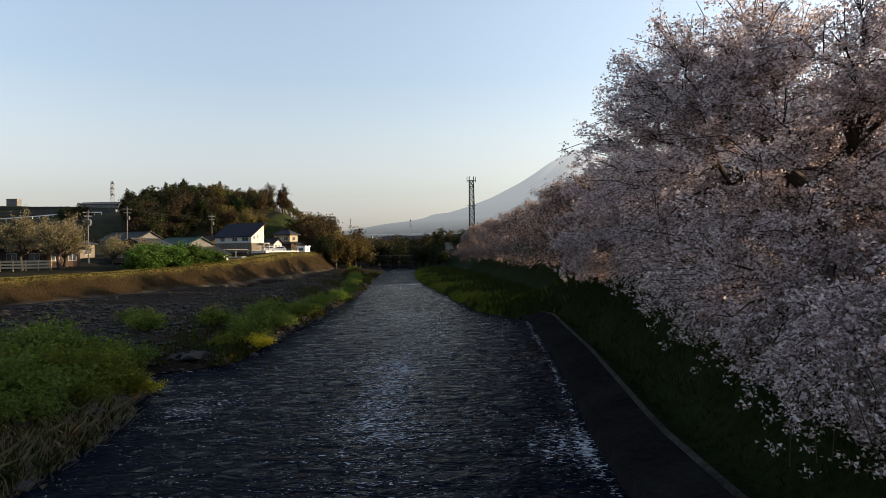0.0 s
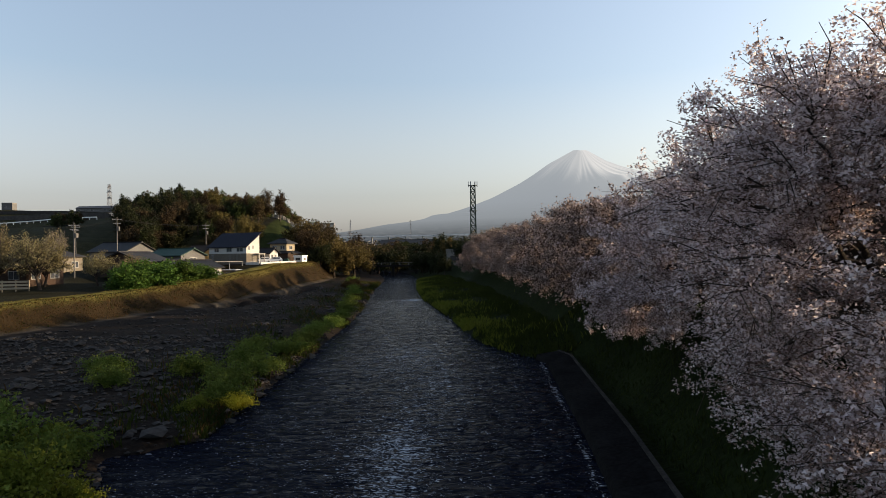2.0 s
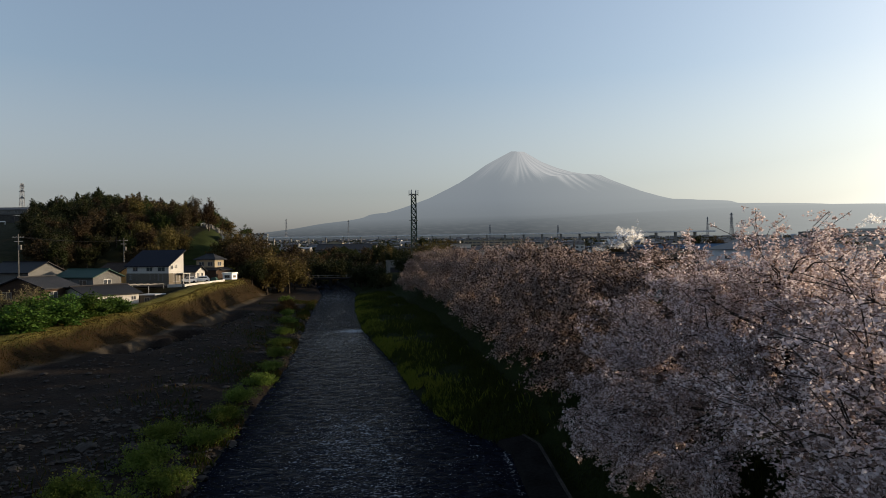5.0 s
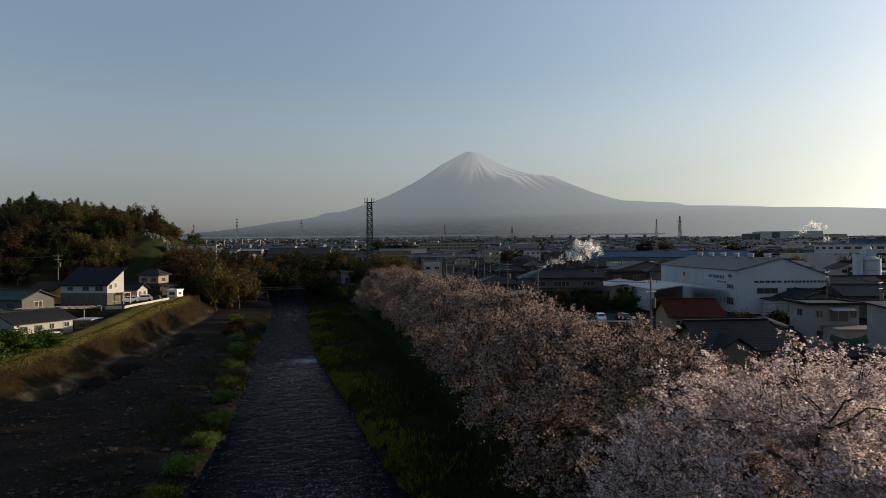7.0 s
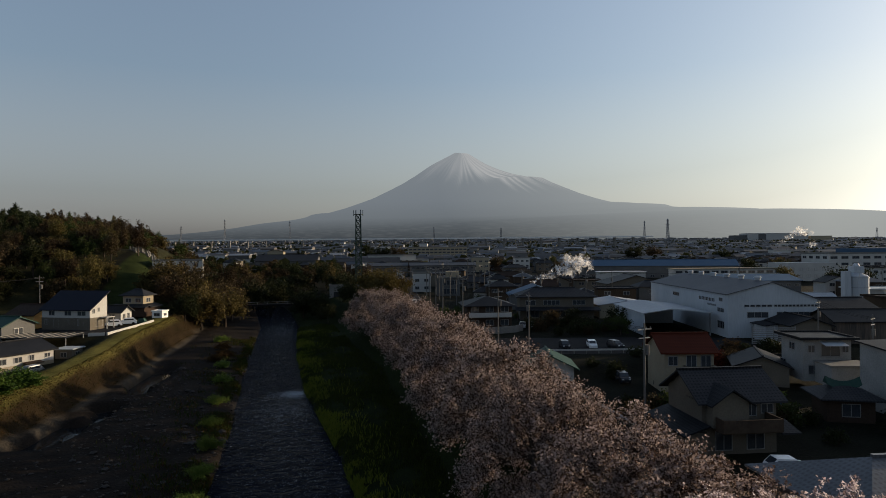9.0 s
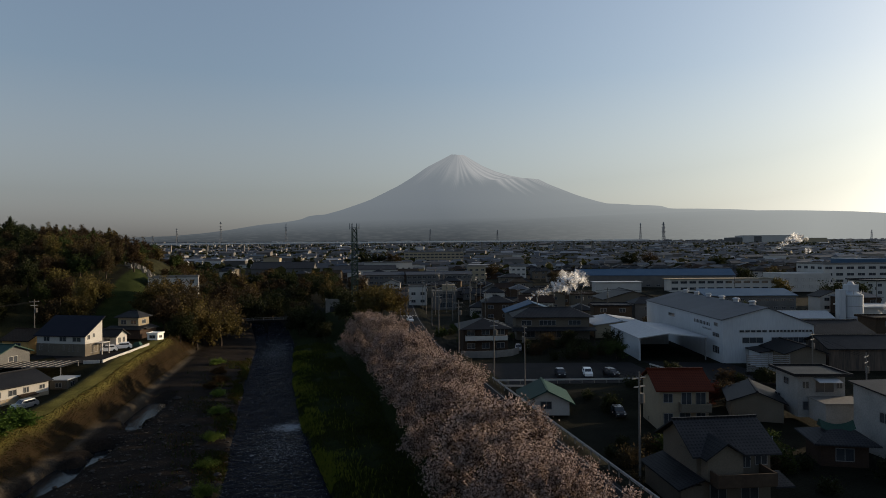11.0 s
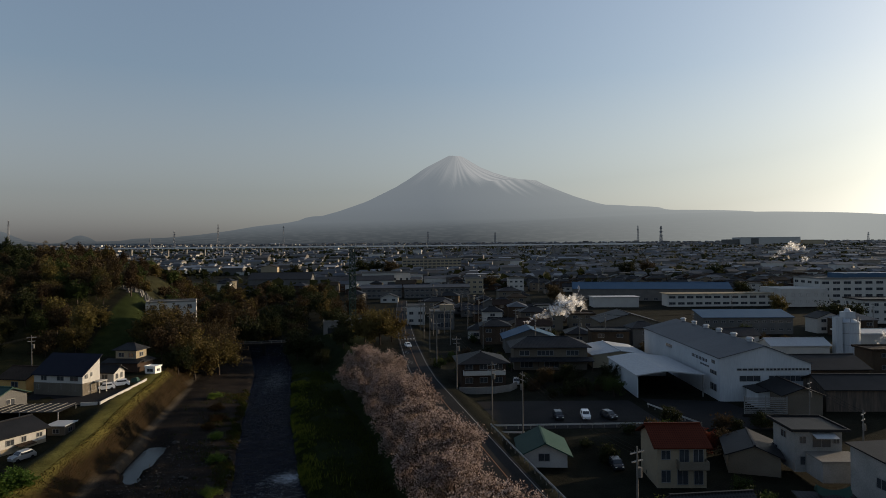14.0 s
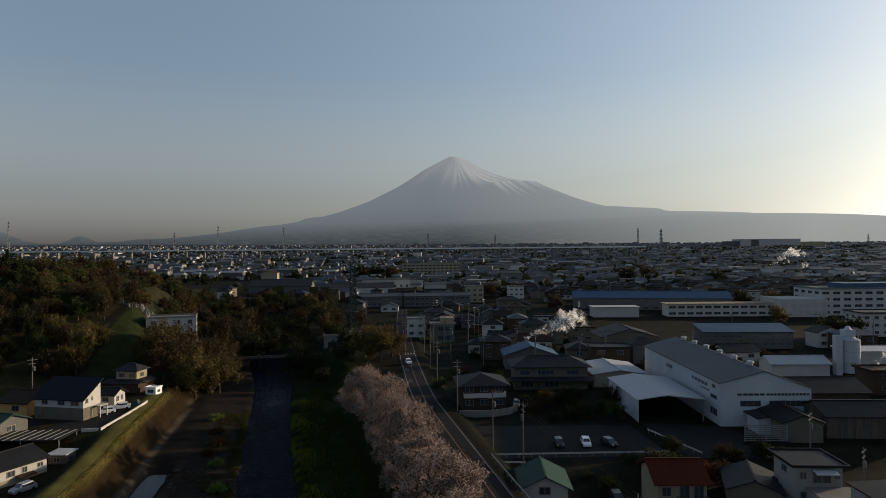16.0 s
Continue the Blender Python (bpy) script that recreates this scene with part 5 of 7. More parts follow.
flat = building("house", 60.2, 88.8, -14, 6.0, 6.0, 5.4, "flat", 0.2, "wall_weathered", "roof_dark", "white two-storey flat-roofed house with a projecting eave", z=3.0, eave=0.7,
                windows=[("f", 1.0, 4.2, 0.9, 1.0), ("f", 3.4, 4.0, 2.4, 1.6), ("f", 5.3, 4.2, 0.8, 1.0), ("f", 1.3, 1.5, 1.4, 1.2), ("l", 3.0, 4.2, 1.4, 1.0), ("l", 5.5, 1.5, 1.6, 1.2)])
part("awning", G().slab([(2.0, -1.6, 4.85), (4.9, -1.6, 4.85), (4.9, 0, 5.2), (2.0, 0, 5.2)], 0.08), "roof_metal", flat)
part("lower_block", G().box(1.4, 6.6, -4.0, -0.003, 0, 2.6), "wall_weathered", flat)
part("terrace", G().box(1.2, 6.8, -4.2, -0.003, 2.604, 2.75), "concrete", flat)
temple = building("shrine_hall", 51.0, 74.6, -22, 4.6, 4.4, 2.4, "hip", 1.1, "wall_brown", "roof_tile", "small shrine-like hall with a curved grey tile roof", "hall", z=2.0, eave=0.9, windows=[("f", 2.3, 1.3, 1.8, 1.4)])
crest, rings = G(), []
for i in range(9):
    cx_, cz = 0.6 + 3.4 * i / 8, 3.75 + 0.55 * (i / 4 - 1) ** 2
    rings += [(cx_, 1.5, cz - 0.6), (cx_, 2.9, cz - 0.6), (cx_, 2.2, cz + 0.2)]
crest.add(rings, [(0, 2, 1), (24, 25, 26)] + [(3 * i + j, 3 * i + (j + 1) % 3, 3 * i + 3 + (j + 1) % 3, 3 * i + 3 + j) for i in range(8) for j in range(3)])
part("curved_ridge", crest, "roof_green", temple, "pale green curved copper ridge roof")
building("house", 58.8, 66.0, -4, 14, 13.5, 6.2, "mono", 1.2, "wall_weathered", "roof_dark", "large plain pale grey building with a dark sloping roof", "building", z=2.0, eave=0.4, windows=[("l", 4.0, 4.4, 1.4, 1.2), ("l", 9.0, 4.4, 1.4, 1.2)])
green = building("house", 26.8, 100.6, -14, 6.2, 7.4, 1.9, "gable_y", 1.5, "wall_white", "roof_green", "small low house with a green metal gable roof", z=2.2, eave=0.7, windows=[("f", 3, 1.4, 1.6, 1.1)])
building("house", 26.5, 44.0, -4, 15, 9, 3.8, "hip", 2.0, "wall_grey", "roof_glazed", "house with a grey-blue tiled roof close behind the cherry trees", z=2.2, eave=0.9, rows=2, win=(1.6, 1.2), sides="fr")
# bigger works further off
building("long_hall", 135.0, 341.0, -22, 81, 18, 7.0, "gable_x", 3.0, "wall_grey", "roof_blue", "very long hall with a pale blue metal roof", "factory", z=4.0, eave=0.4, rows=1, win=(2.2, 1.2), sides="f", gap=5)
building("shed_hall", 130.0, 304.0, -12, 22, 9, 5.0, "flat", 0.0, "wall_white", "roof_metal", "low shed with a white flat roof beside the blue hall", "workshop", z=4.0, eave=0.6)
building("office_block", 166.0, 298.0, -12, 52, 9, 6.2, "flat", 0.0, "wall_white", "wall_cream", "white two-storey works office with a pale flat roof", "office", z=4.0, eave=0.9, rows=2, win=(3.2, 1.2), floor=3.0, sides="fr", gap=4.2)
building("office_block", 124.2, 205.8, -14, 29, 9, 5.6, "mono", 1.6, "wall_grey", "roof_blue", "grey works building with a blue metal roof", "factory", z=3.8, eave=0.5, rows=2, win=(1.4, 0.8), floor=2.6, sides="f", gap=2.6)
building("shed_hall", 87.4, 204.3, -12, 18, 16, 5.4, "gable_y", 2.6, "wall_beige", "roof_dark", "dark-roofed workshop with beige walls", "workshop", z=3.7, rows=1, win=(3.0, 1.4), gap=5, sides="f")
building("house", 50.4, 187.0, -12, 14, 10, 4.2, "gable_y", 2.4, "wall_grey", "roof_blue", "grey house with a wide blue-grey gable roof", z=3.6, eave=0.8)
big = building("office_block", 236.7, 281.3, -12, 62, 24, 12.6, "flat", 0.6, "wall_white", "concrete", "large white concrete office block with window bands", "office block", z=4.2, eave=0.3, rows=4, win=(3.4, 1.3), floor=3.1, sides="fl", gap=5.0)
part("roof_house", G().box(14, 50, 5, 18, 12.8, 15.2), "roof_blue", big)
part("lower_wing", G().box(-22, -0.003, -6, 14, 0, 8.6), "wall_white", big)
for k in range(2):
    for i in range(6):
        part("window", window_mesh(1.6, 1.4, 2)[0], "steel", big, m=pose(-20 + i * 3.6, -6, 2.4 + 3.2 * k))
building("office_block", 196.0, 216.0, -16, 40, 12, 8.6, "flat", 0.3, "wall_white", "roof_dark", "white three-storey building with regular windows", "office block", z=4.0, eave=0.6, rows=3, win=(1.5, 1.1), floor=2.7, sides="fl", gap=3.2)
silo = thing("silo_plant", 132.8, 158.6, 3.6, -12, "grey-white cement silo plant with ladders and railings", "silo")
part("tank", G().tube((3.6, 3, 0.4), (3.6, 3, 9.0), 2.9, 2.9, 18).tube((3.6, 3, 9.0), (3.6, 3, 9.8), 2.9, 1.4, 18), "wall_bluegrey", silo)
part("column", G().box(-1.0, 0.6, 0.2, 2.0, 0, 10.4), "wall_bluegrey", silo)
part("dust_filter", G().box(2.4, 5.0, 1.8, 4.4, 9.85, 11.6).tube((3.7, 3.1, 11.6), (3.7, 3.1, 12.4), 0.9, 0.5, 10), "wall_bluegrey", silo)
for i in range(10):
    a = i * math.pi / 5
    part("rail_post", G().tube((3.6 + 2.9 * math.cos(a), 3 + 2.9 * math.sin(a), 9.0), (3.6 + 2.9 * math.cos(a), 3 + 2.9 * math.sin(a), 10.1), 0.05), "steel", silo)
for zz in (3.0, 6.0, 8.6):
    part("band", G().tube((3.6, 3, zz), (3.6, 3, zz + 0.12), 3.0, 3.0, 18), "steel", silo)
building("shed_hall", 140.5, 162.0, -12, 22, 10, 5.2, "flat", 0.2, "wall_white", "roof_metal", "white plant building beside the silo", "workshop", z=3.6, rows=1, win=(2.0, 1.0))
building("shed_hall", 115.0, 162.0, -12, 15, 7, 3.2, "gable_x", 1.4, "wall_white", "roof_metal", "low shed with a pale ribbed roof", "workshop", z=3.6)
# town beyond the cherry trees
apt1 = building("apartment_block", 22.9, 373.1, -5, 22.4, 9, 6.0, "gable_x", 1.4, "wall_grey", "roof_grey", "two-storey apartment row with open galleries", "apartment block", rows=2, win=(2.0, 1.3), floor=2.8, sides="f", gap=2.8, group="apartment rows")
apt2 = building("apartment_block", 46.7, 369.9, -5, 36.8, 9, 6.0, "gable_x", 1.4, "wall_grey", "roof_grey", "long two-storey apartment row with open galleries", "apartment block", rows=2, win=(2.0, 1.3), floor=2.8, sides="f", gap=2.8, group="apartment rows")
building("apartment_block", 86.1, 386.6, -10, 10.4, 10, 9.5, "flat", 0.4, "wall_cream", "concrete", "sunlit cream concrete block of flats", "apartment block", rows=3, win=(1.8, 1.1), floor=2.9, sides="fl", eave=0.1, gap=3.4)
building("apartment_block", 112.0, 384.0, -10, 9.0, 10, 9.0, "flat", 0.4, "wall_white", "concrete", "white concrete block of flats", "apartment block", rows=3, win=(1.5, 1.1), floor=2.9, sides="fl", eave=0.1)
shop = building("shop_house", 31.6, 251.8, -8, 6.8, 8, 6.8, "flat", 0.4, "wall_white", "concrete", "white flat-roofed shop house beside the road", "shop house", rows=2, win=(1.6, 1.1), sides="fr", eave=0.1)
shop2 = building("shop_house", 39.4, 244.0, -8, 8.5, 8, 6.6, "flat", 0.3, "wall_grey", "concrete", "grey three-level shop house with a glazed corner", "shop house", windows=[("f", 5.0, 5.0, 5.0, 1.8), ("r", 3.0, 5.0, 4.0, 1.8), ("f", 5.0, 1.8, 5.0, 2.0)], eave=0.4)
part("roof_box", G().box(3.5, 8.2, 1, 6, 6.9, 9.0), "wall_cream", shop2)
building("works_hall", -47.6, 468.6, -5, 42, 26, 7.0, "gable_x", 4.2, "wall_grey", "roof_dark", "large dark-roofed works hall with skylights", "factory", rows=1, win=(2.4, 1.2), sides="f", gap=4)
building("works_hall", 4.0, 452.0, -5, 46, 20, 6.0, "gable_x", 2.6, "wall_white", "roof_tile", "low grey hall with a white front", "factory", rows=1, win=(2.4, 1.2), sides="f", gap=4)
building("works_hall", 30.0, 470.0, -4, 34, 14, 10.0, "flat", 0.5, "wall_white", "concrete", "white factory building with tall openings", "factory", rows=2, win=(1.6, 1.8), floor=4.0, sides="f", gap=4)
building("silo_house", -47.0, 560.0, -5, 13, 12, 12.5, "gable_y", 1.6, "wall_cream", "roof_brown", "tall plain tan tower-like factory block", "factory")
building("school_block", 92.0, 720.0, -4, 66, 14, 14.0, "flat", 0.5, "wall_cream", "concrete", "long pale three-storey school block", "school", rows=4, win=(3.6, 1.6), floor=3.3, sides="f", gap=4.6, eave=0.2)
plant_far = building("works_hall", 1500, 2062, -8, 225, 60, 30, "flat", 1.0, "wall_white", "wall_white", "long white works halls at the foot of the mountain", "factory", eave=0.2)
part("dark_bay", G().box(40, 68, -0.5, -0.01, 0, 28), "wall_grey", plant_far)
part("side_hall", G().box(-45, -1, 5, 50, 0, 24), "wall_grey", plant_far)
building("works_hall", 1740, 2040, -8, 80, 40, 20, "flat", 0.8, "wall_cream", "wall_cream", "sunlit cream works hall at the foot of the mountain", "factory", eave=0.2)
kiosk = building("control_house", 0.8, 233.4, -2, 5.4, 6.0, 5.6, "flat", 0.3, "concrete", "concrete", "plain pale concrete control house with a dark gateway", "building", z=3.0, eave=0.2)
part("gateway", G().box(1.4, 4.6, -0.05, 0.04, 0, 3.6), "car_dark", kiosk)


# ---- woods and gardens ----
wood_kinds = {k: [tree_meshes(s, r, h, 0.26, 26 if k[:3] == "far" else 100, (7,) if k[:3] == "far" else (22, 6), n, leaf, spread, low=-0.8, lump=0.26, shell=0.5, sides=3, corners=3) for s in seeds]
              for k, (seeds, r, h, n, leaf, spread) in {"round": ((21, 22, 23), (4.4, 4.2, 4.2), 10.0, 3600, 0.45, 0.42), "tall": ((31, 32), (3.3, 3.3, 5.2), 12.5, 3400, 0.43, 0.4), "far_round": ((24, 25, 26), (4.4, 4.2, 4.2), 10.0, 1500, 0.68, 0.5), "far_tall": ((33, 34), (3.3, 3.3, 5.2), 12.5, 1400, 0.64, 0.45)}.items()}
LEAVES = {"dark": ("leaf_dark", "dense dark evergreen tree on the hillside"), "green": ("leaf_green", "leafy green tree on the hillside"),
          "gold": ("leaf_gold", "tree with golden-green spring leaves"), "brown": ("leaf_brown", "reddish-brown budding tree on the wooded slope")}
leafed, FAR_WOOD = {}, []


def wood_tree(shape, i, colour, x, y, size, turn, group="trees of the wooded hill", z=None, sink=1.3, far=1e9):
    wood, leaf = wood_kinds[shape][i % len(wood_kinds[shape])]
    key = (shape, i % len(wood_kinds[shape]), colour)
    if key not in leafed:
        lm = leaf.copy()
        lm.materials.clear()
        leafed[key] = lm
    m, label = LEAVES[colour]
    if y > far:
        shape = "far_" + shape
        FAR_WOOD.append((shape, i % len(wood_kinds[shape]), m, x, y, (ground_at(x, y) if z is None else z) - sink * size, size, turn))
        return None
    return plant("tree", (wood, leafed[key]), x, y, (ground_at(x, y) if z is None else z) - sink * (size if isinstance(size, float) else 1.0), turn, size, "bark", m, label, "tree", group)


rng = np.random.default_rng(5)
n = 0
spots = []
for tries in range(9000):
    if n >= 400:
        break
    x, y = rng.uniform(-165, -26), rng.uniform(165, 362)
    h = ground_at(x, y)
    if x < -0.5 * y or h < 7.6 or (x > -58 and y < 176) or (-54 < x < -33 and 200 < y < 228) or (-57 < x < -40 and 182 < y < 236 and rng.uniform() < 0.88):
        continue
    if any((x - a) ** 2 + (y - b) ** 2 < 12 for a, b in spots) or (-0.275 < x / y < -0.205 and rng.uniform() < 0.8):
        continue
    spots.append((x, y))
    c = rng.choice(["gold", "brown", "green", "gold", "brown"]) if x > -0.37 * y else rng.choice(["dark", "dark", "dark", "dark", "dark", "brown"])
    wood_tree("tall" if rng.uniform() < 0.35 else "round", n, c, x, y, rng.uniform(0.6, 0.9), rng.uniform(0, 360), far=232)
    n += 1
# low woods beyond the bridge
n = 0
for tries in range(3000):
    if n >= 95:
        break
    x, y = rng.uniform(-75, 8), rng.uniform(244, 410)
    if any((x - a) ** 2 + (y - b) ** 2 < 22 for a, b in spots) or (abs(x - 11.6) < 6 and y < 260) or ground_at(x, y) > 10 or (x > -10 and y < 262):
        continue
    spots.append((x, y))
    wood_tree("round", n, rng.choice(["dark", "brown", "brown", "dark", "gold"]), x, y, rng.uniform(0.7, 1.0), rng.uniform(0, 360), "low woods beyond the bridge", far=0)
    n += 1
# trees beside the river further up
for x, y, s, c, sh in ((-31, 181, 1.3, "gold", "round"), (-26, 187, 1.2, "gold", "round"), (-33, 190, 1.35, "gold", "round"), (-41, 192, 1.2, "gold", "round"), (-38, 198, 1.3, "brown", "round"), (-44, 205, 1.1, "gold", "round"), (-37, 208, 1.1, "brown", "round"), (-36, 188, 1.2, "brown", "round"), (-30, 199, 1.2, "brown", "round"), (-38, 180, 1.0, "brown", "round"), (-33, 174, 0.8, "dark", "round"),
                       (-27, 205, 1.2, "brown", "round"), (-31, 222, 1.3, "brown", "round"), (-24, 236, 1.3, "dark", "round"), (-34, 244, 1.3, "brown", "tall"), (-18, 252, 1.2, "dark", "round"), (-28, 262, 1.4, "brown", "round"), (-10, 262, 1.3, "dark", "round"),
                       (-2, 204, 0.85, "dark", "round"), (-7, 207, 0.95, "dark", "round"), (-6, 216, 0.9, "dark", "round"), (-8, 236, 0.9, "brown", "round"), (-8, 228, 0.8, "dark", "round"), (6, 200, 0.8, "dark", "round"), (0, 190, 0.6, "dark", "round"), (4, 240, 1.0, "dark", "round"),
                       (17, 203, 1.25, "gold", "round"), (13, 210, 1.2, "gold", "round"), (21, 209, 1.1, "gold", "round"), (8, 218, 1.0, "dark", "round"), (-20, 280, 1.3, "dark", "round"), (0, 280, 1.3, "dark", "round"), (-40, 290, 1.3, "brown", "round"), (14, 272, 1.2, "brown", "round")):
    wood_tree(sh, int(x * 7 + y), c, x, y, s, (x * 37 + y * 11) % 360, "trees beside the river")
# a red-leaved garden tree beside the red-roofed house
M["leaf_red"] = material("leaf_red", (0.07, 0.016, 0.010), (0.11, 0.026, 0.014), 0.7, 0.3, 2, 0, through=0.3)
LEAVES["red"] = ("leaf_red", "small garden tree with dark red leaves")
wood_tree("round", 2, "red", 55.5, 101.0, 0.42, 40, "town trees")
# town trees
for x, y, s, c in ((176, 210, 1.2, "dark"), (182, 205, 1.1, "dark"), (196, 260, 1.0, "gold"), (226, 300, 1.3, "gold"), (233, 311, 1.3, "brown"), (224, 322, 1.2, "dark"), (120, 330, 1.1, "brown"), (60, 142, 0.55, "dark"), (52, 146, 0.5, "dark"), (46, 143, 0.5, "brown"), (56, 132, 0.5, "green"),
                   (58, 100, 0.45, "brown"), (49, 84, 0.35, "green"), (55, 110, 0.4, "dark"), (110, 420, 1.2, "brown"), (66, 196, 0.6, "dark"), (108, 186, 0.6, "dark"), (118, 190, 0.55, "dark"), (130, 192, 0.6, "green"), (40, 620, 2.0, "dark"), (54, 626, 2.0, "dark"), (68, 622, 1.8, "brown"), (-20, 600, 1.6, "dark"), (260, 520, 1.8, "dark"), (300, 560, 1.8, "brown"), (330, 500, 1.6, "dark")):
    wood_tree("round", int(x + y), c, x, y, s, (x * 53 + y * 17) % 360, "town trees")



def woodland(rows):
    """The back of the wooded hill, past counting: all crowns in one mesh, all stems in another."""
    got = {}
    for shape, i, mat, x, y, z, size, turn in rows:
        c, s = math.cos(radians(turn)), math.sin(radians(turn))
        for k in (0, 1):
            me = wood_kinds[shape][i][k]
            co = np.empty(len(me.vertices) * 3, np.float32)
            me.vertices.foreach_get("co", co)
            co = co.reshape(-1, 3) * size
            co = np.stack([co[:, 0] * c - co[:, 1] * s + x, co[:, 0] * s + co[:, 1] * c + y, co[:, 2] + z], -1)
            corners = 3 if k else 4
            fa = np.empty(len(me.loops), np.int32)
            me.loops.foreach_get("vertex_index", fa)
            lot_ = got.setdefault(mat if k else "stem", [[], [], 0])
            lot_[0].append(co), lot_[1].append(fa.reshape(-1, corners) + lot_[2])
            lot_[2] += len(co)
    base = None
    for mat, (vs, fs, _) in got.items():
        if mat == "stem":
            continue
        ob = part("woodland", array_mesh("woodland", np.concatenate(vs), np.concatenate(fs)), mat)
        tagged(ob, {"leaf_dark": "dark evergreen trees massed on the hill's back", "leaf_green": "green trees massed on the hill's back", "leaf_gold": "golden-green trees massed on the hill's back", "leaf_brown": "reddish-brown budding trees massed on the hill's back"}[mat], "woods", kind="stuff")
        base = base or ob
    vs, fs, _ = got["stem"]
    tagged(part("stems", array_mesh("stems", np.concatenate(vs), np.concatenate(fs)), "bark", base), kind="stuff")


for n in range(260):                                     # lower slope of the terraced hill
    x, y = rng.uniform(-225, -120), rng.uniform(215, 335)
    if not -0.60 < x / y < -0.50 or ground_at(x, y) > 20 or any((x - a) ** 2 + (y - b) ** 2 < 16 for a, b in spots):
        continue
    spots.append((x, y))
    wood_tree("round", n, rng.choice(["dark", "dark", "brown", "green"]), x, y, rng.uniform(0.5, 0.7), rng.uniform(0, 360), far=0)
woodland(FAR_WOOD)

# garden trees on the west terrace
bush = [tree_meshes(s, (2.6, 2.4, 2.1), 4.0, 0.12, 120, (30, 8), 5200, 0.30, 0.26, low=-0.9, lump=0.22, shell=0.6, sides=4, trunk_h=0.5) for s in (41, 42)]
for i, (x, y, s) in enumerate(((-40.6, 85.5, 1.15), (-42.4, 91, 1.2), (-39.2, 90.5, 1.2), (-38.5, 96.5, 1.15), (-42, 97, 1.1), (-37.2, 101.5, 0.9))):
    plant("tree", bush[i % 2], x, y, ground_at(x, y) - 0.3, i * 71, (s, s, s * 0.72), "bark", "leaf_fresh", "broad low fresh-green tree on the bank", "tree", "green trees on the bank")
pale = [tree_meshes(s, (3.4, 3.2, 2.9), 6.4, 0.2, 150, (40, 9), 6500, 0.16, 0.2, low=-0.4, lump=0.2, shell=0.6, sides=5, trunk_h=1.6) for s in (51, 52)]
for i, (x, y, s) in enumerate(((-57, 85, 1.25), (-51, 84, 1.15), (-66, 92, 1.2), (-47, 100, 0.7), (-74, 84, 1.2), (-47.5, 91, 0.75), (-61, 96, 1.1), (-55, 91, 0.9), (-44.5, 93, 0.6), (-70, 86, 1.0), (-63, 84, 0.8))):
    plant("cherry_tree", pale[i % 2], x, y, ground_at(x, y) - 0.2, i * 97, s, "bark", "leaf_pale", "half-bare grey tree with pale fading blossom", "tree", "pale garden trees", "blossom")
bare = tree_meshes(61, (2.6, 2.6, 3.4), 8.4, 0.22, 260, (60, 12), 500, 0.1, 0.2, low=0.0, lump=0.1, shell=0.5, trunk_h=2.0)
plant("tree", bare, -76, 128, ground_at(-76, 128) - 0.2, 30, 1.0, "bark_grey", "leaf_pale", "bare vase-shaped tree behind the low houses", "tree")

# shrubs and weeds on the gravel bar
weed = [tree_meshes(s, (1.7, 1.6, 0.9), 1.5, 0.03, 80, (20, 6), 4600, 0.13, 0.16, low=-0.3, lump=0.3, shell=0.8, sides=3, trunk_h=0.2, corners=3) for s in (71, 72, 73)]
weeds = {}
for i, (x, y, s, m) in enumerate(((-12.6, 18.4, 0.8, "g"), (-14.4, 20.5, 1.2, "g"), (-13.4, 23.5, 1.05, "y"), (-13.9, 26.2, 1.0, "g"), (-11.9, 23.6, 0.6, "y"), (-15.6, 19.5, 1.1, "g"), (-18.2, 22, 1.35, "g"), (-15.6, 23.5, 1.1, "y"), (-17.0, 26, 1.35, "g"), (-20.5, 25, 1.2, "g"), (-15.0, 27.5, 1.0, "y"), (-19, 29.5, 1.1, "g"), (-22.5, 28.5, 1.1, "g"), (-24, 22, 1.2, "g"), (-21, 19, 1.2, "g"), (-16.5, 16, 1.0, "g"), (-12.6, 21.3, 0.7, "y"),
                                  (-11.8, 36.5, 0.8, "g"), (-12.4, 40, 1.0, "g"), (-11.6, 44, 0.9, "g"), (-13.6, 47, 1.0, "g"), (-11.8, 51, 0.9, "g"), (-14.5, 52, 0.9, "g"), (-11.9, 57, 0.8, "g"), (-12.2, 63, 0.9, "g"), (-11.7, 69, 0.9, "g"), (-15.5, 42, 0.9, "g"), (-18, 38, 0.8, "g"), (-20.5, 42, 0.8, "g"),
                                  (-12.3, 34.8, 0.55, "y"), (-10.9, 35.9, 0.6, "f"), (-12.0, 76, 0.8, "g"), (-12.6, 84, 0.9, "g"), (-13.8, 93, 0.8, "g"), (-15, 104, 0.9, "g"), (-16.5, 118, 0.9, "g"), (-18, 130, 0.9, "g"), (-19.6, 142, 1.0, "p"), (-20.8, 150, 1.0, "p"), (-20.5, 136, 0.9, "p"), (-23, 160, 1.0, "g"))):
    mat = {"g": "weed_green", "y": "grass_fresh", "f": "rape_yellow", "p": "grass_dry"}[m]
    key = (i % 3, mat)
    if key not in weeds:
        weeds[key] = (weed[i % 3][0], weed[i % 3][1].copy())
        weeds[key][1].materials.clear()
    plant("shrub", weeds[key], x, y, ground_at(x, y) - 0.1, i * 77, s, "bark", mat, {"g": "lush green weed shrub on the river bar", "y": "yellow-green flowering weed shrub on the river bar", "f": "yellow flowering rape plant at the water's edge", "p": "pale dry reed clump beside the river"}[m], "shrub", "shrubs on the river bar", "leaves")


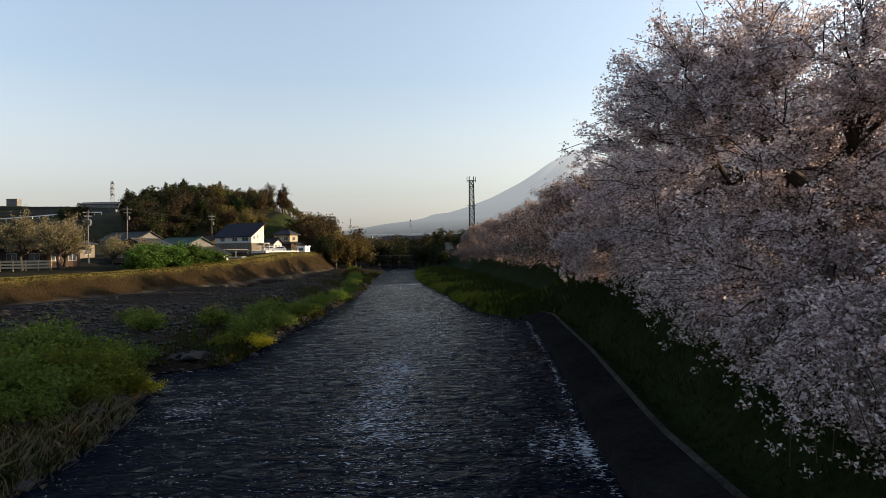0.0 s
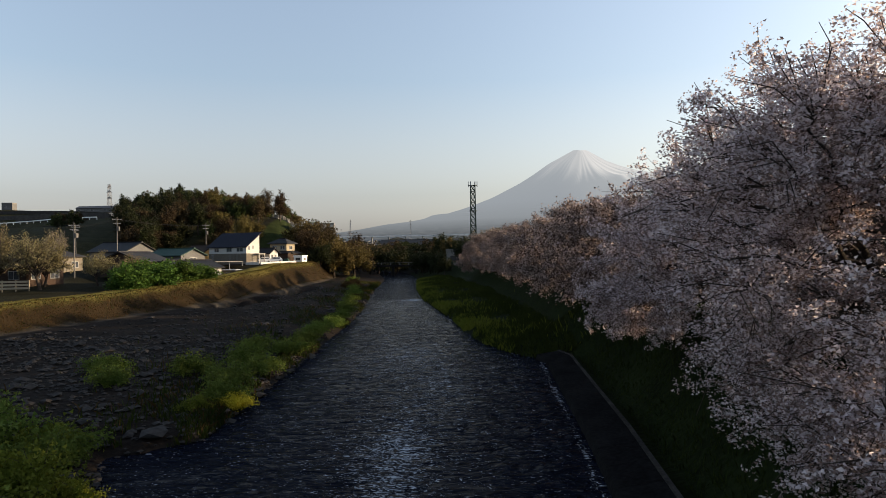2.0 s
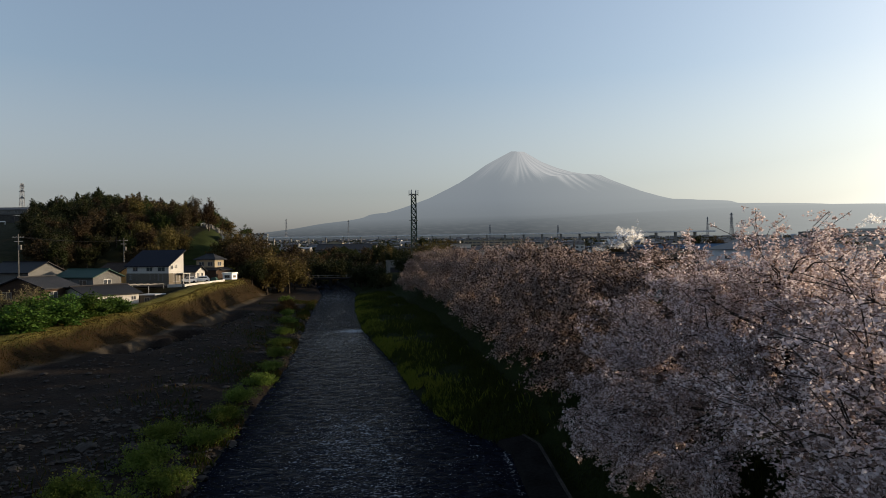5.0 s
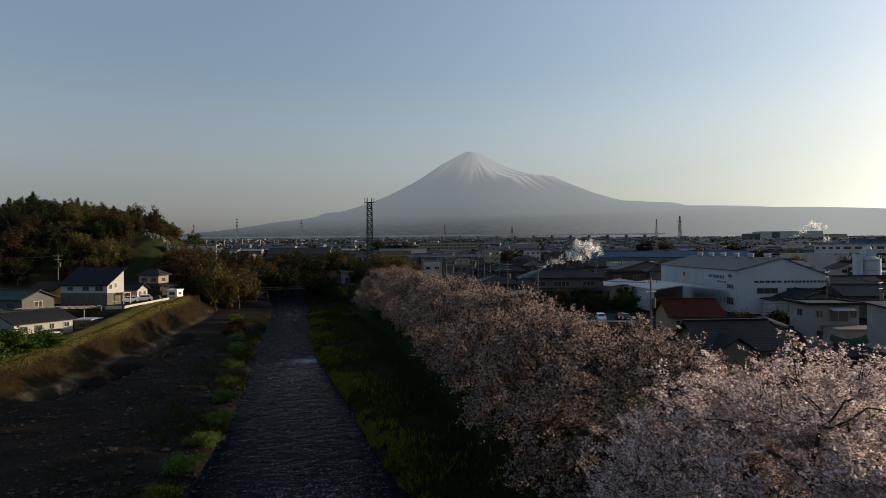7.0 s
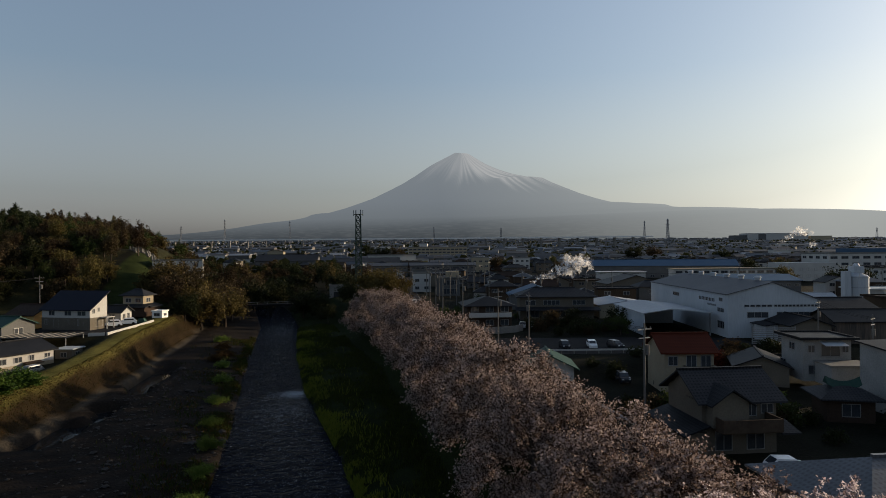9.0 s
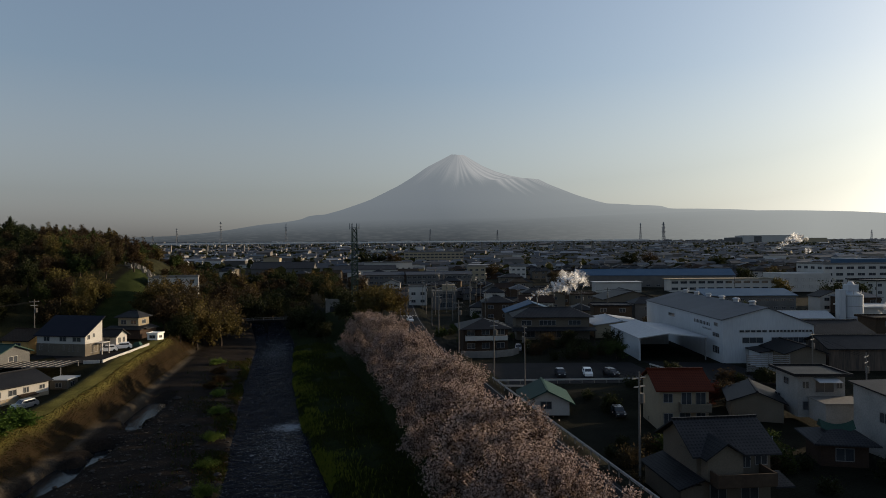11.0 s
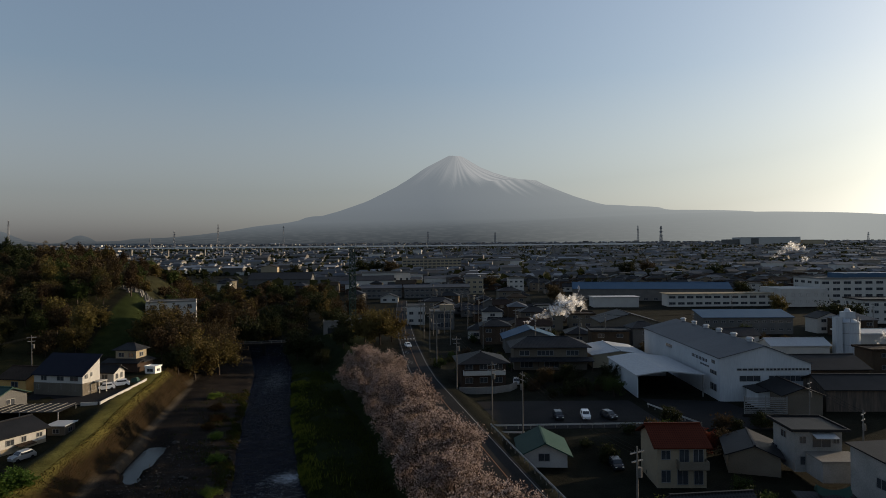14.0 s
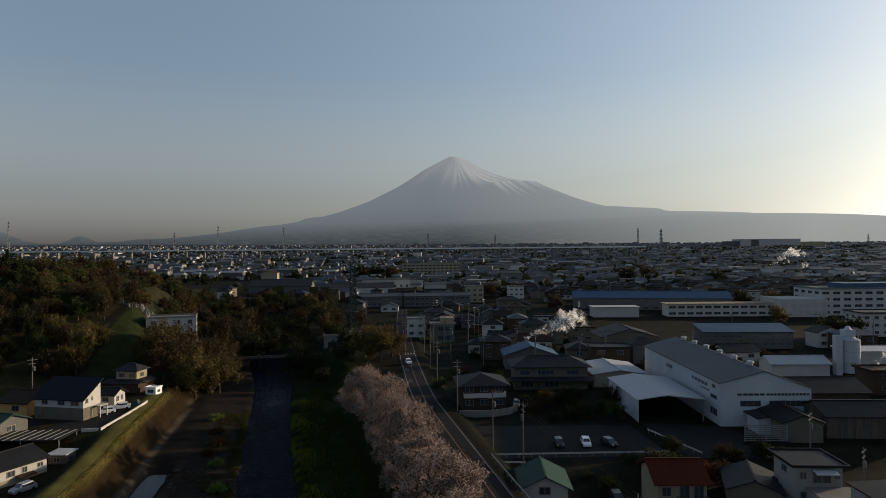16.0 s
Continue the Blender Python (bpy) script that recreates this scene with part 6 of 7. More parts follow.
def blades(name, count, seed, spot, high, wide, mat, label, lean=0.35):
    """A stand of grass: thin bent blades at places that spot(rng, n) gives."""
    rng = np.random.default_rng(seed)
    x, y = spot(rng, count)
    ok = np.isfinite(x)
    x, y = x[ok], y[ok]
    k = len(x)
    z = land(x, y) - 0.03
    a = rng.uniform(0, 2 * math.pi, k)
    h = rng.uniform(high[0], high[1], k) * (0.7 + 0.3 * lumps(x, y, 4, seed))
    dx, dy = np.cos(a), np.sin(a)
    ln_ = rng.normal(0, lean, (k, 2)) * h[:, None]
    w = wide * rng.uniform(0.6, 1.3, k)
    p = np.stack([x, y, z], -1)
    d = np.stack([dx, dy, 0 * dx], -1) * (w / 2)[:, None]
    mid = p + np.stack([ln_[:, 0] * 0.35, ln_[:, 1] * 0.35, h * 0.6], -1)
    tip = p + np.stack([ln_[:, 0], ln_[:, 1], h], -1)
    v = np.stack([p - d, p + d, mid + d * 0.7, tip, mid - d * 0.7], 1).reshape(-1, 3)
    f = np.arange(k * 5).reshape(k, 5)
    return tagged(part(name, array_mesh(name, v, f), mat), label, "grass", kind="stuff")


def right_bar(rng, n):
    y = rng.uniform(50, 185, n)
    u = rng.uniform(0, 1, n)
    ri = np.interp(y, RIGHT_Y, RIGHT_X)
    x = ri + 0.2 + u * np.interp(y, [50, 60, 120, 185], [3, 7, 13, 9])
    x[lumps(x, y, 5, 7) < -0.35 * rng.uniform(0, 1, n)] = np.nan
    return x, y


def right_edge(rng, n):
    y = rng.uniform(50, 175, n)
    x = np.interp(y, RIGHT_Y, RIGHT_X) + 0.2 + rng.exponential(1.3, n)
    x[lumps(x, y, 4, 2) < -0.1] = np.nan
    return x, y


def right_slope(rng, n):
    y = rng.uniform(-5, 60, n)
    return np.interp(y, RIGHT_Y, RIGHT_X) + 2.3 + rng.uniform(0, 1, n) * 5.5, y


def left_bar(rng, n):
    y = rng.uniform(14, 170, n)
    le = np.interp(y, LEFT_Y, LEFT_X)
    x = le - 0.3 - rng.exponential(2.6, n)
    x[lumps(x, y, 4, 4) < 0.0] = np.nan
    return x, y


def bank_dry(rng, n):
    y = rng.uniform(40, 175, n)
    return np.interp(y, FOOT_Y, FOOT_X) - 2.9 - rng.uniform(0, 1, n) * 4.2, y


def bank_top(rng, n):
    y = rng.uniform(45, 166, n)
    return np.interp(y, FOOT_Y, FOOT_X) - 6.2 - rng.uniform(0, 1, n) * 3.6, y


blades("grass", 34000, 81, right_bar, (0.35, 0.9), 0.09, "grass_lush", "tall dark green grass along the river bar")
blades("grass", 15000, 82, right_edge, (0.4, 1.0), 0.10, "grass_fresh", "bright yellow-green grass tufts on the river bar")
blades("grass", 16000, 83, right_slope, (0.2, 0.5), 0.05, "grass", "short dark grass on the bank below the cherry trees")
blades("grass", 26000, 84, left_bar, (0.3, 0.8), 0.07, "grass", "green grass and weeds on the gravel bar")
blades("grass", 7000, 85, left_bar, (0.3, 0.8), 0.07, "grass_dry", "dry straw tufts on the gravel bar", 0.6)
def near_edge(rng, n):
    y = rng.uniform(9, 22, n)
    x = np.interp(y, LEFT_Y, LEFT_X) - 0.1 - rng.exponential(1.6, n)
    return x, y


blades("grass", 3000, 89, near_edge, (0.3, 0.8), 0.035, "grass_straw", "pale dry reeds bent over at the water's edge", 0.8)
blades("grass", 16000, 86, bank_dry, (0.08, 0.26), 0.09, "grass_dry", "tawny dry grass covering the west bank")
blades("grass", 7000, 87, bank_dry, (0.08, 0.25), 0.10, "grass", "green tufts among the dry grass of the bank")
blades("grass", 14000, 88, bank_top, (0.06, 0.16), 0.09, "grass_mown", "short mown yellow-green grass on the terrace")


def stones(name, count, seed, spot, size, label):
    rng = np.random.default_rng(seed)
    x, y = spot(rng, count)
    ok = np.isfinite(x)
    x, y = x[ok], y[ok]
    k = len(x)
    base = np.array([(1, 0, 0), (-1, 0, 0), (0, 1, 0), (0, -1, 0), (0, 0, 1), (0, 0, -1), (0.65, 0.65, 0.5), (-0.6, 0.65, 0.5), (-0.65, -0.6, 0.5), (0.6, -0.65, 0.5)])
    faces = np.array([(4, 6, 7), (4, 7, 8), (4, 8, 9), (4, 9, 6), (6, 0, 2), (6, 2, 7), (7, 2, 1), (7, 1, 8), (8, 1, 3), (8, 3, 9), (9, 3, 0), (9, 0, 6), (0, 5, 2), (2, 5, 1), (1, 5, 3), (3, 5, 0)])
    s = size * np.exp(rng.normal(0, 0.5, k))
    v = base[None] * (1 + rng.normal(0, 0.16, (k, 10, 3))) * s[:, None, None] * np.array([1, 1, 0.6])
    a = rng.uniform(0, 6.28, k)
    c, sn = np.cos(a)[:, None], np.sin(a)[:, None]
    v = np.stack([v[..., 0] * c - v[..., 1] * sn, v[..., 0] * sn + v[..., 1] * c, v[..., 2]], -1)
    v += np.stack([x, y, land(x, y) + 0.12 * s], -1)[:, None]
    f = faces[None] + (np.arange(k) * 10)[:, None, None]
    return tagged(part(name, array_mesh(name, v.reshape(-1, 3), f.reshape(-1, 3)), "stone"), label, "stones", kind="stuff")


def bar_spot(rng, n):
    y = rng.uniform(14, 130, n) ** 1.0
    y = np.where(rng.uniform(size=n) < 0.6, rng.uniform(14, 60, n), y)
    le, fo = np.interp(y, LEFT_Y, LEFT_X), np.interp(y, FOOT_Y, FOOT_X)
    return le + 0.3 - rng.uniform(0, 1, n) ** 1.3 * (le - fo), y


stones("gravel", 9000, 91, bar_spot, 0.11, "grey river gravel and cobbles on the bar")


# ---- lattice tower, pylons, viaduct ----
def lattice(name, x, y, z, height, foot, head, n, mat, label, category, rod=0.1, arms=(), turn=0.0, far=False):
    ob = thing(name, x, y, z, turn, label, category)
    side = lambda s: foot + (head - foot) * s
    cor = lambda s: [Vector((a * side(s) / 2, b * side(s) / 2, height * s)) for a, b in ((-1, -1), (1, -1), (1, 1), (-1, 1))]
    for i in range(4):
        part("leg", G().tube(cor(0)[i], cor(1)[i], rod, rod, 4), mat, ob)
    g = G()
    for k in range(n):
        a, b = cor(k / n), cor((k + 1) / n)
        for i in range(4):
            j = (i + 1) % 4
            for p, q in ((a[i], b[j]), (a[j], b[i]), (b[i], b[j])):
                if far:
                    g.tube(p, q, rod * 0.6, None, 3)
                else:
                    part("brace", G().tube(p, q, rod * 0.6, None, 3), mat, ob)
    if far:
        tagged(part("bracing", g, mat, ob), kind="stuff")
    for s, w in arms:
        part("cross_arm", G().loft([(-w, -0.1, height * s), (w, -0.1, height * s), (w, 0.1, height * s), (-w, 0.1, height * s)], [(-w * 0.1, -0.1, height * s + 1.6), (w * 0.1, -0.1, height * s + 1.6), (w * 0.1, 0.1, height * s + 1.6), (-w * 0.1, 0.1, height * s + 1.6)]), mat, ob)
    return ob


tower = lattice("radio_tower", 11.6, 252, 4.8, 29.0, 2.3, 1.7, 13, "steel_green", "dark green steel lattice radio tower above the trees", "tower", 0.24)
for k in (0.35, 0.66, 1.0):
    part("platform", G().tube((0, 0, 29 * k - 0.1), (0, 0, 29 * k + 0.05), 1.75, 1.75, 10), "steel_green", tower)
for i in range(6):
    a = i * math.pi / 3
    part("antenna", G().box(1.7 * math.cos(a) - 0.12, 1.7 * math.cos(a) + 0.12, 1.7 * math.sin(a) - 0.1, 1.7 * math.sin(a) + 0.1, 28.4, 30.6), "steel", tower)
part("equipment_house", G().box(-3, 3, -4.6, -1.6, 0, 3.4), "concrete", tower)

for x, y, top in ((628, 1100, 74), (-106, 2075, 115), (-308, 2115, 122), (-444, 2142, 102), (-518, 2156, 80), (-956, 2243, 142), (340, 1987, 93), (989, 1859, 105), (1701, 1719, 78), (560, 1990, 90), (-260, 499, 65)):
    zb = ground_at(x, y)
    lattice("power_pylon", x, y, zb, top - zb, 7.0 if y > 600 else 4.0, 1.4, 8, "steel_far", "tall grey lattice power pylon far across the plain", "pylon", 0.34 if y > 600 else 0.13, ((0.7, 5), (0.82, 5.5), (0.93, 4.5)) if y > 600 else ((0.72, 2.2), (0.84, 2.4), (0.94, 1.9)), far=True)["group"] = "power pylons"

# sunlit look of the deck put into this paler concrete; piers stay grey
M["viaduct_pale"] = material("viaduct_pale", (0.6, 0.59, 0.57), (0.7, 0.69, 0.67), 0.85, 0.02, 0.3, 0.0)
via = thing("viaduct", 0, 0, 0, 0, "long pale concrete railway viaduct crossing the plain", "viaduct")
VX, VY = [-1400, -590, -276, 248, 562, 877, 1500], [1520, 1355, 1293, 1190, 1128, 1066, 960]
vs = np.arange(-1400, 640, 34.0)
pts = [(float(s), float(np.interp(s, VX, VY)), 42.0) for s in vs]
for p, q in zip(pts[:-1], pts[1:]):
    part("deck", G().loft([(p[0], p[1] - 5, 40.6), (p[0], p[1] + 5, 40.6), (p[0], p[1] + 5, 43), (p[0], p[1] - 5, 43)], [(q[0], q[1] - 5, 40.6), (q[0], q[1] + 5, 40.6), (q[0], q[1] + 5, 43), (q[0], q[1] - 5, 43)]), "viaduct_pale", via)
    zb = ground_at(p[0], p[1]) - 1
    part("pier", G().loft([(p[0] - 1.0, p[1] - 2.5, zb), (p[0] + 1.0, p[1] - 2.5, zb), (p[0] + 1.0, p[1] + 2.5, zb), (p[0] - 1.0, p[1] + 2.5, zb)], [(p[0] - 1.0, p[1] - 4.5, 40.6), (p[0] + 1.0, p[1] - 4.5, 40.6), (p[0] + 1.0, p[1] + 4.5, 40.6), (p[0] - 1.0, p[1] + 4.5, 40.6)]), "concrete", via)


# ---- utility poles and wires ----
pole_g = G().tube((0, 0, -0.5), (0, 0, 10.5), 0.13, 0.085, 8).mesh("post")
arm_g = G().box(-0.9, 0.9, -0.05, 0.05, 9.9, 10.0).mesh("cross_arm")
arm2_g = G().box(-0.7, 0.7, -0.05, 0.05, 9.1, 9.2).mesh("cross_arm")
trf_g = G().tube((0.34, 0, 7.6), (0.34, 0, 8.5), 0.24, 0.24, 10).mesh("transformer")
ins_g = G().tube((0, 0, 0), (0, 0, 0.16), 0.05, 0.03, 6).mesh("insulator")
pole0 = None
POLES = [(27.2, 117.5, 3.5, 10, 1.0), (29.6, 108.8, 3.4, 95, 1.0), (29.4, 73.0, 2.2, 20, 1.05), (26.4, 141, 4.6, 0, 1.0), (26.8, 165, 4.6, 0, 1.05), (29.5, 190, 4.6, 0, 1.05), (32, 215, 4.6, 0, 1.0), (35, 240, 4.6, 0, 1.0), (25.9, 215, 4.6, 0, 1.0), (37, 226, 4.2, 0, 1.0), (38.5, 205, 4.2, 0, 1.0), (42, 232, 4.2, 0, 1.0), (47, 218, 4.2, 0, 1.0),
         (66, 84, 2.5, 30, 0.9), (70.5, 98, 3.3, 30, 0.9), (56, 178, 3.6, 80, 1.0), (80, 186, 3.6, 80, 1.0), (104, 180, 3.6, 80, 1.0), (-68, 136, None, 30, 1.0), (-72, 128, None, 30, 0.85), (-58.5, 160, None, 30, 0.95), (-80, 108, None, 30, 0.9), (-63, 112, None, 30, 0.9), (60, 262, 4.3, 40, 1.0), (74, 300, 4.5, 40, 1.0), (52, 300, 4.5, 40, 1.0), (20, 300, 4.8, 0, 1.0)]
heads = []
for i, (x, y, z, turn, s) in enumerate(POLES):
    z = ground_at(x, y) if z is None else z
    if pole0 is None:
        pole0 = thing("utility_pole", x, y, z, turn, "grey concrete utility pole with cross arms", "utility pole", "utility poles")
        part("post", pole_g, "pole", pole0, smooth=True)
        part("cross_arm", arm_g, "steel", pole0)
        part("cross_arm", arm2_g, "steel", pole0)
        part("transformer", trf_g, "pole", pole0)
        for u in (-0.8, -0.3, 0.3, 0.8):
            part("insulator", ins_g, "concrete", pole0, m=pose(u, 0, 10.0))
    else:
        ob = copy_thing(pole0, pose(x, y, z, 0, 0, turn))
        ob.scale = (s, s, s)
    heads.append(Vector((x, y, z + 10.0 * s)))
for a, b in ((0, 3), (3, 4), (4, 5), (5, 6), (6, 7), (0, 1), (18, 19), (19, 22), (22, 21), (18, 20), (8, 9), (9, 11), (15, 16), (16, 17), (2, 1), (13, 14)):
    g = G()
    for o in (-0.7, 0.0, 0.7):
        p, q = heads[a] + Vector((o, 0, 0)), heads[b] + Vector((o, 0, 0))
        sag = (q - p).length * 0.02
        pt = [p.lerp(q, t) - Vector((0, 0, sag * 4 * t * (1 - t))) for t in np.linspace(0, 1, 7)]
        v = [c + Vector(d) for c in pt for d in ((0.018, 0, 0), (-0.009, 0, 0.016), (-0.009, 0, -0.016))]
        g = G().add(v, [(3 * k + j, 3 * k + (j + 1) % 3, 3 * k + 3 + (j + 1) % 3, 3 * k + 3 + j) for k in range(6) for j in range(3)])
        tagged(part("overhead_wire", g, "wire"), "thin black overhead wire strung between poles", "wire", "overhead wires")


# ---- cars ----
def car_body():
    g = G()
    prof = [(-2.0, 0.32), (-2.05, 0.75), (-1.75, 0.98), (-1.1, 1.02), (-0.55, 1.5), (1.25, 1.55), (1.85, 1.0), (1.98, 0.8), (1.98, 0.32)]
    a = [(x, -0.8 + (0.1 if z > 1.2 else 0), z) for x, z in prof]
    b = [(x, 0.8 - (0.1 if z > 1.2 else 0), z) for x, z in prof]
    return g.loft(a, b)


body_me = car_body()
wheel_g = G().tube((0, -0.1, 0), (0, 0.1, 0), 0.31, 0.31, 14).mesh("wheel")
wheel_g.materials.append(M["rubber"])


def car(x, y, z, turn, paint, label):
    ob = thing("car", x, y, z, turn, label, "car", "parked cars")
    ob.scale = (0.84, 0.84, 0.9)
    part("body", body_me, paint, ob)
    part("side_window", G().box(-0.75, 1.3, -0.79, -0.765, 1.06, 1.38).box(-0.75, 1.3, 0.765, 0.79, 1.06, 1.38), "glass", ob)
    part("windscreen", G().slab([(-1.08, -0.66, 1.06), (-1.08, 0.66, 1.06), (-0.6, 0.6, 1.5), (-0.6, -0.6, 1.5)], 0.02), "glass", ob)
    part("rear_window", G().slab([(1.32, -0.6, 1.53), (1.32, 0.6, 1.53), (1.84, 0.66, 1.05), (1.84, -0.66, 1.05)], 0.02), "glass", ob)
    for u in (-1.25, 1.25):
        for v in (-0.74, 0.74):
            part("wheel", wheel_g, "rubber", ob, m=pose(u, v, 0.31))
    for v in (-0.55, 0.55):
        part("headlight", G().box(-2.07, -2.0, v - 0.16, v + 0.16, 0.68, 0.82), "paint_white", ob)
    return ob


for x, y, z, turn, paint, label in ((43.8, 118.0, 3.5, 75, "car_white", "white compact car parked in the lot"), (39.2, 118.8, 3.5, 80, "car_dark", "dark compact car parked in the lot"), (47.6, 117.0, 3.5, 100, "car_dark", "dark saloon parked in the lot"),
                                   (40.8, 147.0, 3.5, 70, "car_silver", "silver car beside the garden wall"), (43.2, 146.6, 3.5, 75, "car_silver", "silver car parked by the house"), (39.5, 98, 2.0, 80, "car_dark", "dark van standing on the lower lot"), (43.5, 95.5, 2.0, 60, "car_dark", "dark car on the lower lot"),
                                   (-41.4, 149.4, 6.05, 20, "car_white", "white car parked in the walled yard"), (-39.6, 152.6, 6.05, 15, "car_white", "white car parked in the walled yard"), (-42.6, 117.0, 3.0, 55, "car_silver", "silver car beside the low house"), (36.0, 62.0, 2.0, 170, "car_white", "white car in front of the house"), (33, 152, 3.6, 20, "car_dark", "dark car by the house"), (24.2, 196, 4.9, 95, "car_white", "white van on the road")):
    car(x, y, z, turn, paint, label)
tagged(part("tarpaulin", G().loft([(-38.8, 155.6, 6.03), (-37.2, 155.8, 6.03), (-37.1, 157.6, 6.03), (-38.6, 157.4, 6.03)], [(-38.4, 156.0, 6.9), (-37.6, 156.1, 7.0), (-37.5, 157.1, 6.9), (-38.3, 157.0, 6.8)]), "roof_green"), "crumpled turquoise tarpaulin over a heap in the yard", "tarpaulin")

# ---- lots, rails and fences ----
lot = G().loft([(26.5, 114.6, 2.0), (55, 109.8, 2.0), (57, 128, 2.0), (27.5, 134, 2.0)], [(26.5, 114.6, 3.56), (55, 109.8, 3.56), (57, 128, 3.56), (27.5, 134, 3.56)])
tagged(part("car_park", lot, "asphalt"), "grey asphalt car park on a low retaining wall", "car park", kind="structure")
yard2 = G().loft([(57.5, 108, 2.0), (74, 104.5, 2.0), (74, 123, 2.0), (60, 129, 2.0)], [(57.5, 108, 3.54), (74, 104.5, 3.54), (74, 123, 3.54), (60, 129, 3.54)])
tagged(part("works_yard", yard2, "asphalt"), "grey asphalt yard in front of the works", "yard", kind="structure")


def guard_rail(x0, y0, x1, y1, z, label):
    a, b = Vector((x0, y0, z)), Vector((x1, y1, z))
    ln = (b - a).length
    ob = thing("guard_rail", x0, y0, z, math.degrees(math.atan2(y1 - y0, x1 - x0)), label, "guard rail", "white guard rails")
    part("beam", G().loft([(0, -0.04, 0.5), (0, 0.04, 0.54), (0, 0.04, 0.76), (0, -0.04, 0.8)], [(ln, -0.04, 0.5), (ln, 0.04, 0.54), (ln, 0.04, 0.76), (ln, -0.04, 0.8)]), "wall_white", ob)
    me = G().tube((0, 0, -0.2), (0, 0, 0.75), 0.07, 0.07, 6).mesh("post")
    for i in range(int(ln / 2) + 1):
        part("post", me, "concrete", ob, m=pose(min(i * 2.0 + 0.1, ln), 0.12, 0))
    return ob


guard_rail(26.6, 114.9, 54.8, 110.1, 3.56, "white steel guard rail along the car park's edge")
guard_rail(25.4, 55, 25.4, 112, 4.6, "white guard rail beside the levee road")
guard_rail(26.0, 111.8, 30.5, 110.6, 3.4, "short white guard rail at the lane's corner")
guard_rail(57.8, 122.5, 59.5, 108.5, 3.56, "pale fence between car park and works yard")
slide = thing("playground_slide", 46.5, 76.5, 2.0, 110, "blue steel playground slide", "slide")
part("chute", G().slab([(0, -0.25, 2.2), (0, 0.25, 2.2), (3.6, 0.25, 0.3), (3.6, -0.25, 0.3)], 0.08), "roof_blue", slide)
for v in (-0.25, 0.25):
    part("side_rail", G().tube((0, v, 2.5), (3.6, v, 0.55), 0.05), "roof_blue", slide)
    part("leg", G().tube((0, v, 0), (0, v, 2.9), 0.05), "roof_blue", slide)
    part("ladder_rail", G().tube((-1.0, v, 0), (0, v, 2.6), 0.05), "roof_blue", slide)
for k in range(6):
    part("rung", G().tube((-0.85 + k * 0.15, -0.25, 0.35 + k * 0.38), (-0.85 + k * 0.15, 0.25, 0.35 + k * 0.38), 0.03), "roof_blue", slide)

# low bridge upstream
bridge = thing("footbridge", -30, 222, 3.2, 3, "low plain concrete bridge over the river upstream", "bridge")
part("deck", G().box(-4, 30, 0, 4, 0.0, 0.6), "concrete_dark", bridge)
part("railing", G().box(-4, 30, 0.05, 0.15, 1.3, 1.4), "concrete", bridge)
for i in range(12):
    part("baluster", G().box(-3.9 + i * 3.07, -3.75 + i * 3.07, 0.05, 0.15, 0.6, 1.3), "concrete", bridge)
for u in (4, 12, 20):
    part("pier", G().box(u, u + 0.8, 0.3, 3.7, -4.6, 0.0), "concrete_dark", bridge)

# hillside road with its white railing, and graves on the green slope
hr = thing("guard_rail", -230, 330, ground_at(-230, 330), 0, "long white railing of a hillside road", "guard rail")
prev = None
for i in range(17):
    x, y = -236 + i * 4.0, 332 - 0.8 * i
    p = Vector((x + 230, y - 330, ground_at(x, y) + 1.2 - ground_at(-230, 330)))
    if prev is not None:
        part("beam", G().tube(prev, p, 0.3, None, 4), "paint_white", hr)
    part("post", G().tube(p - Vector((0, 0, 1.6)), p, 0.14, None, 4), "paint_white", hr)
    prev = p
# terrace walls, a pump house and a long low shed on the hill
for y0, x0, x1, high in ((352, -262, -182, 2.2), (376, -300, -196, 1.8), (334, -222, -176, 2.6)):
    g = G()
    xs_ = np.linspace(x0, x1, 14)
    for a, b in zip(xs_[:-1], xs_[1:]):
        za, zb = ground_at(a, y0), ground_at(b, y0)
        g.loft([(a, y0, za - 1.0), (a, y0 + 0.5, za - 1.0), (a, y0 + 0.5, za + high), (a, y0, za + high)], [(b, y0, zb - 1.0), (b, y0 + 0.5, zb - 1.0), (b, y0 + 0.5, zb + high), (b, y0, zb + high)])
    tagged(part("terrace_wall", g, "stone"), "dark stone retaining wall of a hillside terrace", "terrace wall", "terrace walls")
building("pump_house", -281, 408, 4, 6.5, 5, 4.2, "flat", 0.3, "wall_grey", "concrete", "small grey flat-roofed pump house on the hilltop", "pump house", eave=0.1, windows=[("f", 2.2, 2.0, 1.4, 1.2)])
building("storehouse", -236, 412, -4, 26, 7, 3.0, "gable_x", 1.2, "wall_grey", "roof_grey", "long low grey shed along the hilltop", "storehouse", rows=1, win=(1.8, 1.0), sides="f", gap=4.0)
grng = np.random.default_rng(77)
grave = G().box(-0.5, 0.5, -0.5, 0.5, 0, 0.35).box(-0.2, 0.2, -0.2, 0.2, 0.35, 1.3).mesh("gravestone")
for i in range(80):
    x, y = -59 + grng.normal(0, 1.6) + i * 0.13, 231 + grng.normal(0, 2.4)
    tagged(part("gravestone", grave, "concrete", m=pose(x, y, ground_at(x, y) - 0.1, 0, 0, grng.uniform(-8, 8))), "grey gravestone on the green hillside", "gravestone", "graves on the slope")


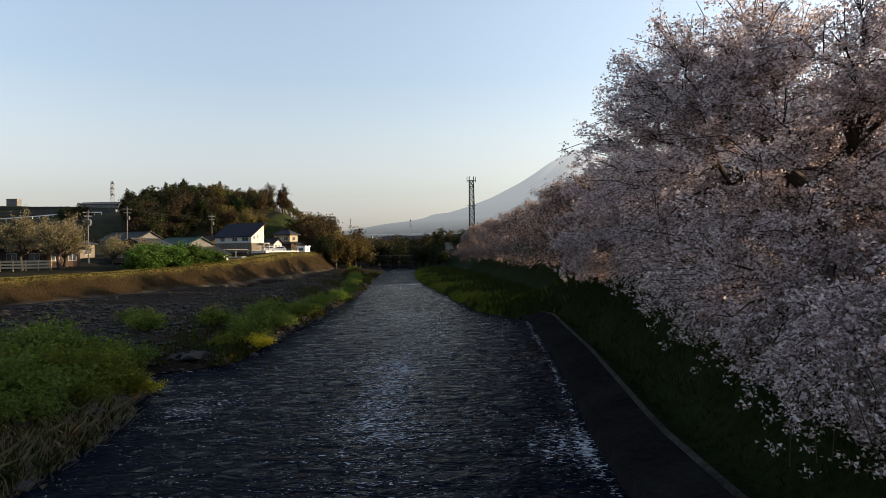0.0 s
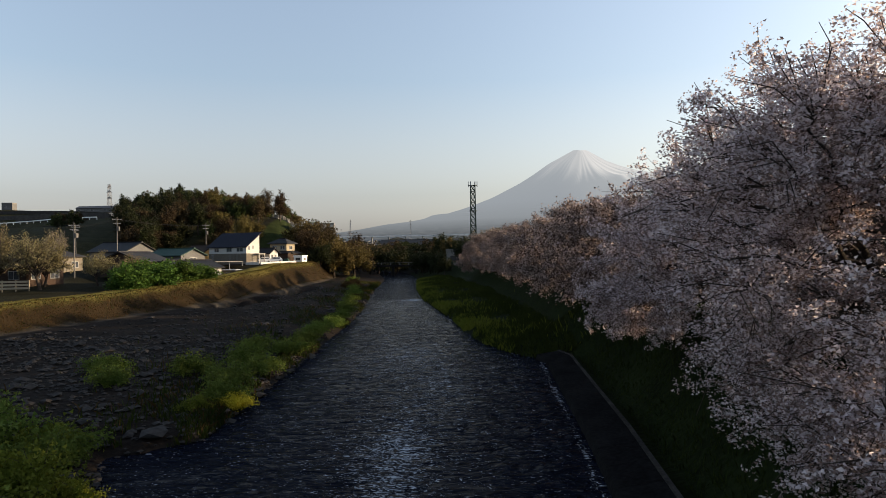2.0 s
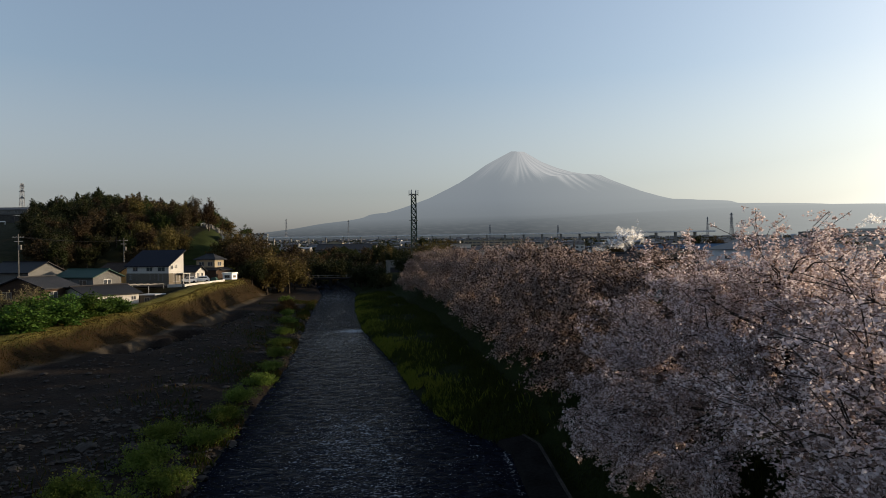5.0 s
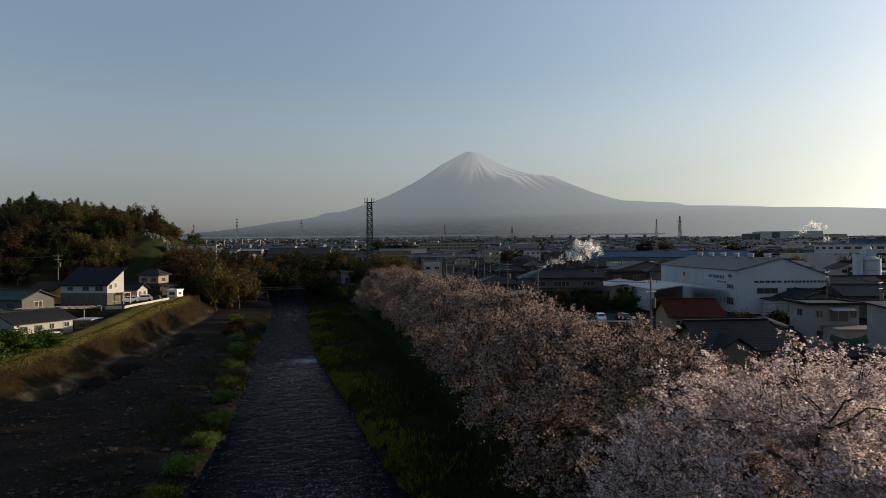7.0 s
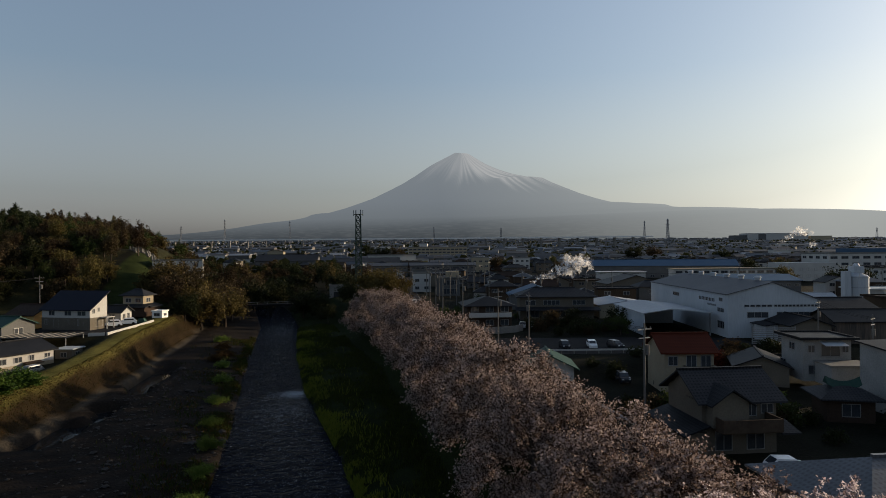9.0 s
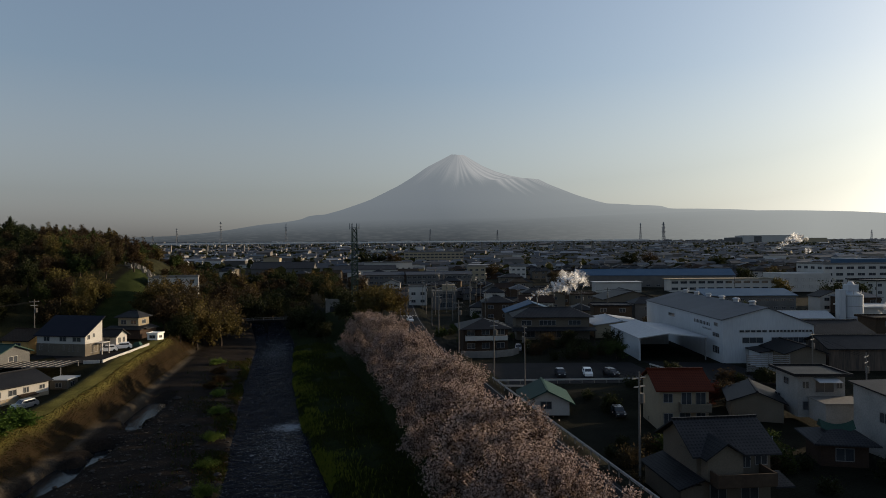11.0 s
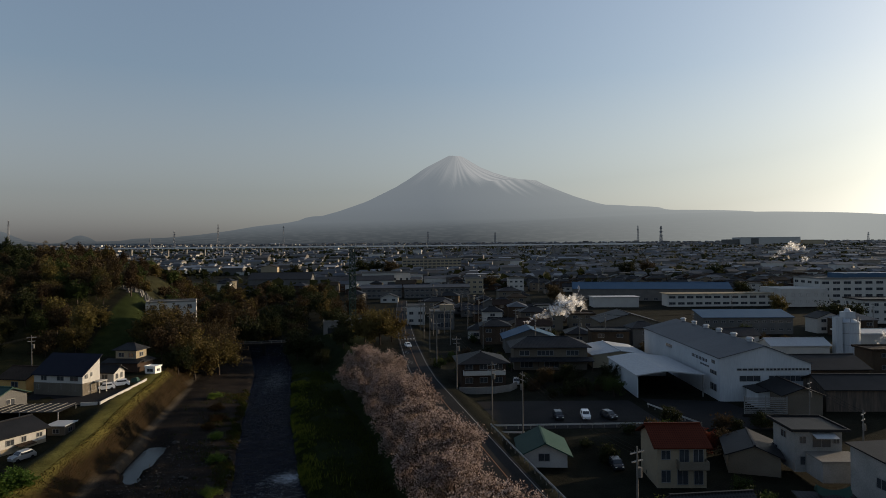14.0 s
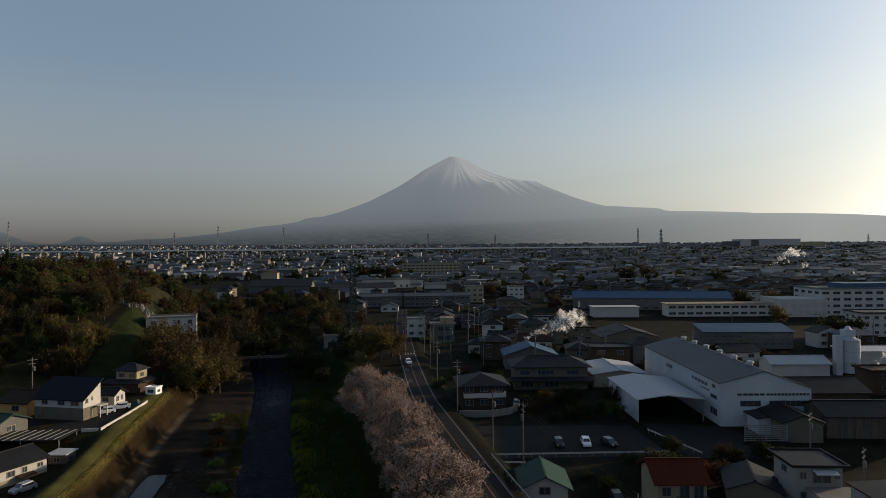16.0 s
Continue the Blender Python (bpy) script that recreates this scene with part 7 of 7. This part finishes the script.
# ---- the town ----
HOUSE_WALLS = ["wall_white", "wall_grey", "wall_beige", "wall_beige", "wall_brown", "wall_brown"]
HOUSE_ROOFS = ["roof_tile", "roof_dark", "roof_tile", "roof_brown", "roof_grey", "roof_tile", "roof_dark", "roof_tile"]
trng = np.random.default_rng(99)
KEEP_OFF = [(128, 284, 226, 364), (73, 100, 96, 175), (55, 118, 75, 182), (42, 152, 66, 178), (26, 134, 42, 160), (25, 58, 74, 118), (100, 226, 196, 332), (120, 196, 158, 216), (84, 196, 108, 224), (48, 182, 68, 200), (205, 240, 310, 312), (190, 196, 240, 232), (126, 150, 166, 178), (110, 150, 132, 174), (18, 364, 86, 386), (82, 378, 124, 402),
            (28, 236, 52, 264), (-54, 455, 86, 500), (-66, 552, -46, 576), (88, 708, 162, 738), (76, 104, 112, 146), (58, 62, 76, 84), (110, 296, 215, 336)]


def clear(x, y, w):
    if x < np.interp(y, ROAD_Y, ROAD_X) + 5 + w / 2 and y < 340:
        return False
    if y < 420 and x < 14:
        return False
    if x < -60 and y < 620:
        return False
    return not any(a - w / 2 < x < c + w / 2 and b - w / 2 < y < d + w / 2 for a, b, c, d in KEEP_OFF)


proto = {}
made = 0
cells = [(x, y) for y in np.arange(125, 470, 15.5) for x in np.arange(-60, 420, 15.0)]
for cx, cy in cells:
    ang = math.degrees(math.atan2(cx + 1, cy - 16))
    if not -26 < ang < 48 or made >= 290:
        continue
    x, y = cx + trng.uniform(-3, 3), cy + trng.uniform(-3, 3)
    W, D = trng.choice([7.5, 9.0, 10.5, 12.0]), trng.choice([6.5, 8.0, 9.0])
    if not clear(x + W / 2, y + D / 2, max(W, D) + 2) or trng.uniform() < 0.12:
        continue
    two = trng.uniform() < 0.62
    roof = trng.choice(["gable_x", "gable_y", "hip", "hip", "flat"])
    wm, rm = trng.choice(HOUSE_WALLS), trng.choice(HOUSE_ROOFS)
    key = (W, D, two, roof, wm, rm)
    rot = trng.choice([-12, -15, -9, -20]) + trng.uniform(-3, 3)
    h = (5.3 if two else 2.9) + trng.uniform(-0.2, 0.3)
    if key in proto:
        copy_thing(proto[key], pose(x, y, ground_at(x, y) - 0.1, 0, 0, rot))
    else:
        proto[key] = building("house", x, y, rot, W, D, h, roof, 0.3 if roof == "flat" else 1.7, wm, rm, ("two-storey" if two else "single-storey") + " town house with a " + {"flat": "flat", "hip": "hipped"}.get(roof, "gabled") + " roof", group="town houses", rows=2 if two else 1, win=(1.8, 1.1), gap=4.2, sides="f", floor=2.7)
    made += 1


def far_town():
    """The roofs and walls of the plain beyond, as two joined meshes."""
    rng = np.random.default_rng(123)
    wv, wf, rv, rf = [], [], [], []
    for y0, y1, step, cap in ((255, 480, 16, 0.5), (480, 900, 17, 0.85), (900, 1700, 20, 0.75), (1700, 3000, 34, 0.6)):
        for cy in np.arange(y0, y1, step):
            for cx in np.arange(-0.55 * cy, 1.05 * cy, step):
                if rng.uniform() > cap or (cy < 470 and cx < 420):
                    continue
                x, y = cx + rng.uniform(-0.3, 0.3) * step, cy + rng.uniform(-0.3, 0.3) * step
                k = min(step / 17, 1.25)
                W, D, h = rng.uniform(7, 12) * k, rng.uniform(6, 9) * k, (rng.choice([3.0, 5.6, 5.6]) + rng.uniform(0, 0.6)) * (1 + 0.12 * (k - 1))
                if rng.uniform() < 0.06:
                    W, D, h = W * 2.2, D * 1.6, h * rng.uniform(1.0, 1.8)
                if not clear(x, y, max(W, D)):
                    continue
                if x < -40 and y < 700:
                    continue
                a = math.radians(-14 + rng.uniform(-8, 8))
                z = float(land(x, y)) - 0.3
                c, s = math.cos(a), math.sin(a)
                P = lambda u, v, w_: (x + u * c - v * s, y + u * s + v * c, z + w_)
                n = len(wv)
                wv += [P(-W / 2, -D / 2, 0), P(W / 2, -D / 2, 0), P(W / 2, D / 2, 0), P(-W / 2, D / 2, 0), P(-W / 2, -D / 2, h), P(W / 2, -D / 2, h), P(W / 2, D / 2, h), P(-W / 2, D / 2, h)]
                wf += [(n, n + 1, n + 5, n + 4), (n + 1, n + 2, n + 6, n + 5), (n + 2, n + 3, n + 7, n + 6), (n + 3, n, n + 4, n + 7)]
                n, e = len(rv), 0.5
                r = 0.35 if rng.uniform() < 0.25 else 1.8 * min(k, 1.6)
                rv += [P(-W / 2 - e, -D / 2 - e, h), P(W / 2 + e, -D / 2 - e, h), P(W / 2 + e, D / 2 + e, h), P(-W / 2 - e, D / 2 + e, h), P(-W / 2 + 0.5, 0, h + r), P(W / 2 - 0.5, 0, h + r)]
                rf += [(n, n + 1, n + 5, n + 4), (n + 1, n + 2, n + 5, n + 5), (n + 2, n + 3, n + 4, n + 5), (n + 3, n, n + 4, n + 4), (n, n + 3, n + 2, n + 1)]
    fix = lambda fs: [tuple(dict.fromkeys(q)) for q in fs]
    w, r = bpy.data.meshes.new("far_houses"), bpy.data.meshes.new("far_roofs")
    w.from_pydata(wv, [], wf), r.from_pydata(rv, [], fix(rf))
    return w, r


def island_material(name, cols, rough=0.7):
    """Each joined piece takes one of several colours."""
    m = bpy.data.materials.new(name)
    m.use_nodes = True
    nd, ln = m.node_tree.nodes, m.node_tree.links.new
    p = nd["Principled BSDF"]
    p.inputs["Roughness"].default_value = rough
    g = nd.new("ShaderNodeNewGeometry")
    r = nd.new("ShaderNodeValToRGB")
    r.color_ramp.interpolation = "CONSTANT"
    for i, c in enumerate(cols):
        e = r.color_ramp.elements[i] if i < 2 else r.color_ramp.elements.new(i / len(cols))
        e.position, e.color = i / len(cols), (*c, 1)
    ln(g.outputs["Random Per Island"], r.inputs[0]), ln(r.outputs[0], p.inputs["Base Color"])
    return m


fw, fr = far_town()
tagged(part("far_houses", fw, island_material("far_walls", [(0.13, 0.13, 0.13), (0.17, 0.165, 0.155), (0.10, 0.087, 0.075), (0.42, 0.41, 0.39), (0.06, 0.057, 0.053), (0.2, 0.175, 0.145), (0.11, 0.11, 0.11), (0.075, 0.068, 0.062)])), "walls of the many small houses across the plain", "town", kind="stuff")
tagged(part("far_roofs", fr, island_material("far_roofs", [(0.028, 0.029, 0.033), (0.042, 0.042, 0.046), (0.022, 0.022, 0.024), (0.055, 0.042, 0.034), (0.032, 0.032, 0.035), (0.036, 0.048, 0.065), (0.075, 0.078, 0.083), (0.028, 0.026, 0.026), (0.045, 0.043, 0.045), (0.2, 0.205, 0.215)], 0.6)), "grey and brown roofs of the many small houses across the plain", "town", kind="stuff")


def far_woods():
    """Dark clumps of trees scattered through the far plain."""
    rng = np.random.default_rng(321)
    at = []
    for _ in range(1500):
        y = rng.uniform(420, 2000)
        x = rng.uniform(-0.5, 1.0) * y
        if not clear(x, y, 10):
            continue
        r = rng.uniform(3, 7) * (1 + y / 1800)
        z = float(land(x, y))
        d = rng.normal(size=(14, 3))
        d /= np.linalg.norm(d, axis=1, keepdims=True)
        d[:, 2] = np.abs(d[:, 2])
        at.append(np.array([x, y, z]) + d * np.array([r * 1.6, r, r * 0.8]))
    at = np.concatenate(at)
    v, f = cards(rng, at, 7.0)
    return array_mesh("far_trees", v, f)


tagged(part("far_trees", far_woods(), "leaf_dark"), "dark clumps of trees scattered over the plain", "trees", kind="stuff")


# ---- steam ----
def steam_material():
    m = bpy.data.materials.new("steam")
    m.use_nodes = True
    nd, ln = m.node_tree.nodes, m.node_tree.links.new
    p = nd["Principled BSDF"]
    p.inputs["Base Color"].default_value = (0.85, 0.85, 0.86, 1)
    p.inputs["Roughness"].default_value = 1.0
    p.inputs["Specular IOR Level"].default_value = 0.0
    tl = nd.new("ShaderNodeBsdfTranslucent")
    tl.inputs["Color"].default_value = (0.85, 0.85, 0.86, 1)
    tr, m1, m2 = nd.new("ShaderNodeBsdfTransparent"), nd.new("ShaderNodeMixShader"), nd.new("ShaderNodeMixShader")
    geo, no, mr = nd.new("ShaderNodeNewGeometry"), nd.new("ShaderNodeTexNoise"), nd.new("ShaderNodeMapRange")
    no.inputs["Scale"].default_value, no.inputs["Detail"].default_value = 0.45, 4
    ln(geo.outputs["Position"], no.inputs["Vector"])
    mr.inputs["From Min"].default_value, mr.inputs["From Max"].default_value = 0.40, 0.66
    mr.inputs["To Min"].default_value, mr.inputs["To Max"].default_value = 0.03, 0.5
    ln(no.outputs["Fac"], mr.inputs["Value"])
    m1.inputs[0].default_value = 0.75
    ln(p.outputs[0], m1.inputs[1]), ln(tl.outputs[0], m1.inputs[2])
    ln(mr.outputs[0], m2.inputs[0]), ln(tr.outputs[0], m2.inputs[1]), ln(m1.outputs[0], m2.inputs[2])
    ln(m2.outputs[0], nd["Material Output"].inputs["Surface"])
    return m


STEAM = steam_material()


def plume(x, y, z, length, rise, width, seed, count):
    """Drifting vapour: many thin veils, loose and ragged, that widen down the wind."""
    rng = np.random.default_rng(seed)
    n = count * 5
    s = rng.uniform(size=n) ** 0.75
    puff = rng.normal(size=(count, 3))
    k = rng.integers(0, count, n)
    w = width * (0.18 + 0.8 * s)
    c = np.stack([x + length * s, y + 0 * s, z + rise * np.sqrt(s) + 0.12 * width * np.sin(9 * s + seed)], -1)
    c += (puff[k] * 0.45 + rng.normal(size=(n, 3)) * 0.28) * w[:, None] * np.array([1.0, 0.8, 0.75])
    v, f = cards(rng, c, 1.0)
    v = (v.reshape(n, 4, 3) - c[:, None]) * (w * 0.85)[:, None, None] + c[:, None]
    ob = part("steam_plume", array_mesh("steam_plume", v.reshape(-1, 3), f), STEAM)
    return tagged(ob, "white steam drifting from a works roof", "steam", kind="stuff")


plume(60.0, 200.0, 8.0, 17.0, 8.0, 3.8, 1, 60)
plume(374, 488, 20, 26.0, 14.0, 5.0, 2, 40)
plume(402, 488, 17, 8.0, 6.0, 3.2, 3, 16)
plume(129.0, 145.0, 8.5, 9.0, 3.0, 2.4, 4, 26)

# ---- garden shrubs, more poles and small trees between the houses ----
crng = np.random.default_rng(45)
SHRUB_SPOTS = [(28, 60, 57, 87, 26), (28, 99, 40, 108, 10), (44, 98, 57, 108, 10), (42, 133, 58, 150, 22), (27, 160, 46, 186, 14), (62, 104, 73, 108, 5), (70, 180, 110, 198, 12), (100, 176, 150, 194, 12), (46, 202, 84, 222, 10)]
shrub_mesh = [tree_meshes(s, (1.5, 1.4, 1.1), 2.2, 0.06, 60, (14, 5), 900, 0.24, 0.22, low=-0.8, lump=0.25, shell=0.6, sides=3, trunk_h=0.3, corners=3) for s in (141, 142, 143)]
shrub_leaf = {}
for x0, y0, x1, y1, n in SHRUB_SPOTS:
    for k in range(n):
        x, y = crng.uniform(x0, x1), crng.uniform(y0, y1)
        c = crng.choice(["leaf_dark", "leaf_dark", "leaf_brown", "leaf_green"])
        key = (k % 3, c)
        if key not in shrub_leaf:
            shrub_leaf[key] = (shrub_mesh[k % 3][0], shrub_mesh[k % 3][1].copy())
            shrub_leaf[key][1].materials.clear()
        if any(a - 1 < x < c_ + 1 and b - 1 < y < d + 1 for a, b, c_, d in ((31, 66, 40, 75), (40, 88, 49, 98), (51, 86, 60, 101), (58, 84, 68, 96), (50, 72, 57, 80), (26, 99, 36, 109))):
            continue
        plant("shrub", shrub_leaf[key], x, y, ground_at(x, y) - 0.15, crng.uniform(0, 360), float(crng.uniform(0.6, 1.35)), "bark", c, "dark garden shrub between the town houses", "shrub", "garden shrubs", "leaves")
for k in range(34):
    x, y = crng.uniform(44, 190), crng.uniform(176, 400)
    if any(a - 1 < x < c_ + 1 and b - 1 < y < d + 1 for a, b, c_, d in KEEP_OFF):
        continue
    ob = copy_thing(pole0, pose(x, y, ground_at(x, y), 0, 0, crng.choice([-12, 78])))
    ob.scale = (1.0, 1.0, float(crng.uniform(0.9, 1.15)))
